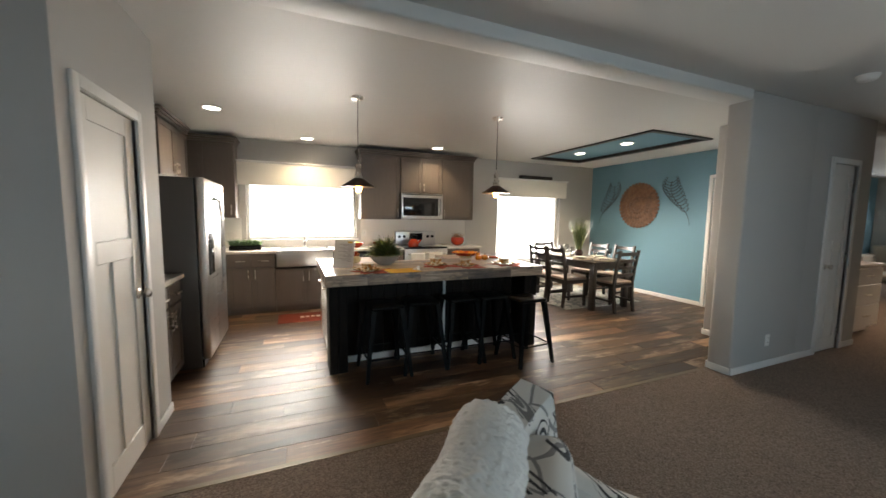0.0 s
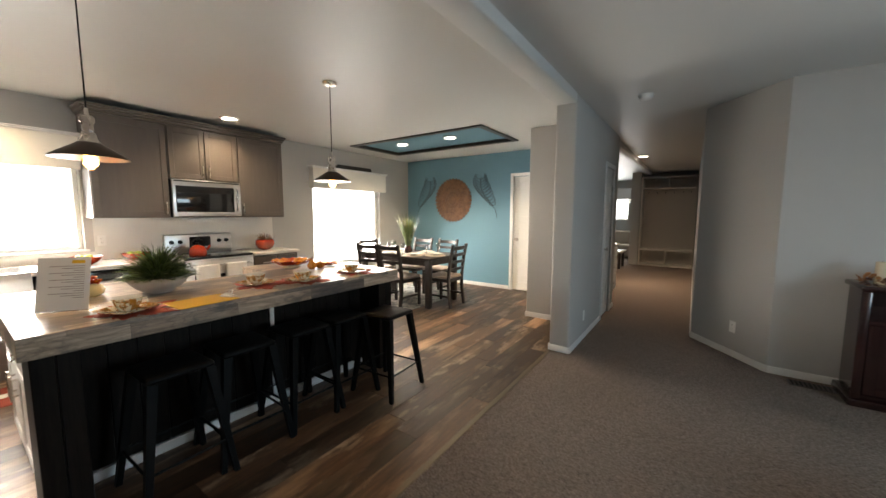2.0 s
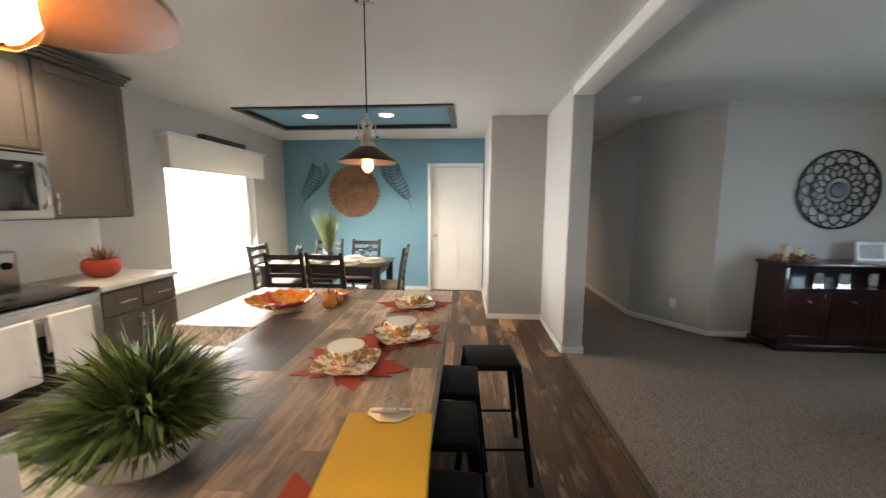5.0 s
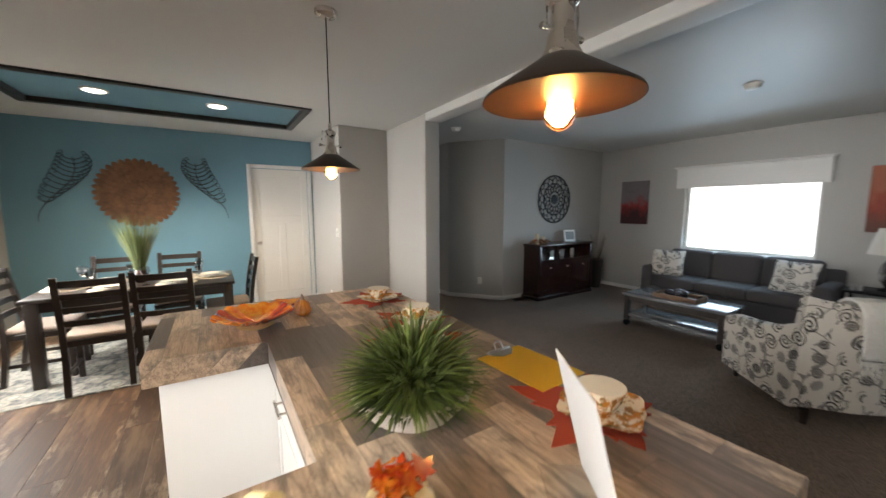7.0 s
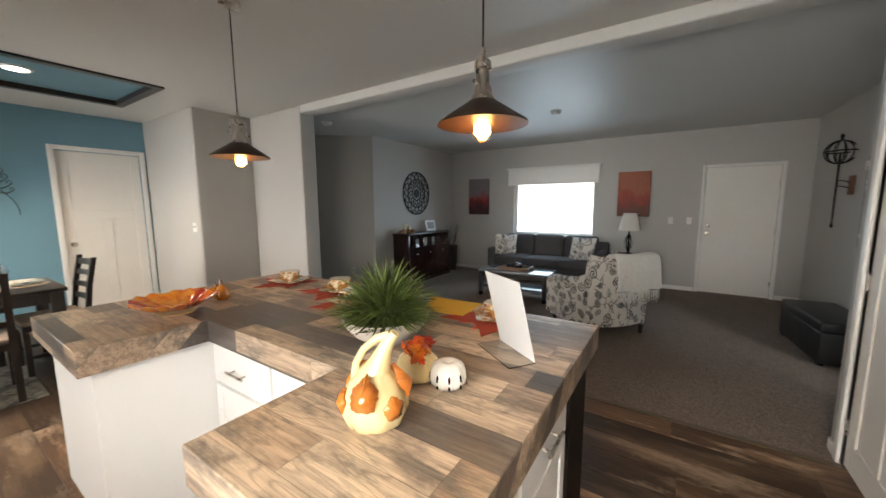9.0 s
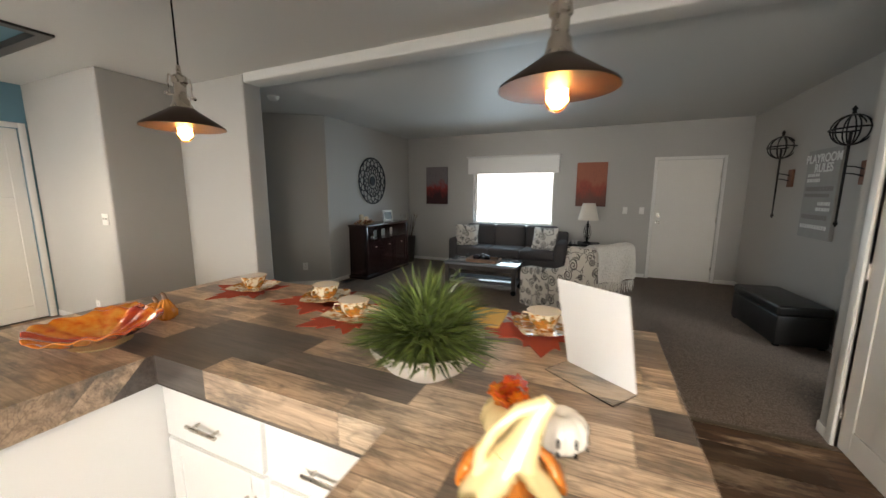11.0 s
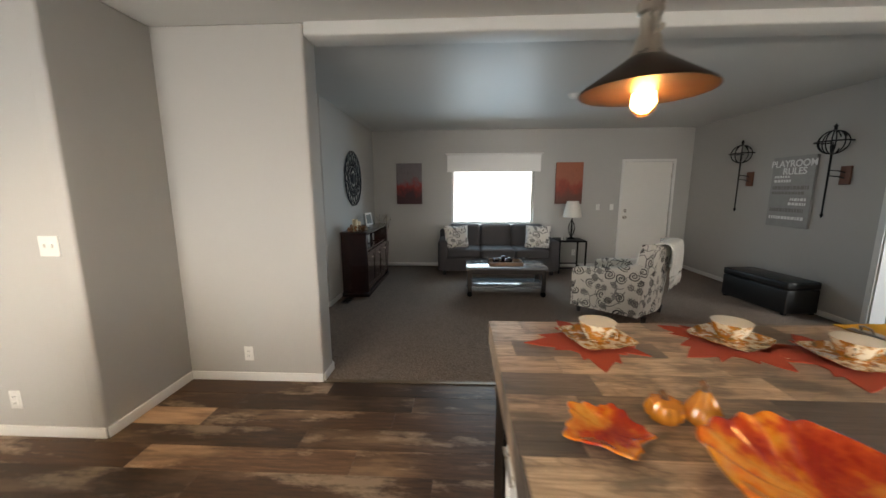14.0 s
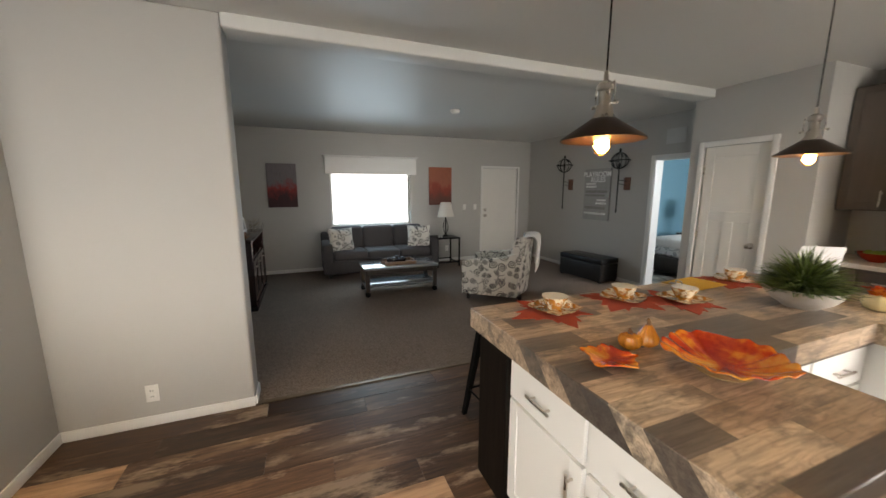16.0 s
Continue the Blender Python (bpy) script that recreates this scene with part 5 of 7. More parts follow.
def cushion(bm, w, h, t, m, puff=0.8):
    """A soft pillow in its own xz plane, thickness along y."""
    n = 12
    g = {}
    for s in (-1, 1):
        for i in range(n + 1):
            for k in range(n + 1):
                u, v = i / n * 2 - 1, k / n * 2 - 1
                th = t / 2 * ((1 - abs(u) ** 3.2) * (1 - abs(v) ** 3.2)) ** 0.55
                pin = 1 - 0.07 * (1 - abs(u)) * abs(v) ** 2
                pin2 = 1 - 0.07 * (1 - abs(v)) * abs(u) ** 2
                key = (s if th > 1e-6 else 0, i, k)
                if key not in g:
                    g[key] = bm.verts.new(m @ Vector((u * w / 2 * pin2, s * th, v * h / 2 * pin)))
    def at(s, i, k):
        return g.get((s, i, k)) or g[(0, i, k)]
    for s in (-1, 1):
        for i in range(n):
            for k in range(n):
                vs = []
                for q in (at(s, i, k), at(s, i + 1, k), at(s, i + 1, k + 1), at(s, i, k + 1)):
                    if q not in vs:
                        vs.append(q)
                if len(vs) > 2:
                    bm.faces.new(vs)


d = thing("sofa", pose(2.705, -1.30, 0.004), "charcoal fabric three-seat sofa below the window", "sofa")
part("base", one(rbox, -1.03, 1.03, -0.33, 0.35, 0.07, 0.30, 0.03, 3), SOFAF, d)
for x in (-1, 0, 1):
    part("seat_cushion", one(rbox, x * 0.575 - 0.285, x * 0.575 + 0.285, -0.20, 0.365, 0.302, 0.455, 0.045, 4), SOFAF, d)
    b = bmesh.new()
    rbox(b, -0.285, 0.285, -0.10, 0.08, 0.0, 0.42, 0.06, 4)
    b.transform(pose(x * 0.575, -0.20, 0.42, 8))
    part("back_cushion", b, SOFAF, d)
part("back", one(rbox, -1.03, 1.03, -0.37, -0.28, 0.10, 0.74, 0.04, 3), SOFAF, d)
for s in (-1, 1):
    part("arm", one(rbox, s * 0.95 - 0.085, s * 0.95 + 0.085, -0.34, 0.355, 0.08, 0.60, 0.055, 4), SOFAF, d)
    for y in (-0.28, 0.28):
        part("foot", one(box, s * 0.92 - 0.03, s * 0.92 + 0.03, y - 0.03, y + 0.03, 0.0, 0.0695), DARKW, d)
for x, a, zz in ((3.42, 14, 0.46), (2.02, -14, 0.46)):
    b = bmesh.new()
    cushion(b, 0.43, 0.40, 0.15, pose(0, 0, 0.195, -18))
    solid("throw_pillow", b, FLORAL, "floral grey and ivory throw pillow on the sofa", "pillow", "sofa pillows", m=pose(x, -1.10, zz + 0.004, 0, 0, 180 + a))

# armchair: faces +x in its own axes
d = thing("armchair", pose(1.43, 0.85, 0.004, 0, 0, -42), "ivory armchair with grey and charcoal floral print", "armchair")
part("base", one(rbox, -0.34, 0.40, -0.37, 0.37, 0.10, 0.30, 0.03, 3), FLORAL, d)
part("seat_cushion", one(rbox, -0.26, 0.43, -0.28, 0.28, 0.302, 0.46, 0.05, 4), FLORAL, d)
for s in (-1, 1):
    b = bmesh.new()
    prof = [(0.44, 0.54), (0.30, 0.575), (0.10, 0.59), (-0.10, 0.62), (-0.30, 0.70)]
    prev = None
    for x, z in prof:
        ring = []
        for dy, dz in ((-0.055, -(z - 0.09)), (0.055, -(z - 0.09)), (0.062, -0.06), (0.045, -0.015), (0.0, 0.0), (-0.045, -0.015), (-0.062, -0.06)):
            ring.append(b.verts.new((x, s * 0.335 + dy, z + dz)))
        if prev:
            for i in range(7):
                b.faces.new((prev[i], prev[(i + 1) % 7], ring[(i + 1) % 7], ring[i]))
        else:
            b.faces.new(ring[::-1])
        prev = ring
    b.faces.new(prev)
    part("arm", b, FLORAL, d)
b = bmesh.new()
grid = []
for k in range(9):
    v = k / 8
    row = []
    for i in range(11):
        u = i / 10 * 2 - 1
        curve = 0.10 * u * u
        top = 0.855 + 0.045 * u * u
        z = 0.12 + (top - 0.12) * v
        row.append((-0.40 - 0.07 * v + curve * 0.9, u * 0.385, z))
    grid.append(row)
front = [[b.verts.new((x + 0.13 - 0.03 * k / 8, y * 0.93, z - (0.015 if k == 8 else 0))) for x, y, z in row] for k, row in enumerate(grid)]
back = [[b.verts.new(c) for c in row] for row in grid]
for k in range(8):
    for i in range(10):
        b.faces.new((front[k][i], front[k][i + 1], front[k + 1][i + 1], front[k + 1][i]))
        b.faces.new((back[k][i], back[k + 1][i], back[k + 1][i + 1], back[k][i + 1]))
for i in range(10):
    b.faces.new((front[8][i], front[8][i + 1], back[8][i + 1], back[8][i]))
    b.faces.new((front[0][i], back[0][i], back[0][i + 1], front[0][i + 1]))
for k in range(8):
    b.faces.new((front[k][0], front[k + 1][0], back[k + 1][0], back[k][0]))
    b.faces.new((front[k][10], back[k][10], back[k + 1][10], front[k + 1][10]))
bmesh.ops.bevel(b, geom=[e for e in b.edges if e.calc_face_angle(0) > 0.9], offset=0.03, segments=3, affect="EDGES")
part("backrest", b, FLORAL, d)
b = bmesh.new()
rbox(b, -0.07, 0.08, -0.25, 0.25, 0.0, 0.385, 0.055, 4)
b.transform(pose(-0.24, 0, 0.45, 0, -10, 0))
part("back_cushion", b, FLORAL, d)
for x in (-0.34, 0.37):
    for s in (-1, 1):
        part("foot", one(cyl, (x, s * 0.31, 0.0), (x, s * 0.31, 0.0995), 0.022, 0.032, 10), DARKW, d)
# throw over the backrest, with a fringe
b = bmesh.new()
pts = [(-0.26, 0.55), (-0.275, 0.65), (-0.30, 0.77), (-0.335, 0.855), (-0.39, 0.90), (-0.455, 0.91), (-0.515, 0.89), (-0.54, 0.825), (-0.535, 0.72), (-0.525, 0.61), (-0.52, 0.52)]
rows = []
rng = random.Random(9)
for i in range(15):
    u = i / 14
    y = -0.35 + 0.54 * u
    rows.append([b.verts.new((x - (0.012 * math.sin(u * 11 + z * 5) if z < 0.88 else 0), y + 0.02 * math.sin(z * 9), z + 0.006 * math.sin(u * 9))) for x, z in pts])
for r0, r1 in zip(rows, rows[1:]):
    for i in range(len(pts) - 1):
        b.faces.new((r0[i], r1[i], r1[i + 1], r0[i + 1]))
th = thing("throw_blanket", pose(1.43, 0.85, 0.004, 0, 0, -42), "fluffy white fringed throw over the armchair back", "blanket")
o = part("cloth", b, PLUSH, th)
sm = o.modifiers.new("thick", "SOLIDIFY")
sm.thickness = 0.022
sm = o.modifiers.new("soft", "SUBSURF")
sm.levels = sm.render_levels = 4
fluff = bpy.data.textures.new("fleece_nubs", "CLOUDS")
fluff.noise_scale = 0.014
sm = o.modifiers.new("nubs", "DISPLACE")
sm.texture, sm.strength, sm.mid_level = fluff, 0.014, 0.5
b = bmesh.new()
for k in range(46):
    y = -0.345 + 0.51 * k / 45
    tube(b, [(-0.518, y + 0.01, 0.525), (-0.517 - rng.uniform(0, 0.012), y + 0.008 + rng.uniform(-0.008, 0.008), 0.47), (-0.515, y + rng.uniform(-0.012, 0.012), 0.41 + rng.uniform(-0.02, 0.02))], [0.0045, 0.004, 0.002], 5)
part("fringe", b, PLUSH, th)

# coffee table with tray
GREYT = mat("grey_washed_top", (0.16, 0.17, 0.18), 0.14, vary=0.2, vscale=4, bump=0.1, bscale=60, stretch=(1, 8, 8), coat=0.3)
d = thing("coffee_table", pose(2.72, 0.08, 0.004), "grey-topped dark wooden coffee table with lower shelf on casters", "coffee table")
part("tabletop", one(rbox, -0.55, 0.55, -0.26, 0.26, 0.385, 0.42, 0.008, 2), GREYT, d)
part("apron", many(box, [(-0.50, 0.50, -0.235, -0.215, 0.32, 0.3845), (-0.50, 0.50, 0.215, 0.235, 0.32, 0.3845)]), DARKW, d)
part("lower_shelf", one(rbox, -0.53, 0.53, -0.235, 0.235, 0.125, 0.155, 0.006, 2), GREYT, d)
for sx in (-1, 1):
    for sy in (-1, 1):
        p = part("leg", one(rbox, sx * 0.50 - 0.03, sx * 0.50 + 0.03, sy * 0.215 - 0.03, sy * 0.215 + 0.03, 0.075, 0.3845, 0.005, 1), DARKW, d)
        part("caster", one(cyl, (sx * 0.50, sy * 0.215 - 0.018, 0.037), (sx * 0.50, sy * 0.215 + 0.018, 0.037), 0.037, n=18), BLACKM, p)
WICK = wood_grain("tray_wood", (0.10, 0.05, 0.025), (0.27, 0.15, 0.08), 0.6, (2, 10, 10))
d = thing("serving_tray", pose(2.72, 0.10, 0.4245), "brown wooden tray with wire handles on the coffee table", "tray")
part("tray_base", one(box, -0.22, 0.22, -0.13, 0.13, 0.0, 0.012), WICK, d)
part("tray_rim", many(box, [(-0.22, 0.22, -0.142, -0.1305, 0.0, 0.05), (-0.22, 0.22, 0.1305, 0.142, 0.0, 0.05), (-0.232, -0.2205, -0.142, 0.142, 0.0, 0.05), (0.2205, 0.232, -0.142, 0.142, 0.0, 0.05)]), WICK, d)
for s in (-1, 1):
    part("tray_handle", one(tube, [(s * 0.226, -0.09, 0.05), (s * 0.25, -0.07, 0.085), (s * 0.26, 0.0, 0.095), (s * 0.25, 0.07, 0.085), (s * 0.226, 0.09, 0.05)], 0.005, 6), BLACKM, d)
DGLAZE = mat("dark_glazed_fruit", (0.015, 0.010, 0.016), 0.2)
for x, y, r in ((-0.06, 0.02, 0.045), (0.02, -0.03, 0.05), (0.08, 0.03, 0.042), (-0.01, 0.05, 0.04), (0.14, -0.03, 0.036)):
    b = bmesh.new()
    bmesh.ops.create_icosphere(b, subdivisions=3, radius=r)
    for v in b.verts:
        v.co *= 1 + 0.08 * noise.noise(v.co * 30)
    b.transform(Matrix.Translation((0, 0, r)))
    solid("decorative_ball", b, DGLAZE, "dark glossy decorative ball lying in the tray", "decoration", "balls in the tray", m=pose(2.72 + x, 0.10 + y, 0.437))

# end table and lamp
d = thing("end_table", pose(1.40, -1.36, 0.004), "black metal-framed square end table beside the sofa", "end table")
part("tabletop", one(rbox, -0.24, 0.24, -0.24, 0.24, 0.555, 0.58, 0.005, 2), BLACKM, d)
for sx in (-1, 1):
    for sy in (-1, 1):
        part("leg", one(box, sx * 0.225 - 0.012, sx * 0.225 + 0.012, sy * 0.225 - 0.012, sy * 0.225 + 0.012, 0.0, 0.5545), BLACKM, d)
    part("rail", one(box, sx * 0.225 - 0.008, sx * 0.225 + 0.008, -0.212, 0.212, 0.06, 0.08), BLACKM, d)
    part("rail", one(box, -0.212, 0.212, sx * 0.225 - 0.008, sx * 0.225 + 0.008, 0.085, 0.105), BLACKM, d)
SHADE = mat("ivory_lampshade", (0.62, 0.58, 0.52), 0.9, vary=0.04, bump=0.2, bscale=300)
d = thing("table_lamp", pose(1.36, -1.40, 0.585), "black openwork table lamp with ivory shade, unlit", "table lamp")
b = bmesh.new()
lathe(b, [(0.0, 0.0), (0.065, 0.0), (0.065, 0.015), (0.03, 0.03), (0.014, 0.04), (0.012, 0.33), (0.008, 0.45), (0.0, 0.45)], 20)
part("stem", b, BLACKM, d)
for k in range(6):
    a = 2 * math.pi * k / 6
    part("rib", one(tube, [(0.014 * math.cos(a), 0.014 * math.sin(a), 0.05), (0.045 * math.cos(a), 0.045 * math.sin(a), 0.11), (0.06 * math.cos(a), 0.06 * math.sin(a), 0.19), (0.045 * math.cos(a), 0.045 * math.sin(a), 0.27), (0.014 * math.cos(a), 0.014 * math.sin(a), 0.33)], 0.005, 6), BLACKM, d)
b = bmesh.new()
lathe(b, [(0.165, 0.395), (0.10, 0.675), (0.097, 0.675), (0.161, 0.397)], 36)
part("shade", b, SHADE, d)
for x in (1.52, 1.57):
    b = bmesh.new()
    lathe(b, [(0.0, 0.0), (0.02, 0.0), (0.022, 0.06), (0.02, 0.06), (0.0, 0.012)], 18)
    solid("small_cup", b, STEEL, "small silver cup on the end table", "cup", "cups on the end table", m=pose(x, -1.22, 0.5845))

# pictures
def painting_mat(name, seed, top, mid, low):
    m, n, l, p = node_mat(name)
    co = n.new("ShaderNodeTexCoord").outputs["Generated"]
    sep = n.new("ShaderNodeSeparateXYZ")
    l.new(co, sep.inputs[0])
    mp = n.new("ShaderNodeMapping")
    mp.inputs["Location"].default_value = (seed, seed * 2, 0)
    l.new(co, mp.inputs["Vector"])
    blot = noise_tex(n, l, mp.outputs[0], 3.2, 6, 0.65)
    fine = noise_tex(n, l, mp.outputs[0], 14, 5, 0.7, (3, 3, 0.6))
    ad = n.new("ShaderNodeMath")
    ad.operation = "MULTIPLY_ADD"
    l.new(blot, ad.inputs[0])
    ad.inputs[1].default_value = 0.8
    l.new(sep.outputs["Z"], ad.inputs[2])
    c = ramp(n, l, ad.outputs[0], [(0.35, low), (0.62, [v * 1.2 for v in low]), (0.85, mid), (1.0, top)])
    c = mix_rgb(n, l, ramp(n, l, fine, [(0.55, 0.0), (0.75, 0.6)]), c, [v * 0.25 for v in low])
    l.new(c, p.inputs["Base Color"])
    p.inputs["Roughness"].default_value = 0.6
    set_bump(n, l, p, fine, 0.2, 0.002)
    return m


for x0, x1, seed, cols, lab in ((4.08, 4.56, 1.3, ((0.20, 0.17, 0.18), (0.30, 0.03, 0.025), (0.045, 0.010, 0.012)), "unframed canvas of misty red autumn trees"), (1.11, 1.60, 4.1, ((0.34, 0.10, 0.05), (0.28, 0.035, 0.015), (0.11, 0.030, 0.018)), "unframed canvas of orange-red autumn trees")):
    b = bmesh.new()
    rbox(b, -(x1 - x0) / 2, (x1 - x0) / 2, -0.035, -0.001, 1.20, 1.955, 0.004, 1)
    solid("canvas_picture", b, painting_mat("autumn_canvas", seed, *cols), lab, "picture", "autumn canvases", m=pose((x0 + x1) / 2, -1.73, 0, 0, 0, NORTH))
# openwork medallion
MEDAL = mat("dark_pewter_metal", (0.03, 0.034, 0.04), 0.4, 0.5)
d = thing("scroll_medallion", pose(5.0, -0.37, 1.635, 0, 0, WEST), "round black openwork scroll medallion on the wall", "wall art")
for r, w in ((0.405, 0.010), (0.27, 0.007), (0.13, 0.007)):
    b = bmesh.new()
    tube(b, [(r * math.cos(2 * math.pi * k / 40), -0.02, r * math.sin(2 * math.pi * k / 40)) for k in range(41)], w, 6)
    part("ring", b, MEDAL, d)
b = bmesh.new()
lathe(b, [(0.075, 0.0), (0.085, 0.012), (0.075, 0.022), (0.0, 0.026)], 24)
b.transform(pose(0, -0.008, 0, 90))
part("centre_boss", b, MEDAL, d)
for k in range(16):
    a = 2 * math.pi * k / 16
    for r0, r1, s in ((0.13, 0.27, 1), (0.27, 0.405, -1), (0.27, 0.405, 1), (0.13, 0.27, -1)):
        b = bmesh.new()
        pts = []
        for j in range(13):
            u = j / 12
            rr = r0 + (r1 - r0) * (0.5 - 0.5 * math.cos(u * math.pi))
            aa = a + s * 0.20 * math.sin(u * math.pi * 1.5)
            pts.append((rr * math.cos(aa), -0.018, rr * math.sin(aa)))
        tube(b, pts, 0.0075, 5)
        part("scroll", b, MEDAL, d)

# console with its things
d = thing("media_console", pose(4.985, -0.30, 0.004, 0, 0, WEST), "dark cherry wood console with open shelf and doors", "console")
W2 = 0.68
part("carcass", many(box, [(-W2 + 0.03, -W2 + 0.055, -0.35, -0.01, 0.06, 0.86), (W2 - 0.055, W2 - 0.03, -0.35, -0.01, 0.06, 0.86), (-W2 + 0.056, W2 - 0.056, -0.03, -0.01, 0.06, 0.86), (-W2 + 0.056, W2 - 0.056, -0.35, -0.031, 0.62, 0.645), (-W2 + 0.056, W2 - 0.056, -0.35, -0.031, 0.06, 0.09)]), CHERRY, d)
part("top", one(rbox, -W2, W2, -0.38, -0.005, 0.861, 0.90, 0.012, 3), CHERRY, d)
part("plinth", one(rbox, -W2 - 0.01, W2 + 0.01, -0.385, -0.004, 0.0, 0.0595, 0.012, 2), CHERRY, d)
for x0, x1 in ((-W2 + 0.06, -0.205), (-0.195, 0.195), (0.205, W2 - 0.06)):
    b = bmesh.new()
    b2 = bmesh.new()
    shaker(b2, x0, x1, 0.10, 0.615, -0.02, 0.06)
    merge(b, b2, Matrix.Translation((0, -0.35, 0)))
    p = part("door", b, CHERRY, d)
    part("knob", one(cyl, ((x0 + x1) / 2, -0.371, 0.52), ((x0 + x1) / 2, -0.392, 0.52), 0.008, 0.012, 12), NICKEL, p)
for s in (-1, 1):
    part("pilaster", one(rbox, s * (W2 - 0.03) - 0.026, s * (W2 - 0.03) + 0.026, -0.375, -0.351, 0.06, 0.86, 0.008, 2), CHERRY, d)
CANDLE = mat("ivory_candle_wax", (0.66, 0.55, 0.38), 0.6, vary=0.08)
FALL = leaf_mat("faux_autumn_leaf", (0.10, 0.03, 0.01), (0.34, 0.14, 0.04))
for y, hh in ((0.24, 0.16), (0.10, 0.12)):
    d = thing("pillar_candle", pose(4.80, y, 0.9045), "ivory pillar candle wreathed in autumn leaves on the console", "candle", "console candles")
    b = bmesh.new()
    lathe(b, [(0.0, 0.0), (0.036, 0.0), (0.036, hh), (0.030, hh + 0.003), (0.0, hh - 0.006)], 20)
    part("wax", b, CANDLE, d)
    part("wick", one(cyl, (0, 0, hh - 0.008), (0.002, 0, hh + 0.012), 0.0015, n=6), BLACKM, d)
    b = bmesh.new()
    rng = random.Random(int(hh * 1000))
    for k in range(60):
        a, r, z = rng.uniform(0, 6.28), rng.uniform(0.05, 0.12), rng.uniform(0.004, 0.07)
        m = Matrix.Translation((r * math.cos(a), r * math.sin(a), z)) @ Euler((rng.uniform(-0.9, 0.9), rng.uniform(-0.9, 0.9), a)).to_matrix().to_4x4()
        s = rng.uniform(0.018, 0.035)
        b.faces.new([b.verts.new(m @ Vector(c)) for c in ((-s, 0, 0), (-0.3 * s, -0.5 * s, 0.1 * s), (s, 0, 0), (-0.3 * s, 0.5 * s, 0.1 * s))])
    for v in b.verts:
        v.co.z = max(v.co.z, 0.001)
    part("leaf_wreath", b, FALL, d, "rust and brown artificial autumn leaves")
PHOTO = mat("grey_photo", (0.18, 0.19, 0.18), 0.4, vary=0.7, vscale=25)
d = thing("photo_frame", pose(4.82, -0.62, 0.9045, 0, 0, WEST - 8), "white photo frame standing on the console", "photo frame")
b = bmesh.new()
for a in ((-0.13, -0.10, 0.0, 0.20), (0.10, 0.13, 0.0, 0.20), (-0.10, 0.10, 0.0, 0.03), (-0.10, 0.10, 0.17, 0.20)):
    rbox(b, a[0], a[1], -0.012, 0.008, a[2], a[3], 0.003, 1)
b.transform(pose(0, 0, 0, -10))
part("frame", b, TRIM, d)
b = bmesh.new()
box(b, -0.10, 0.10, -0.003, 0.004, 0.03, 0.17)
b.transform(pose(0, 0, 0, -10))
part("photo", b, PHOTO, d)
for y, s in ((-0.10, 0.05), (-0.35, 0.06), (-0.62, 0.045)):
    d = thing("shelf_frame", pose(4.78, y, 0.6495, 0, 0, WEST), "small silver frame on the console's open shelf", "photo frame", "frames on the console shelf")
    part("frame", one(rbox, -s, s, -0.01, 0.01, 0.0, 0.14, 0.004, 1), CHROME, d)
    part("photo", one(box, -s + 0.015, s - 0.015, -0.0125, -0.0102, 0.015, 0.125), PHOTO, d)
# tall basket with dry branches in the corner
d = thing("floor_basket", pose(4.80, -1.36, 0.004), "tall dark woven basket with dry branches in the corner", "basket")
b = bmesh.new()
lathe(b, [(0.0, 0.0), (0.10, 0.0)] + [(0.10 + 0.03 * k / 12 + (0.004 if k % 2 else 0), 0.045 * k) for k in range(1, 13)] + [(0.12, 0.54), (0.0, 0.5)], 24)
part("basket", b, DARKW, d)
TWIG = mat("dry_branch", (0.10, 0.07, 0.05), 0.9)
PALEF = leaf_mat("dry_pale_blossom", (0.30, 0.26, 0.20), (0.52, 0.47, 0.38))
rng = random.Random(3)
fl = bmesh.new()
for k in range(14):
    a, t = rng.uniform(0, 6.28), rng.uniform(0.05, 0.22)
    pts = [(0.05 * math.cos(a), 0.05 * math.sin(a), 0.48)]
    for j in range(1, 6):
        u = j / 5
        pts.append((0.05 * math.cos(a) + t * u * math.cos(a) * 0.8 + rng.uniform(-0.01, 0.01), 0.05 * math.sin(a) + t * u * math.sin(a) + rng.uniform(-0.01, 0.01), 0.48 + 0.55 * u * rng.uniform(0.85, 1.0)))
    b = bmesh.new()
    tube(b, pts, [0.005 - 0.0007 * j for j in range(6)], 5)
    part("branch", b, TWIG, d)
    if k % 2:
        for q in range(16):
            c = Vector(pts[-1]) + Vector((rng.gauss(0, 0.03), rng.gauss(0, 0.03), rng.uniform(-0.12, 0.03)))
            s = rng.uniform(0.008, 0.016)
            m = Matrix.Translation(c) @ Euler((rng.uniform(0, 3), rng.uniform(0, 3), 0)).to_matrix().to_4x4()
            fl.faces.new([fl.verts.new(m @ Vector(v)) for v in ((-s, 0, 0), (0, -s * 0.6, 0.003), (s, 0, 0), (0, s * 0.6, 0.003))])
part("dry_blossom", fl, PALEF, d, "pale dry blossoms")

# west wall: sconces, sign, bench
IRON = mat("black_wrought_iron", (0.02, 0.018, 0.017), 0.55, 0.5, vary=0.3, vscale=20, bump=0.2, bscale=60)
CORK = wood_grain("reddish_bracket_wood", (0.10, 0.035, 0.02), (0.24, 0.10, 0.055), 0.6, (8, 8, 1.2))


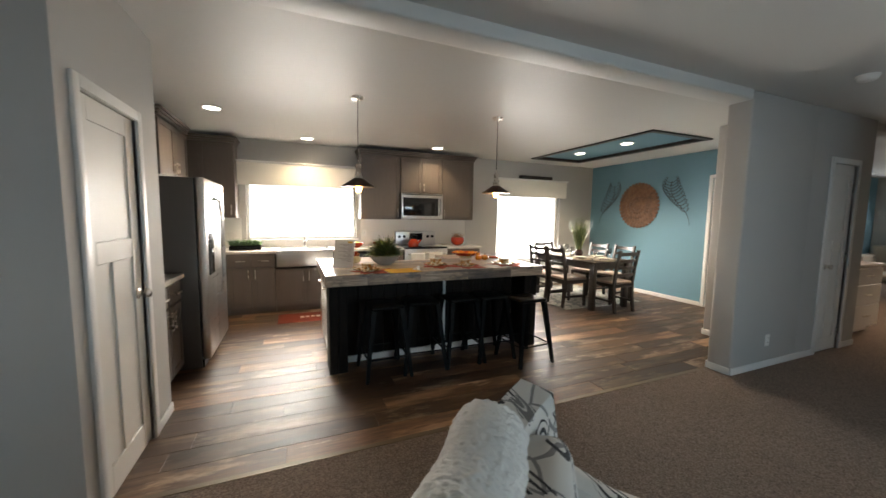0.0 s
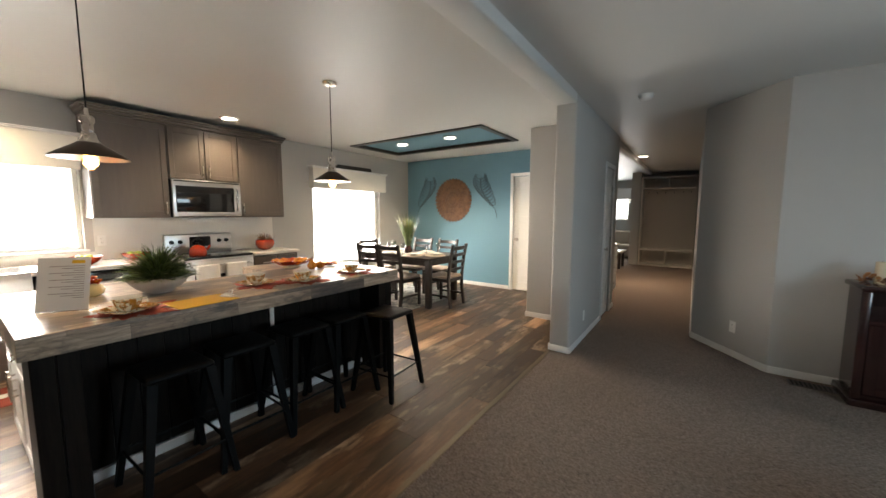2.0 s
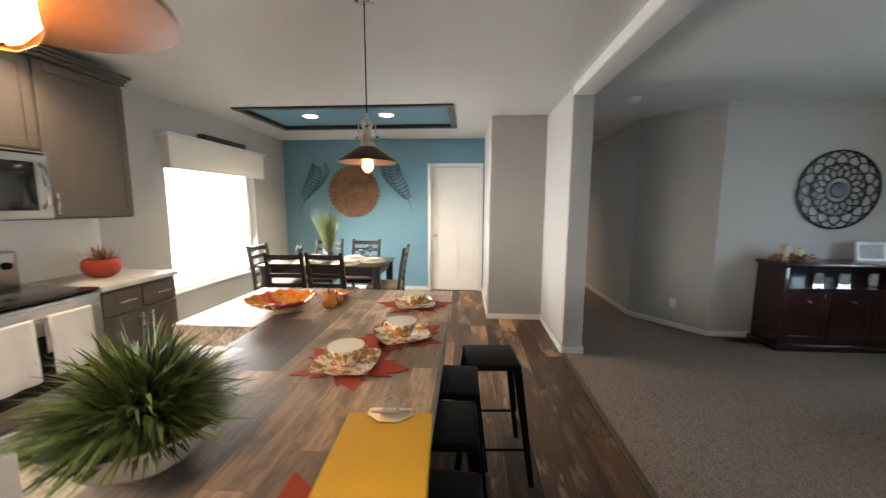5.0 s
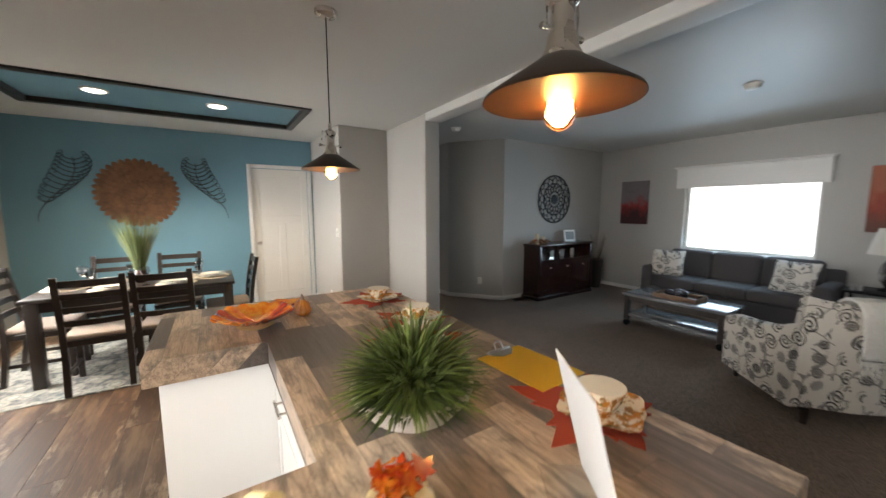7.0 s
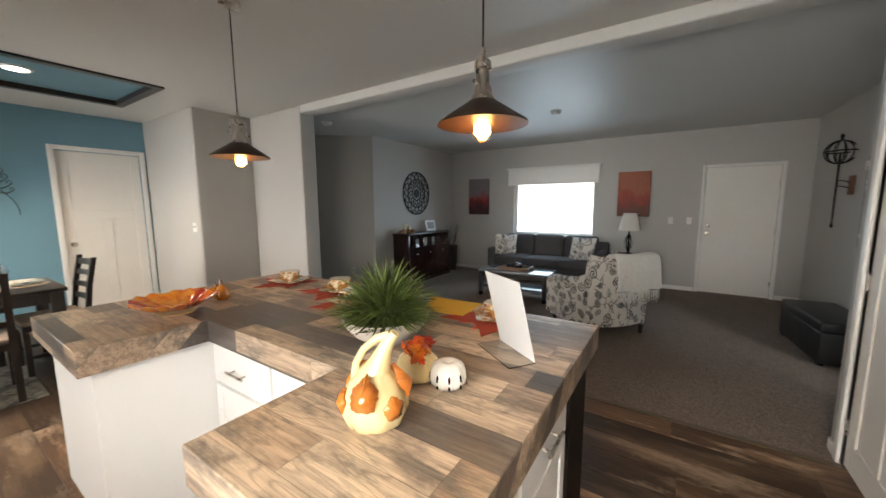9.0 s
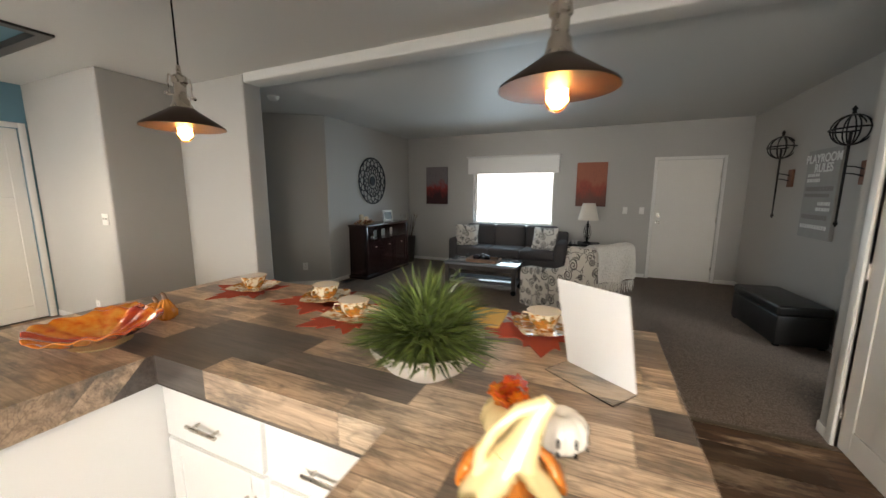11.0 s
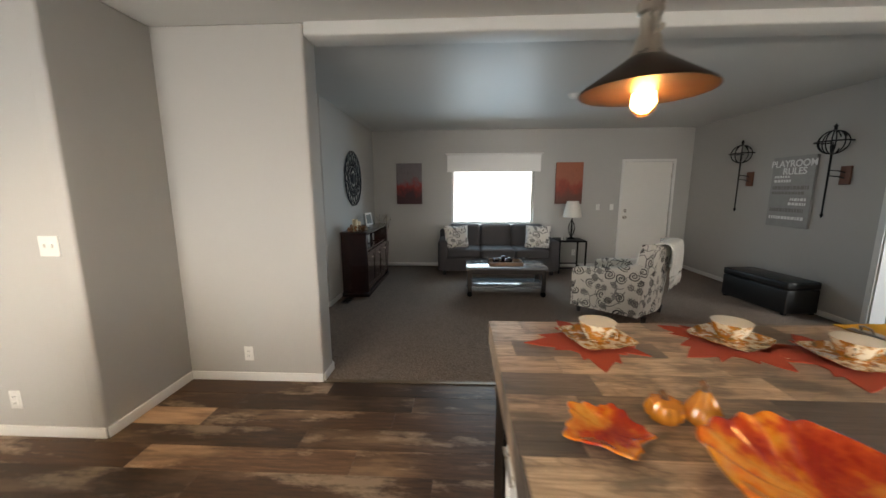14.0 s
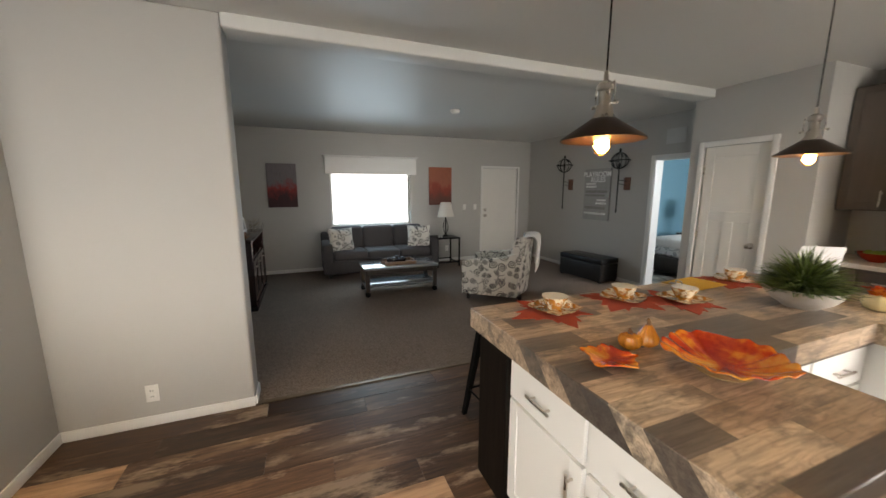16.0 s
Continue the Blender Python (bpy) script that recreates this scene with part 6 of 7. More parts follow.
def globe_sconce(m):
    s = thing("globe_sconce", m, "black wrought iron globe candle sconce on a reddish wood block", "wall sconce", "globe sconces")
    part("mount_block", one(rbox, -0.055, 0.055, -0.025, -0.001, -0.10, 0.10, 0.004, 1), CORK, s)
    for z in (0.03, -0.03):
        part("bracket", one(tube, [(0, -0.025, z), (-0.03, -0.07, z + 0.02), (-0.10, -0.10, z + 0.03)], 0.006, 6), IRON, s)
    part("rod", one(cyl, (-0.10, -0.10, -0.42), (-0.10, -0.10, 0.34), 0.008, 0.011, 10), IRON, s)
    b = bmesh.new()
    lathe(b, [(0.0, -0.47), (0.016, -0.44), (0.014, -0.42), (0.0, -0.415)], 12, (-0.10, -0.10, 0))
    part("tip", b, IRON, s)
    c = Vector((-0.10, -0.10, 0.36))
    for k in range(5):
        a = math.pi * k / 5
        b = bmesh.new()
        tube(b, [c + 0.125 * Vector((math.cos(t) * math.cos(a), math.cos(t) * math.sin(a), math.sin(t))) for t in [2 * math.pi * j / 24 for j in range(25)]], 0.006, 5)
        part("hoop", b, IRON, s)
    b = bmesh.new()
    tube(b, [c + Vector((0.175 * math.cos(t), 0.175 * math.sin(t) * 0.72, 0.005)) for t in [2 * math.pi * j / 28 for j in range(29)]], 0.008, 6)
    part("belt_ring", b, IRON, s)
    b = bmesh.new()
    lathe(b, [(0.0, 0.13), (0.016, 0.135), (0.012, 0.155), (0.02, 0.17), (0.0, 0.20)], 14, c)
    part("finial", b, IRON, s)
    return s


sc = globe_sconce(pose(-0.82, -0.36, 1.60, 0, 0, EAST))
copy_thing(sc, pose(-0.82, 0.93, 1.60, 0, 0, EAST))
SIGN = mat("grey_sign_board", (0.36, 0.355, 0.345), 0.8, vary=0.15, vscale=12)
LETW = mat("white_sign_paint", (0.84, 0.84, 0.83), 0.7, vary=0.05)
LETG = mat("taupe_sign_paint", (0.24, 0.225, 0.21), 0.7, vary=0.05)
d = thing("playroom_sign", pose(-0.82, 0.32, 1.42, 0, 0, EAST), "grey canvas sign with white PLAYROOM RULES lettering", "sign")
part("canvas", one(rbox, -0.29, 0.29, -0.035, -0.001, -0.44, 0.44, 0.004, 1), SIGN, d)


def words(text, x, z, size, material, parent, label):
    cu = bpy.data.curves.new("lettering", "FONT")
    cu.body, cu.size, cu.align_x, cu.extrude, cu.offset = text, size, "CENTER", 0.0015, 0.0025
    tmp = bpy.data.objects.new("lettering_tmp", cu)
    scene.collection.objects.link(tmp)
    dg = bpy.context.evaluated_depsgraph_get()
    me = bpy.data.meshes.new_from_object(tmp.evaluated_get(dg))
    bpy.data.objects.remove(tmp)
    me.materials.clear()
    me.materials.append(material)
    me.transform(pose(x, -0.037, z, 90))
    o = new("lettering", me)
    o.parent = parent
    return tagged(o, label)


words("PLAYROOM", 0.0, 0.312, 0.118, LETW, d, "white painted word PLAYROOM")
words("RULES", 0.03, 0.218, 0.118, LETW, d, "white painted word RULES")
for x0, x1, z0, z1, mt in ((-0.24, -0.02, 0.175, 0.205, LETW), (-0.24, 0.0, 0.12, 0.155, LETW), (-0.25, 0.25, 0.03, 0.075, LETG), (-0.25, 0.20, -0.03, 0.005, LETG), (0.02, 0.24, -0.11, -0.075, LETW), (0.0, 0.24, -0.165, -0.13, LETW), (-0.25, 0.22, -0.25, -0.205, LETG), (-0.25, 0.25, -0.345, -0.305, LETW)):
    rngb = random.Random(int((x0 + 2 * z0) * 1000))
    x = x0
    while x < x1 - 0.01:
        wv = min(rngb.uniform(0.02, 0.05), x1 - x)
        part("text_bar", one(box, x, x + wv - 0.006, -0.0375, -0.0352, z0, z1), mt, d, smooth=None)
        x += wv + 0.006
LEATH = mat("black_bonded_leather", (0.012, 0.011, 0.011), 0.34, vary=0.2, vscale=8, bump=0.25, bscale=160)
d = thing("storage_bench", pose(-0.545, 0.48, 0.004, 0, 0, 96), "black leather storage bench with lift-up lid against the wall", "bench")
part("box", one(rbox, -0.44, 0.44, -0.205, 0.205, 0.02, 0.30, 0.012, 3), LEATH, d)
part("lid", one(rbox, -0.445, 0.445, -0.21, 0.21, 0.303, 0.395, 0.022, 4), LEATH, d)
for s in (-1, 1):
    for q in (-1, 1):
        part("foot", one(box, s * 0.40 - 0.02, s * 0.40 + 0.02, q * 0.17 - 0.02, q * 0.17 + 0.02, 0.0, 0.0195), BLACKM, d)

# ---- rooms beyond ----
TAN = mat("tan_sofa_fabric", (0.42, 0.36, 0.29), 0.95, vary=0.06, bump=0.3, bscale=200)
d = thing("family_sofa", pose(13.9, 3.6, 0.004, 0, 0, 0), "pale beige sofa below the far window", "sofa")
part("base", one(rbox, -0.45, 0.45, -1.0, 1.0, 0.05, 0.42, 0.05, 3), TAN, d)
part("back", one(rbox, 0.28, 0.5, -1.0, 1.0, 0.40, 0.85, 0.06, 3), TAN, d)
for s in (-1, 1):
    part("arm", one(rbox, -0.45, 0.48, s * 1.0 - 0.12, s * 1.0 + 0.12, 0.05, 0.62, 0.05, 3), TAN, d)
d = thing("family_table", pose(11.2, 3.4, 0.004), "dark coffee table with pale top in the family room", "coffee table")
part("tabletop", one(rbox, -0.35, 0.35, -0.55, 0.55, 0.41, 0.45, 0.008, 2), MARBLE, d)
for sx in (-1, 1):
    for sy in (-1, 1):
        part("leg", one(box, sx * 0.28 - 0.03, sx * 0.28 + 0.03, sy * 0.48 - 0.03, sy * 0.48 + 0.03, 0.0, 0.4095), DARKW, d)
cabinet("hall_cabinet", pose(6.95, 2.50, 0), 0.80, 0.55, 0, 0.87, [("drawer", 0.01, 0.79, 0.66, 0.85, 0.4, 0.76, False), ("drawer", 0.01, 0.79, 0.40, 0.64, 0.4, 0.52, False), ("drawer", 0.01, 0.79, 0.11, 0.38, 0.4, 0.25, False)], CABW, "white drawer cabinet at the end of the hall", "family cabinets")
solid("hall_worktop", one(rbox, 6.93, 7.79, 2.46, 3.07, 0.871, 0.908, 0.004, 2), MARBLE, "pale worktop on the hall cabinet", "worktop")
d = thing("green_plant", pose(9.6, 3.95, 0.0), "bushy green plant in a white pot on a stand", "plant")
part("stand", one(cyl, (0, 0, 0.004), (0, 0, 0.75), 0.10, 0.13, 16), PLASTW, d)
b = bmesh.new()
blade_tuft(b, 220, 0.08, 0.34, 1.0, 0.012, random.Random(8))
b.transform(Matrix.Translation((0, 0, 0.74)))
part("foliage", b, GRASS, d)
BUILT = mat("white_built_in", (0.66, 0.62, 0.57), 0.5, vary=0.03)
d = thing("built_in_bench", pose(12.0, 2.2, 0.004, 0, 0, WEST), "white built-in hall bench with cubbies and coat hooks", "built-in bench")
for x0 in (-0.42, 0.80):
    part("side_panel", one(box, x0, x0 + 0.03, 0.0, 0.54, 0, 2.42), BUILT, d)
part("back_panel", one(box, -0.389, 0.799, 0.50, 0.54, 0, 2.42), BUILT, d)
part("bench_seat", one(rbox, -0.389, 0.799, 0.0, 0.499, 0.42, 0.46, 0.004, 1), BUILT, d)
part("bench_floor", one(box, -0.389, 0.799, 0.0, 0.499, 0.0, 0.029), BUILT, d)
for z0, z1 in ((0.03, 0.4195), (2.131, 2.389)):
    part("divider", one(box, 0.19, 0.22, 0.0, 0.499, z0, z1), BUILT, d)
for z0 in (2.10, 2.39):
    part("upper_shelf", one(box, -0.389, 0.799, 0.0, 0.499, z0, z0 + 0.03), BUILT, d)
part("hook_rail", one(box, -0.389, 0.799, 0.48, 0.4995, 1.94, 2.02), BUILT, d)
for x in (-0.28, -0.08, 0.12, 0.32, 0.52, 0.70):
    part("coat_hook", one(tube, [(x, 0.479, 1.99), (x, 0.43, 1.99), (x, 0.42, 2.02)], 0.006, 6), BLACKM, d)
# bedroom
BEDL = mat("white_quilt", (0.70, 0.70, 0.70), 0.95, vary=0.10, vscale=14, bump=0.5, bscale=18)
BEDG = floral_fabric("grey_leaf_bedding", (0.62, 0.62, 0.62), (0.30, 0.31, 0.33), (0.20, 0.21, 0.23), 8.0)
d = thing("bed", pose(-2.75, 1.35, 0.0), "made bed with white quilt on a dark frame", "bed")
part("bed_frame", one(rbox, -0.85, 0.85, -0.82, 0.82, 0.06, 0.34, 0.02, 2), DARKW, d)
part("cover", one(rbox, -0.84, 0.84, -0.81, 0.81, 0.341, 0.60, 0.06, 4), BEDG, d)
part("quilt", one(rbox, -0.86, 0.86, -0.83, 0.83, 0.50, 0.66, 0.05, 4), BEDL, d)
for s in (-1, 1):
    for q in (-1, 1):
        part("leg", one(box, s * 0.78 - 0.03, s * 0.78 + 0.03, q * 0.75 - 0.03, q * 0.75 + 0.03, 0, 0.0595), DARKW, d)
solid("bedroom_rug", one(rbox, -1.85, -1.05, 0.6, 2.4, 0.001, 0.012, 0.004, 1), RUG, "blue-grey patterned rug on the bedroom floor", "rug")
d = thing("nightstand", pose(-3.7, 0.15, 0.0), "dark wooden nightstand beside the bed", "nightstand")
part("body", one(rbox, -0.25, 0.25, -0.2, 0.2, 0.0, 0.60, 0.008, 2), DARKW, d)
d = thing("bedside_lamp", pose(-3.7, 0.15, 0.60), "bedside lamp with white shade on the nightstand", "table lamp")
part("stem", one(cyl, (0, 0, 0), (0, 0, 0.45), 0.05, 0.02, 16), BLACKM, d)
b = bmesh.new()
lathe(b, [(0.18, 0.40), (0.14, 0.68), (0.137, 0.68), (0.176, 0.402)], 28)
part("shade", b, SHADE, d)
d = thing("bedroom_pendant", pose(-2.35, 1.05, CE), "lit white glass ceiling light in the bedroom", "ceiling light")
part("rod", one(cyl, (0, 0, -0.28), (0, 0, -0.001), 0.008, n=8), NICKEL, d)
b = bmesh.new()
lathe(b, [(0.0, -0.55), (0.07, -0.545), (0.10, -0.50), (0.095, -0.36), (0.04, -0.28), (0.0, -0.28)], 24)
part("globe", b, plain_glow("lit_opal_glass", (1.0, 0.97, 0.92), 4.0), d)
b = bmesh.new()
rbox(b, 6.72, 12.0, 2.40, 2.52, 2.47, CE + 0.02, 0.012, 2)
setting("hall_ceiling_beam", b, CEIL, "shallow ceiling beam past the hall", "beam")

# ---- things on the island ----
IT = 0.9052
RED = mat("red_felt_leaf", (0.30, 0.040, 0.016), 0.9, vary=0.12, vscale=14, bump=0.3, bscale=220)


def maple(scale, seed):
    """The outline of a maple leaf, toothed lobes about a stem."""
    rng = random.Random(seed)
    pts = []
    lobes = [(-2.35, 0.72), (-1.25, 0.95), (0.0, 1.08), (1.25, 0.95), (2.35, 0.72)]
    for i, (a, r) in enumerate(lobes):
        for da, q in ((-0.50, 0.60), (-0.34, 0.76), (-0.26, 0.66), (-0.13, 0.82), (0.0, 1.0), (0.13, 0.82), (0.26, 0.66), (0.34, 0.76), (0.50, 0.60)):
            if i < 4 and da == 0.50:
                q = 0.52
            pts.append((a + da, r * q * rng.uniform(0.95, 1.05)))
    pts.append((math.pi, 0.28))
    return [(scale * r * math.cos(a), scale * r * math.sin(a)) for a, r in pts]


PLACES = [(1.35, 3.755, 25, 0.245), (2.095, 3.93, -20, 0.25), (2.375, 3.785, 30, 0.245), (2.855, 3.80, 5, 0.24)]


def leaf_glaze():
    """Ivory glaze printed with orange and brown autumn leaves."""
    m, n, l, p = node_mat("autumn_print_glaze")
    co = n.new("ShaderNodeTexCoord").outputs["Object"]
    v = n.new("ShaderNodeTexVoronoi")
    v.inputs["Scale"].default_value = 70
    l.new(co, v.inputs["Vector"])
    hue = ramp(n, l, v.outputs["Color"], [(0.0, (0.36, 0.10, 0.02)), (0.4, (0.48, 0.20, 0.03)), (0.7, (0.28, 0.14, 0.04)), (1.0, (0.16, 0.15, 0.04))])
    big = noise_tex(n, l, co, 30, 4, 0.65)
    c = mix_rgb(n, l, ramp(n, l, big, [(0.46, 0.0), (0.54, 1.0)]), (0.70, 0.63, 0.48), hue)
    l.new(c, p.inputs["Base Color"])
    p.inputs["Roughness"].default_value = 0.14
    p.inputs["Coat Weight"].default_value = 0.4
    return m


PRINT = leaf_glaze()
for i, (x, y, a, s) in enumerate(PLACES):
    b = bmesh.new()
    slab(b, maple(s, i), 0.0, 0.003)
    solid("leaf_placemat", b, RED, "red felt maple-leaf placemat on the island", "placemat", "island place settings", m=pose(x, y, IT, 0, 0, a))
    d = thing("square_saucer", pose(x, y, IT + 0.0035, 0, 0, a * 0.6 + 12), "square ivory plate printed with autumn leaves", "plate", "island place settings")
    b = bmesh.new()
    n = 40
    rings = []
    for r, z in ((0.0001, 0.004), (0.060, 0.004), (0.080, 0.007), (0.108, 0.019), (0.110, 0.022), (0.080, 0.011), (0.0001, 0.009)):
        ring = []
        for k in range(n):
            t = 2 * math.pi * k / n
            q = r / (abs(math.cos(t)) ** 4.5 + abs(math.sin(t)) ** 4.5) ** (1 / 4.5) * (1 + 0.03 * math.cos(8 * t) * (r > 0.09))
            ring.append(b.verts.new((q * math.cos(t), q * math.sin(t), z)))
        rings.append(ring)
    for r0, r1 in zip(rings, rings[1:]):
        for k in range(n):
            b.faces.new((r0[k], r0[(k + 1) % n], r1[(k + 1) % n], r1[k]))
    part("dish", b, PRINT, d)
    c = thing("soup_cup", pose(x, y, IT + 0.0135, 0, 0, 40 * i), "round cup with autumn leaf print and ivory inside", "cup", "island place settings")
    b = bmesh.new()
    sc_ = lambda t, k: 1 + (0.02 * math.cos(9 * t) if k > 4 else 0)
    lathe(b, [(0.0, 0.0), (0.034, 0.0), (0.035, 0.005), (0.044, 0.014), (0.055, 0.035), (0.060, 0.055), (0.064, 0.066)], 36, wob=sc_)
    part("bowl", b, PRINT, c)
    b = bmesh.new()
    lathe(b, [(0.0638, 0.0662), (0.0615, 0.066), (0.057, 0.05), (0.050, 0.03), (0.038, 0.014), (0.0, 0.010)], 36)
    part("inside", b, CERAM, c, "plain ivory glazed inside")
    part("handle", one(tube, [(0.056, 0, 0.05), (0.078, 0, 0.052), (0.083, 0, 0.036), (0.07, 0, 0.02), (0.05, 0, 0.02)], 0.004, 6), PRINT, c)

# clipboard
YEL = mat("yellow_card", (0.62, 0.36, 0.010), 0.55, vary=0.04, vscale=5)
d = thing("clipboard", pose(1.67, 3.705, IT, 0, 0, -87), "yellow clipboard with metal clip lying on the island", "clipboard")
part("board", one(rbox, -0.115, 0.115, -0.155, 0.155, 0.0, 0.004, 0.0015, 1), YEL, d)
b = bmesh.new()
slab(b, [(-0.06, -0.165), (0.06, -0.165), (0.06, -0.135), (0.04, -0.120), (0.025, -0.105), (-0.025, -0.105), (-0.04, -0.120), (-0.06, -0.135)], 0.0, 0.003)
b.transform(pose(0, 0, 0.006, 0, 0, 180) @ pose(0, -0.0, 0))
c_ = part("clip", b, STEEL, d, "sprung steel clip")
b = bmesh.new()
rbox(b, -0.055, 0.055, 0.146, 0.160, 0.004, 0.016, 0.003, 1)
tube(b, [(-0.02, 0.15, 0.012), (-0.018, 0.165, 0.035), (0.0, 0.17, 0.04), (0.018, 0.165, 0.035), (0.02, 0.15, 0.012)], 0.004, 6)
part("spring_bar", b, STEEL, d)

# sign holder
PAPER = mat("printed_paper", (0.60, 0.60, 0.60), 0.6, vary=0.02)
ACRYL, gn, gl, gp = node_mat("clear_acrylic")
gp.inputs["Transmission Weight"].default_value, gp.inputs["Roughness"].default_value, gp.inputs["IOR"].default_value = 1.0, 0.04, 1.2
d = thing("sign_holder", pose(1.153, 4.047, IT, 0, 0, 145), "slanted clear acrylic stand with a printed white price sheet", "sign holder")
lean = pose(0, 0, 0, 14)
b = bmesh.new()
box(b, -0.108, 0.108, -0.0015, 0.0015, 0.004, 0.283)
b.transform(lean)
part("sheet", b, PAPER, d)
b = bmesh.new()
box(b, -0.11, 0.11, -0.10, 0.0, 0.0005, 0.0035)
o = part("foot", b, ACRYL, d)
o.visible_shadow = False
for z, x0, x1, mt in [(0.25, -0.085, -0.03, YEL)] + [(0.235 - 0.012 * k, -0.085, 0.06 - 0.05 * ((k * 7) % 3), LETG) for k in range(15)]:
    b = bmesh.new()
    box(b, x0, x1, 0.0016, 0.0022, z, z + (0.018 if mt is YEL else 0.0035))
    b.transform(lean)
    part("text_bar", b, mt, d, smooth=None)

# grass ball plant
def dome_tuft(bm, n, r, length, width, rng):
    """Short blades that stand out all over a dome and bend outward at the tips."""
    for i in range(n):
        a, t = rng.uniform(0, 2 * math.pi), math.acos(1 - rng.random() * 1.12)
        nv = Vector((math.sin(t) * math.cos(a), math.sin(t) * math.sin(a), max(0.0, math.cos(t))))
        p = nv * r * rng.uniform(0.25, 1.0)
        d_ = (nv + Vector((rng.gauss(0, 0.28), rng.gauss(0, 0.28), rng.gauss(0.12, 0.22)))).normalized()
        side = d_.cross(Vector((rng.gauss(0, 0.3), rng.gauss(0, 0.3), 1))).normalized()
        L, w0 = length * rng.uniform(0.6, 1.15), width * rng.uniform(0.6, 1.15)
        prev = None
        for k in range(5):
            u = k / 4
            w = w0 * (0.55 + 1.1 * u - 1.62 * u * u) + 0.0004
            a_, b_ = bm.verts.new(p - side * w / 2), bm.verts.new(p + side * w / 2)
            if prev:
                bm.faces.new((prev[0], prev[1], b_, a_))
            prev = (a_, b_)
            p = p + d_ * L / 4
            p.z = max(p.z, 0.004 + 0.02 * rng.random())
            d_ = (d_ + Vector((nv.x * 0.12, nv.y * 0.12, -0.17 * rng.uniform(0.5, 1.4)))).normalized()



d = thing("grass_plant", pose(1.615, 4.215, IT), "dense round artificial grass in a low whitewashed bowl on the island", "plant")
BOWLM = mat("whitewashed_bowl", (0.40, 0.37, 0.33), 0.65, vary=0.4, vscale=7, bump=0.3, bscale=50)
b = bmesh.new()
lathe(b, [(0.0, 0.0), (0.07, 0.0), (0.075, 0.006), (0.12, 0.035), (0.162, 0.085), (0.166, 0.105), (0.158, 0.105), (0.12, 0.085), (0.0, 0.08)], 40)
part("bowl", b, BOWLM, d)
b = bmesh.new()
rng = random.Random(12)
dome_tuft(b, 2100, 0.11, 0.135, 0.0105, rng)
b.transform(Matrix.Translation((0, 0, 0.085)))
part("grass", b, GRASS, d)


def gourd_wob(n, amt):
    return lambda a, k: 1 + amt * abs(math.sin(n * a / 2)) - amt * 0.6


GOLD = mat("amber_gourd_glaze", (0.52, 0.19, 0.020), 0.15, vary=0.35, vscale=16, coat=0.4)
YGL = mat("pale_yellow_glaze", (0.70, 0.57, 0.30), 0.15, vary=0.2, vscale=12, coat=0.4)
ORG, gn, gl, gp = node_mat("orange_red_leaf_glaze")
oc = gn.new("ShaderNodeTexCoord").outputs["Object"]
gl.new(ramp(gn, gl, noise_tex(gn, gl, oc, 9, 4, 0.6), [(0.38, (0.28, 0.018, 0.007)), (0.48, (0.42, 0.050, 0.009)), (0.56, (0.58, 0.17, 0.014)), (0.70, (0.64, 0.33, 0.045))]), gp.inputs["Base Color"])
gp.inputs["Roughness"].default_value, gp.inputs["Coat Weight"].default_value = 0.13, 0.5
RUSTG = mat("rust_leaf_glaze", (0.48, 0.15, 0.025), 0.16, vary=0.45, vscale=40, coat=0.4, bump=0.3, bscale=90)
WHG = mat("white_pumpkin_glaze", (0.72, 0.70, 0.65), 0.2, vary=0.05, coat=0.3)
BRNG = mat("brown_stem_glaze", (0.14, 0.07, 0.03), 0.3)
for x, y, prof, lab in ((2.865, 4.255, [(0.0, 0.002), (0.02, 0.0), (0.038, 0.015), (0.042, 0.032), (0.034, 0.052), (0.014, 0.06), (0.0, 0.056)], "small amber ceramic pumpkin with curled stem"),
                        (2.783, 4.265, [(0.0, 0.002), (0.02, 0.0), (0.038, 0.016), (0.040, 0.034), (0.028, 0.056), (0.018, 0.074), (0.010, 0.086), (0.0, 0.088)], "small amber ceramic gourd with thin stem")):
    d = thing("ceramic_gourd", pose(x, y, IT), lab, "decoration", "small ceramic gourds")
    b = bmesh.new()
    lathe(b, prof, 48, wob=gourd_wob(9, 0.17))
    part("body", b, GOLD, d)
    t = prof[-1][1]
    part("stem", one(tube, [(0, 0, t - 0.006), (0.002, 0.0, t + 0.012), (0.010, 0.003, t + 0.022), (0.017, 0.004, t + 0.018)], [0.010, 0.008, 0.006, 0.004], 7), BRNG, d)


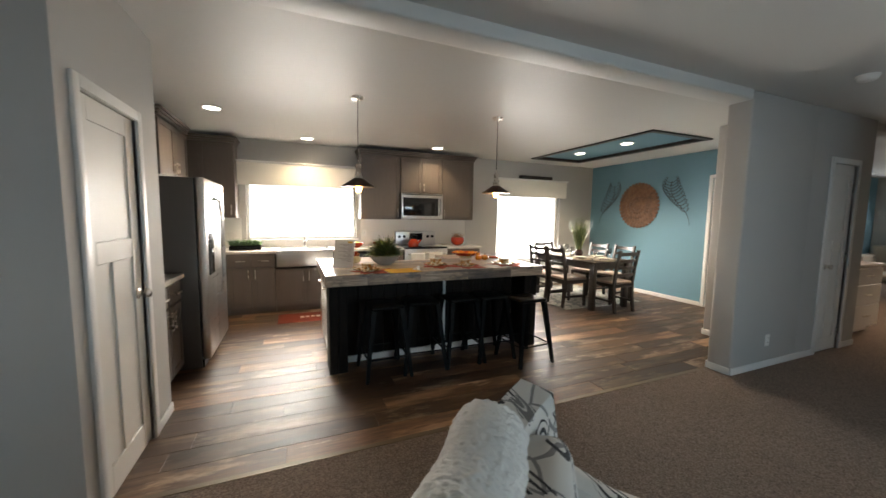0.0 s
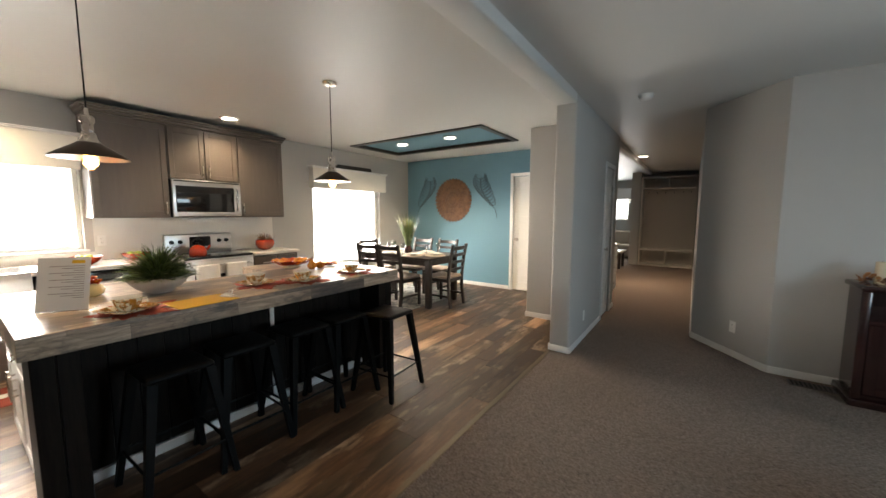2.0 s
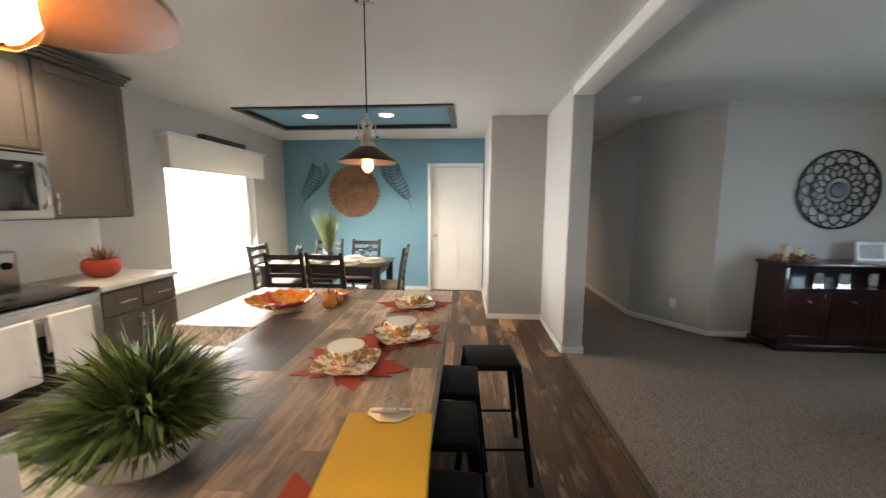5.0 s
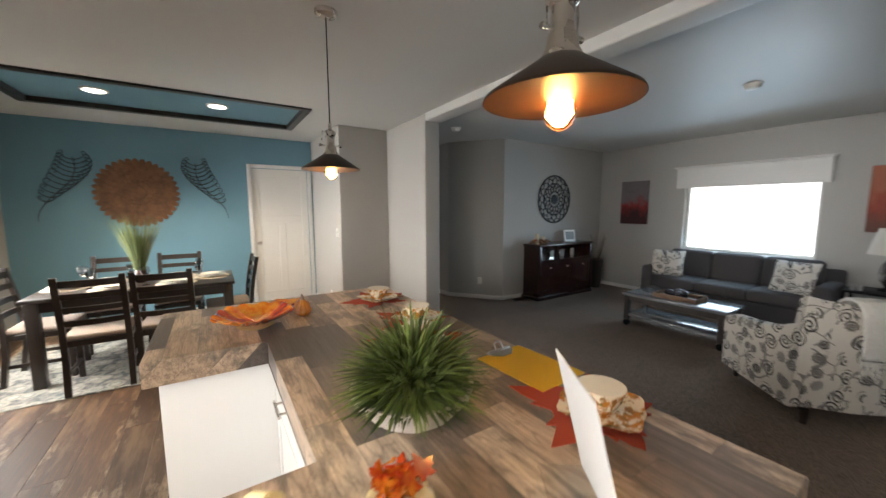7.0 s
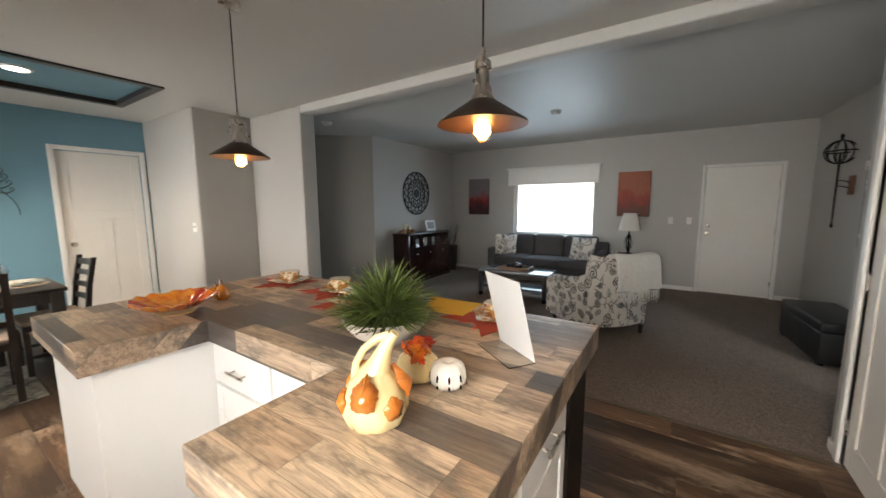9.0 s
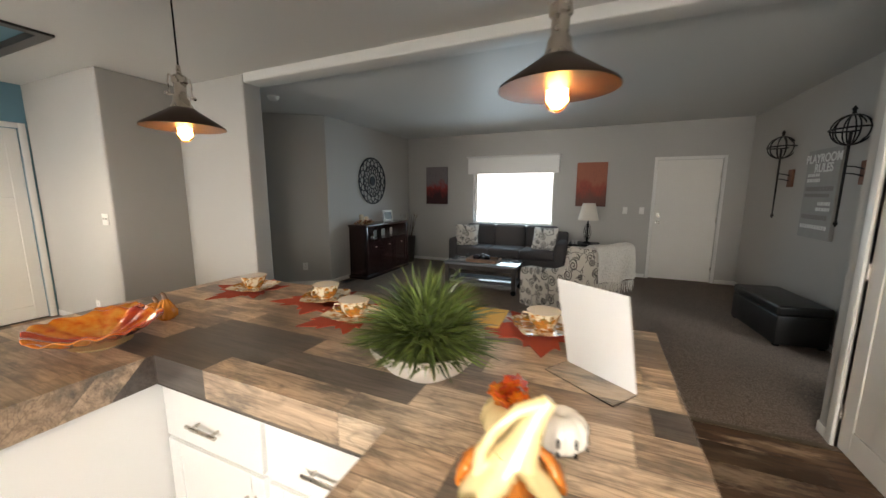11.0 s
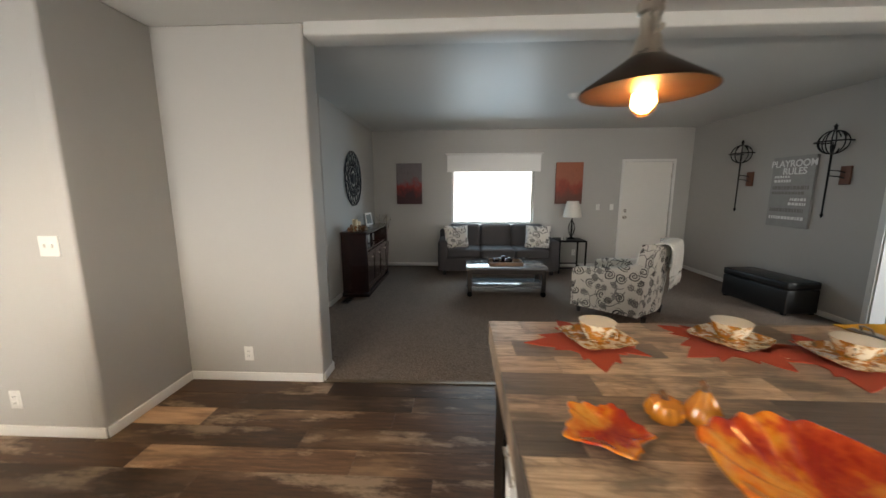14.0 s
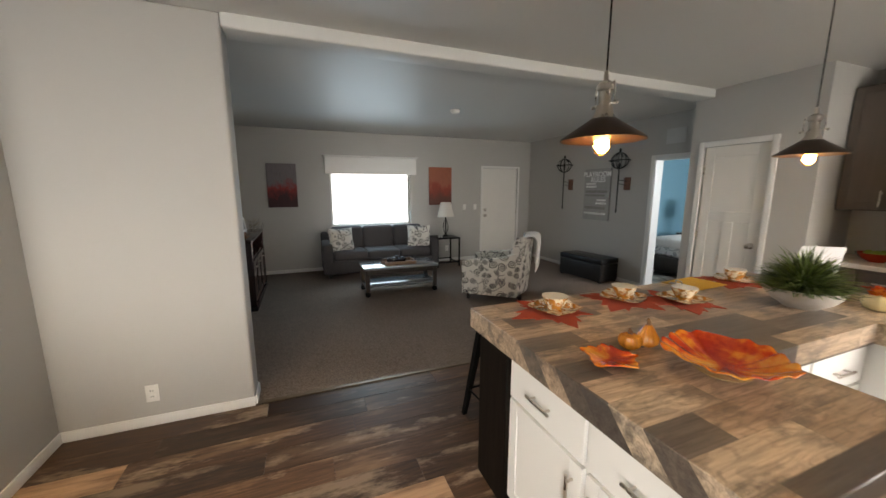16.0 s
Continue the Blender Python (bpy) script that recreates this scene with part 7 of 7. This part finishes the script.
def leaf_dish(m, scale, bowl, cut, label, seed):
    """A glazed dish with a ruffled maple-leaf rim."""
    d = thing("leaf_dish", m, label, "dish", "leaf dishes")
    out = [(x * (1 - cut + cut * math.hypot(x, y)) / max(math.hypot(x, y), 0.01), y * (1 - cut + cut * math.hypot(x, y)) / max(math.hypot(x, y), 0.01)) for x, y in maple(1.0, seed)]
    n = len(out)
    b = bmesh.new()
    rings = []
    for u, z in ((0.02, 0.004), (0.35, 0.005), (0.6, 0.013), (0.82, 0.030), (0.95, 0.046), (1.0, 0.047)):
        ring = []
        for k, (x, y) in enumerate(out):
            r = math.hypot(x, y)
            q = (u * (0.60 * (1 - u) + (0.05 + 0.98 * r) * u)) * scale / max(r, 1e-3)
            ruff = 0.009 * u * math.sin(k * 2.1)
            ring.append(b.verts.new((x * q, y * q, (z + ruff * u) * bowl)))
        rings.append(ring)
    for r0, r1 in zip(rings, rings[1:]):
        for k in range(n):
            b.faces.new((r0[k], r0[(k + 1) % n], r1[(k + 1) % n], r1[k]))
    b.faces.new(rings[0][::-1])
    o = part("dish", b, ORG, d, smooth=70)
    sm = o.modifiers.new("thick", "SOLIDIFY")
    sm.thickness, sm.offset = 0.006, 1
    sm = o.modifiers.new("soft", "SUBSURF")
    sm.levels = sm.render_levels = 1
    return d


leaf_dish(pose(2.725, 4.50, IT + 0.008, 0, 0, 35), 0.195, 1.3, 0.28, "large glossy orange leaf-shaped serving bowl", 21)
bb_ = bmesh.new()
lathe(bb_, [(0.0, 0.0), (0.075, 0.0), (0.08, 0.004), (0.085, 0.0075), (0.0, 0.0075)], 32)
part("foot_ring", bb_, YGL, [o for o in scene.objects if o.name.startswith("leaf_dish")][0]).location = (0, 0, -0.008)
leaf_dish(pose(3.015, 4.31, IT + 0.002, 0, 0, 20), 0.118, 0.42, 0.78, "small glossy orange leaf-shaped dish", 23)

# gourd pitcher, lidded pumpkin, white pumpkin
d = thing("gourd_pitcher", pose(1.275, 4.625, IT, 0, 0, 205), "pale yellow gourd-shaped ceramic pitcher with orange glazed leaves and looped neck", "pitcher")
b = bmesh.new()
lathe(b, [(0.0, 0.002), (0.04, 0.0), (0.066, 0.018), (0.078, 0.05), (0.074, 0.085), (0.055, 0.115), (0.036, 0.135), (0.026, 0.15), (0.0, 0.15)], 48, wob=gourd_wob(9, 0.06))
part("body", b, YGL, d)
part("loop_handle", one(tube, [(-0.046, 0, 0.115), (-0.044, 0, 0.15), (-0.024, 0, 0.185), (0.008, 0, 0.212), (0.04, 0, 0.222)], [0.012, 0.009, 0.009, 0.010, 0.011], 10), YGL, d)
part("neck", one(tube, [(0.002, 0, 0.125), (0.014, 0, 0.155), (0.026, 0, 0.185), (0.038, 0, 0.21), (0.052, 0, 0.228)], [0.040, 0.027, 0.019, 0.015, 0.011], 12), YGL, d)
for k, (a, z, t) in enumerate(((0.3, 0.105, 0.044), (1.2, 0.085, 0.034), (2.5, 0.10, 0.046), (3.7, 0.075, 0.032), (4.7, 0.105, 0.042), (5.6, 0.07, 0.030))):
    b = bmesh.new()
    pts = [(x * (0.55 * t / max(math.hypot(x, y), 1e-4) + 0.45), y * (0.55 * t / max(math.hypot(x, y), 1e-4) + 0.45)) for x, y in maple(t, 40 + k)]
    vs = []
    for x, y in pts:
        aa = a + y / 0.08
        zz = z + x
        rr = 0.082 if zz < 0.09 else 0.082 - (zz - 0.09) * 0.62
        vs.append(b.verts.new((rr * math.cos(aa), rr * math.sin(aa), zz)))
    cc = b.verts.new((0.09 * math.cos(a), 0.09 * math.sin(a), z))
    for i in range(len(vs)):
        b.faces.new((cc, vs[i], vs[(i + 1) % len(vs)]))
    o = part("glazed_leaf", b, RUSTG, d)
    sm = o.modifiers.new("thick", "SOLIDIFY")
    sm.thickness = 0.009
d = thing("pumpkin_jar", pose(1.325, 4.395, IT), "yellow ceramic pumpkin jar topped with orange glazed leaves", "jar")
b = bmesh.new()
lathe(b, [(0.0, 0.002), (0.035, 0.0), (0.058, 0.015), (0.066, 0.04), (0.058, 0.065), (0.04, 0.078), (0.0, 0.08)], 48, wob=gourd_wob(11, 0.08))
part("body", b, YGL, d)
rng = random.Random(2)
for k in range(18):
    b = bmesh.new()
    a, r = rng.uniform(0, 6.28), rng.uniform(0.0, 0.045)
    slab(b, maple(rng.uniform(0.026, 0.034), 60 + k), 0.0, 0.006, pose(r * math.cos(a), r * math.sin(a), 0.085 + rng.uniform(0, 0.025), rng.uniform(-55, 55), rng.uniform(-55, 55), rng.uniform(0, 360)))
    part("glazed_leaf", b, ORG, d)
d = thing("white_pumpkin", pose(1.225, 4.385, IT), "small white ceramic pumpkin with pierced slots", "decoration")
b = bmesh.new()
lathe(b, [(0.0, 0.004), (0.022, 0.0), (0.038, 0.006), (0.049, 0.020), (0.053, 0.038), (0.050, 0.055), (0.041, 0.069), (0.027, 0.077), (0.014, 0.076), (0.006, 0.071), (0.0, 0.07)], 120, wob=gourd_wob(10, 0.07))
part("body", b, WHG, d)
for k in range(10):
    a = 2 * math.pi * (k + 0.5) / 10
    b = bmesh.new()
    for z, t in ((0.044, 0.011), (0.020, 0.006)):
        m = pose(0, 0, 0, 0, 0, math.degrees(a)) @ pose(0.0538, 0, z, 0, 82, 0)
        slab(b, [(t * math.cos(q), 0.0035 * math.sin(q)) for q in [2 * math.pi * j / 10 for j in range(10)]], 0.0, 0.0012, m)
    part("pierced_slot", b, BLACKM, d)

# ---- kitchen counter things ----
REDG = mat("red_glazed_bowl", (0.36, 0.035, 0.012), 0.16, vary=0.15, vscale=10, coat=0.4)
GRNF = mat("green_fruit", (0.30, 0.36, 0.05), 0.4, vary=0.3, vscale=20)
for x, y in ((1.64, 6.32), (2.04, 6.36), (-0.45, 3.80)):
    d = thing("red_bowl", pose(x, y, 0.908), "red glazed bowl with fruit on the kitchen worktop", "bowl", "red bowls")
    b = bmesh.new()
    lathe(b, [(0.0, 0.0), (0.05, 0.0), (0.055, 0.006), (0.10, 0.03), (0.13, 0.075), (0.125, 0.077), (0.09, 0.035), (0.0, 0.018)], 36)
    part("bowl", b, REDG, d)
    for k, (fx, fy) in enumerate(((0.02, 0.0), (-0.045, 0.02), (0.0, -0.05))):
        b = bmesh.new()
        bmesh.ops.create_icosphere(b, subdivisions=2, radius=0.036)
        b.transform(Matrix.Translation((fx, fy, 0.062)))
        part("fruit", b, GRNF, d)
d = thing("tea_kettle", pose(2.58, 6.22, 0.9155), "red enamel kettle with black handle on the cooktop", "kettle")
b = bmesh.new()
lathe(b, [(0.0, 0.0), (0.085, 0.0), (0.095, 0.02), (0.09, 0.07), (0.06, 0.11), (0.03, 0.125), (0.0, 0.128)], 32)
part("body", b, REDG, d)
part("spout", one(tube, [(0.08, 0, 0.05), (0.12, 0, 0.09), (0.135, 0, 0.115)], [0.02, 0.014, 0.011], 10), REDG, d)
part("handle", one(tube, [(-0.07, 0, 0.09), (-0.06, 0, 0.17), (0, 0, 0.20), (0.06, 0, 0.17), (0.07, 0, 0.09)], 0.009, 8), BLACKM, d)
part("lid_knob", one(cyl, (0, 0, 0.126), (0, 0, 0.15), 0.012, 0.016, 12), BLACKM, d)
d = thing("gift_bowl", pose(3.46, 6.34, 0.908), "round red bowl with dried stems wrapped in cellophane", "bowl")
b = bmesh.new()
lathe(b, [(0.0, 0.0), (0.06, 0.0), (0.10, 0.03), (0.125, 0.08), (0.12, 0.13), (0.105, 0.145), (0.10, 0.14), (0.0, 0.11)], 32)
part("bowl", b, REDG, d)
b = bmesh.new()
blade_tuft(b, 60, 0.07, 0.15, 0.7, 0.014, random.Random(4), 0.3)
b.transform(Matrix.Translation((0, 0, 0.10)))
part("dried_stems", b, FALL, d)
d = thing("succulent_tray", pose(0.06, 6.28, 0.908), "dark trough of leafy succulents by the kitchen window", "plant")
part("trough", one(rbox, -0.20, 0.20, -0.06, 0.06, 0.0, 0.06, 0.008, 2), BLACKM, d)
b = bmesh.new()
for k in range(7):
    q = bmesh.new()
    blade_tuft(q, 70, 0.02, 0.11, 1.2, 0.022, random.Random(30 + k), 0.5, 3)
    merge(b, q, Matrix.Translation((-0.17 + 0.057 * k, random.Random(k).uniform(-0.03, 0.03), 0.055)))
part("leaves", b, leaf_mat("succulent_leaf", (0.03, 0.07, 0.03), (0.12, 0.20, 0.08)), d)
RUNR = mat("red_brown_mat", (0.22, 0.035, 0.018), 0.9, vary=0.2, vscale=8, bump=0.4, bscale=200)
d = thing("kitchen_mat", pose(0.87, 5.66, 0.0005, 0, 0, 0), "rust-red printed kitchen mat in front of the sink", "mat")
part("mat", one(rbox, -0.38, 0.38, -0.22, 0.22, 0.0, 0.008, 0.003, 1), RUNR, d)
for k in range(6):
    part("text_bar", one(box, -0.10 + 0.07 * k, -0.05 + 0.07 * k, -0.04 + 0.01 * (k % 3), 0.05, 0.0081, 0.0086), LETW, d, smooth=None)

# ---- vinyl planks, laid along x with staggered ends ----
PW, PL = 0.178, 1.22
plank_data = {}
rng = random.Random(77)
rows = int(math.ceil((6.66 - 2.565) / PW))
for r in range(rows):
    y0 = 2.566 + r * PW
    y1 = min(y0 + PW, 6.658)
    x = -0.81 - rng.uniform(0, PL)
    while x < 6.925:
        xa, xb = max(x, -0.815), min(x + PL, 6.926)
        x += PL
        if xb - xa < 0.03:
            continue
        key = (round(xb - xa, 3), round(y1 - y0, 3))
        if key not in plank_data:
            b = bmesh.new()
            lw, lh = xb - xa, y1 - y0
            box(b, 0.0006, lw - 0.0006, 0.0006, lh - 0.0006, -0.0055, -0.0008)
            g = [v for v in b.verts if v.co.z > -0.002]
            top = [b.verts.new((v.co.x + (0.0015 if v.co.x < lw / 2 else -0.0015), v.co.y + (0.0015 if v.co.y < lh / 2 else -0.0015), 0.0)) for v in g]
            f = [fc for fc in b.faces if all(v in g for v in fc.verts)][0]
            order = list(f.verts)
            b.faces.remove(f)
            idx = {v: top[i] for i, v in enumerate(g)}
            for i in range(4):
                b.faces.new((order[i], order[(i + 1) % 4], idx[order[(i + 1) % 4]], idx[order[i]]))
            b.faces.new([idx[v] for v in order])
            plank_data[key] = mesh_of("plank", b, PLANKF)
        o = new("plank", plank_data[key])
        o.location = (xa, y0, 0)
        o.parent = FLOOR
